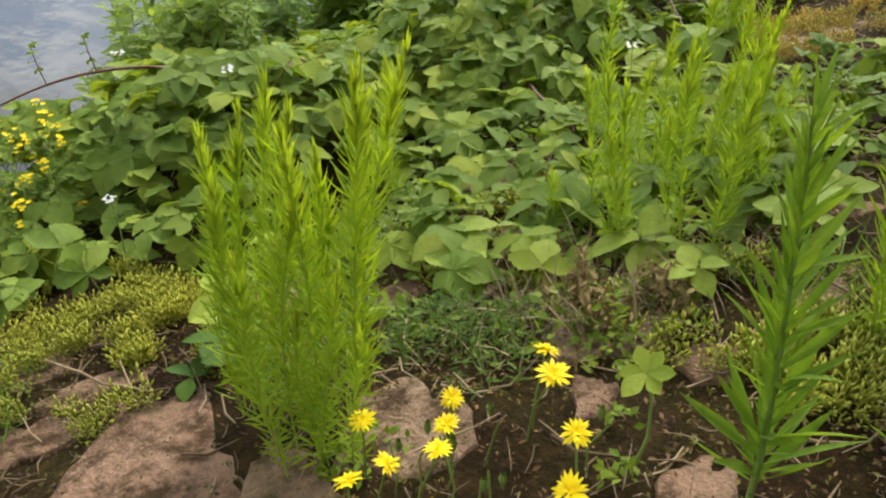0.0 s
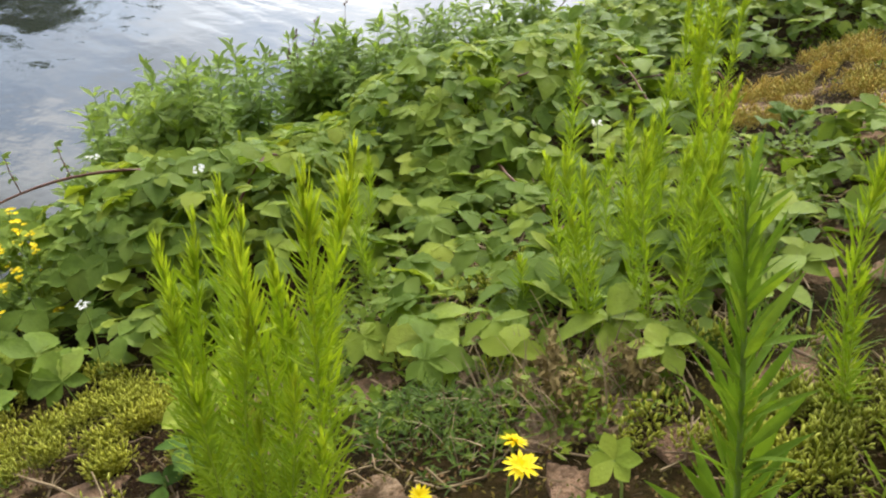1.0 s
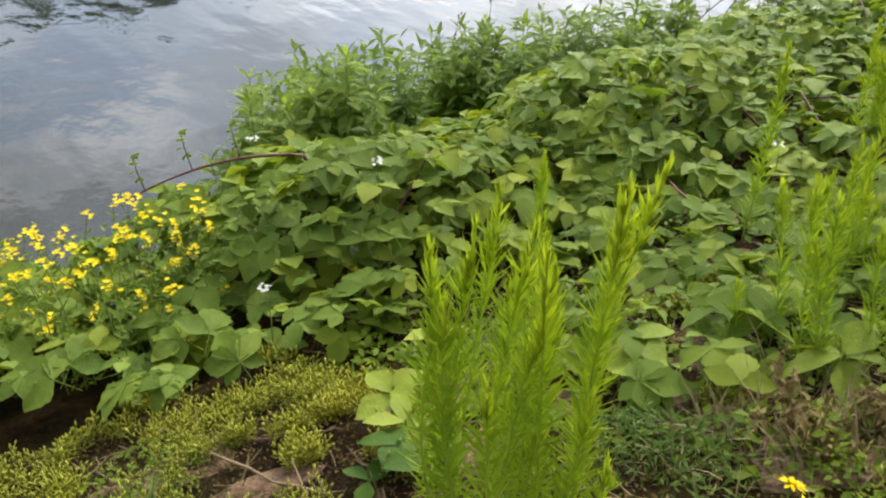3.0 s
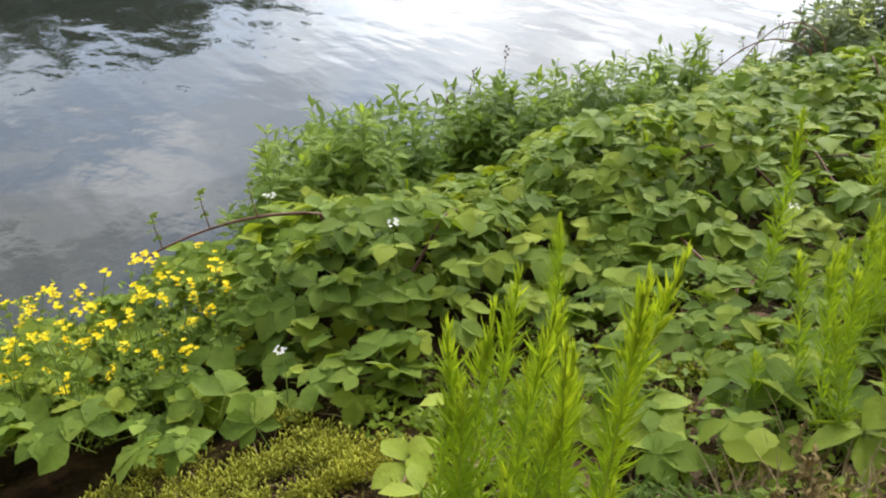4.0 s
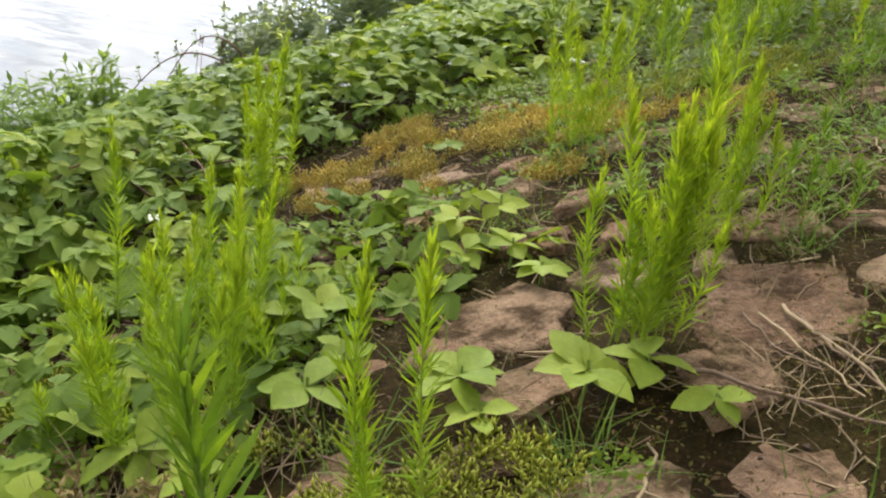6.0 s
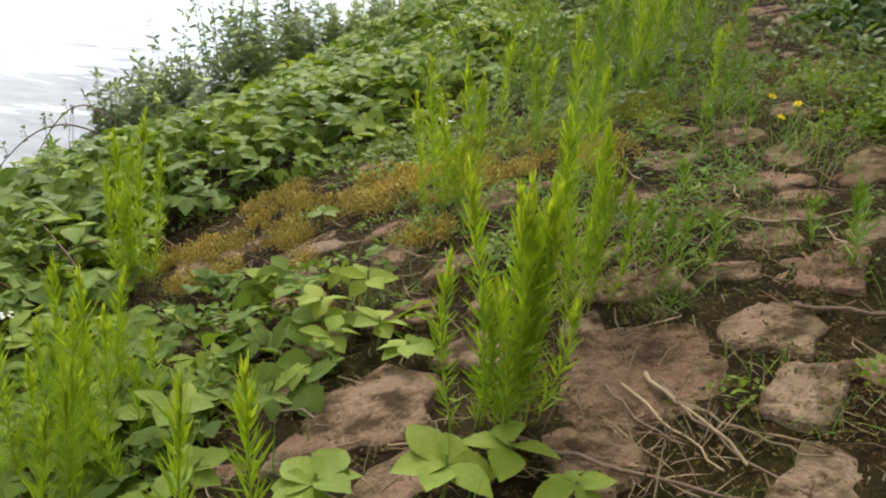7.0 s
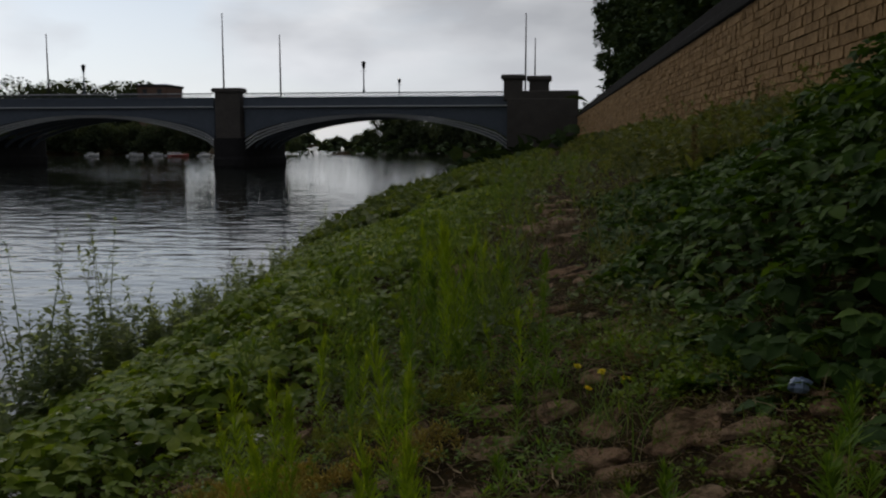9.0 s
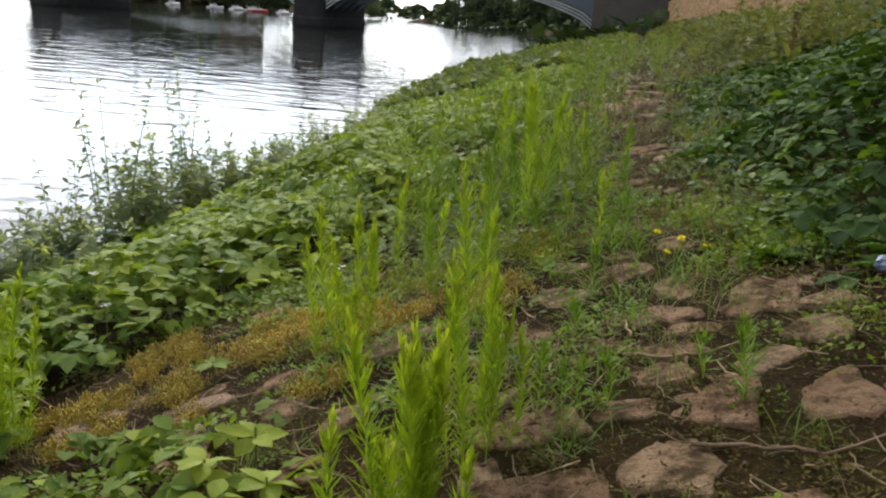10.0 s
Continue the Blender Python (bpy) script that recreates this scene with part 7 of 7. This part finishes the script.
for k, pts in enumerate((((-1.25, 0.36), (-1.0, 0.40), (-0.78, 0.47)), ((-1.0, 0.46), (-0.92, 0.58)), ((-0.28, 1.52), (-0.12, 1.46), (0.05, 1.47)), ((0.12, 1.42), (0.25, 1.36), (0.40, 1.32)), ((0.24, 1.55), (0.30, 1.45), (0.37, 1.37)), ((0.22, 1.53), (0.33, 1.40)), ((0.26, 1.58), (0.40, 1.38)), ((0.28, 1.56), (0.36, 1.42), (0.46, 1.33)), ((0.31, 1.50), (0.47, 1.40)), ((0.18, 2.20), (0.30, 2.16), (0.33, 2.28)),
                         ((-0.72, 2.42), (-0.60, 2.50)), ((-0.85, 2.50), (-0.45, 2.56), (-0.2, 2.52)), ((0.34, 2.12), (0.46, 2.10), (0.58, 2.16)), ((0.20, 2.08), (0.22, 2.20), (0.19, 2.32)), ((0.36, 2.25), (0.34, 2.36), (0.40, 2.42)), ((0.45, 1.78), (0.60, 1.74), (0.8, 1.80)), ((-0.30, 0.50), (-0.15, 0.60), (-0.02, 0.62)), ((0.02, 1.08), (0.03, 1.16)), ((0.16, 1.05), (0.19, 1.15), (0.17, 1.24)), ((-0.2, 1.14), (0.0, 1.12)), ((0.1, 3.2), (0.45, 3.1)), ((0.5, 2.95), (0.75, 2.85)))):
    twig(pts, 0.0024 if k % 3 else 0.0036, 600 + k, M_TWIG if k % 2 else M_STRAW)


def dead_plant(x, y, height, radius, shoots, seed):
    """A withered brown plant: branching stalks with small shrivelled leaves."""
    rnd = np.random.RandomState(seed)
    g = float(ground_z(x, y))
    thing = empty("dead_plant", (x, y, g), "withered brown plant with dry branching stalks", "dead plant", "dead plants")
    pl = []
    for k in range(shoots):
        a, r = rnd.uniform(0, 6.28), radius * rnd.rand()
        h = height * rnd.uniform(0.5, 1.1)
        b = np.array([r * 0.4 * math.cos(a), r * 0.4 * math.sin(a), -0.005])
        t = np.array([r * math.cos(a), r * math.sin(a), h])
        m = (b + t) / 2 + rnd.normal(0, 0.008, 3)
        part("stalk", raw_mesh("stalk", *tube([b, m, t], [0.0016, 0.0012, 0.0007], 4), M_DEAD), thing)
        for s in (0.55, 0.75, 0.9):
            q = b + (t - b) * s
            pl.append(q + rnd.normal(0, 0.004, (5, 3)))
    pl = np.concatenate(pl)
    n = len(pl)
    part("leaves", raw_mesh("leaves", *place_all(blade(1.0, 0.4, 4, 0.5, 0.3), turns_of(rnd.uniform(0, 6.28, n), rnd.normal(0, 0.7, n), rnd.normal(0, 0.7, n), rnd.uniform(0.008, 0.02, n)), pl), M_DEAD), thing, "shrivelled brown leaves")


for k, (dx, dy, dh, dr, dn) in enumerate(((-0.36, 0.90, 0.085, 0.07, 22), (-0.30, 0.98, 0.07, 0.06, 15), (-0.44, 0.98, 0.06, 0.06, 12), (-0.34, 1.80, 0.08, 0.05, 12), (-0.62, 2.60, 0.05, 0.10, 14), (-0.40, 2.48, 0.05, 0.08, 12), (0.50, 3.35, 0.05, 0.14, 16), (0.62, 3.0, 0.05, 0.12, 14))):
    dead_plant(dx, dy, dh, dr, dn, 880 + k)


def litter_bag():
    thing = empty("plastic_litter", (0.85, 2.46, float(bank(0.85, 2.46)) + 0.065), "crumpled pale blue plastic litter caught in the thicket leaves", "litter")
    n, m, v = 12, 7, []
    for i in range(n):
        for j in range(m):
            a, b = 2 * math.pi * i / n, math.pi * j / (m - 1)
            r = 0.015 * (1 + 0.9 * noise.noise(Vector((math.cos(a) * 1.7, math.sin(a) * 1.7, b * 1.1 + 4))))
            v.append((1.7 * r * math.cos(a) * math.sin(b), 1.1 * r * math.sin(a) * math.sin(b), 0.9 * r * math.cos(b)))
    f = [(i * m + j, ((i + 1) % n) * m + j, ((i + 1) % n) * m + j + 1, i * m + j + 1) for i in range(n) for j in range(m - 1)]
    part("sheet", raw_mesh("sheet", v, np.array(f), M_PLASTIC, False), thing)


litter_bag()
masonry()
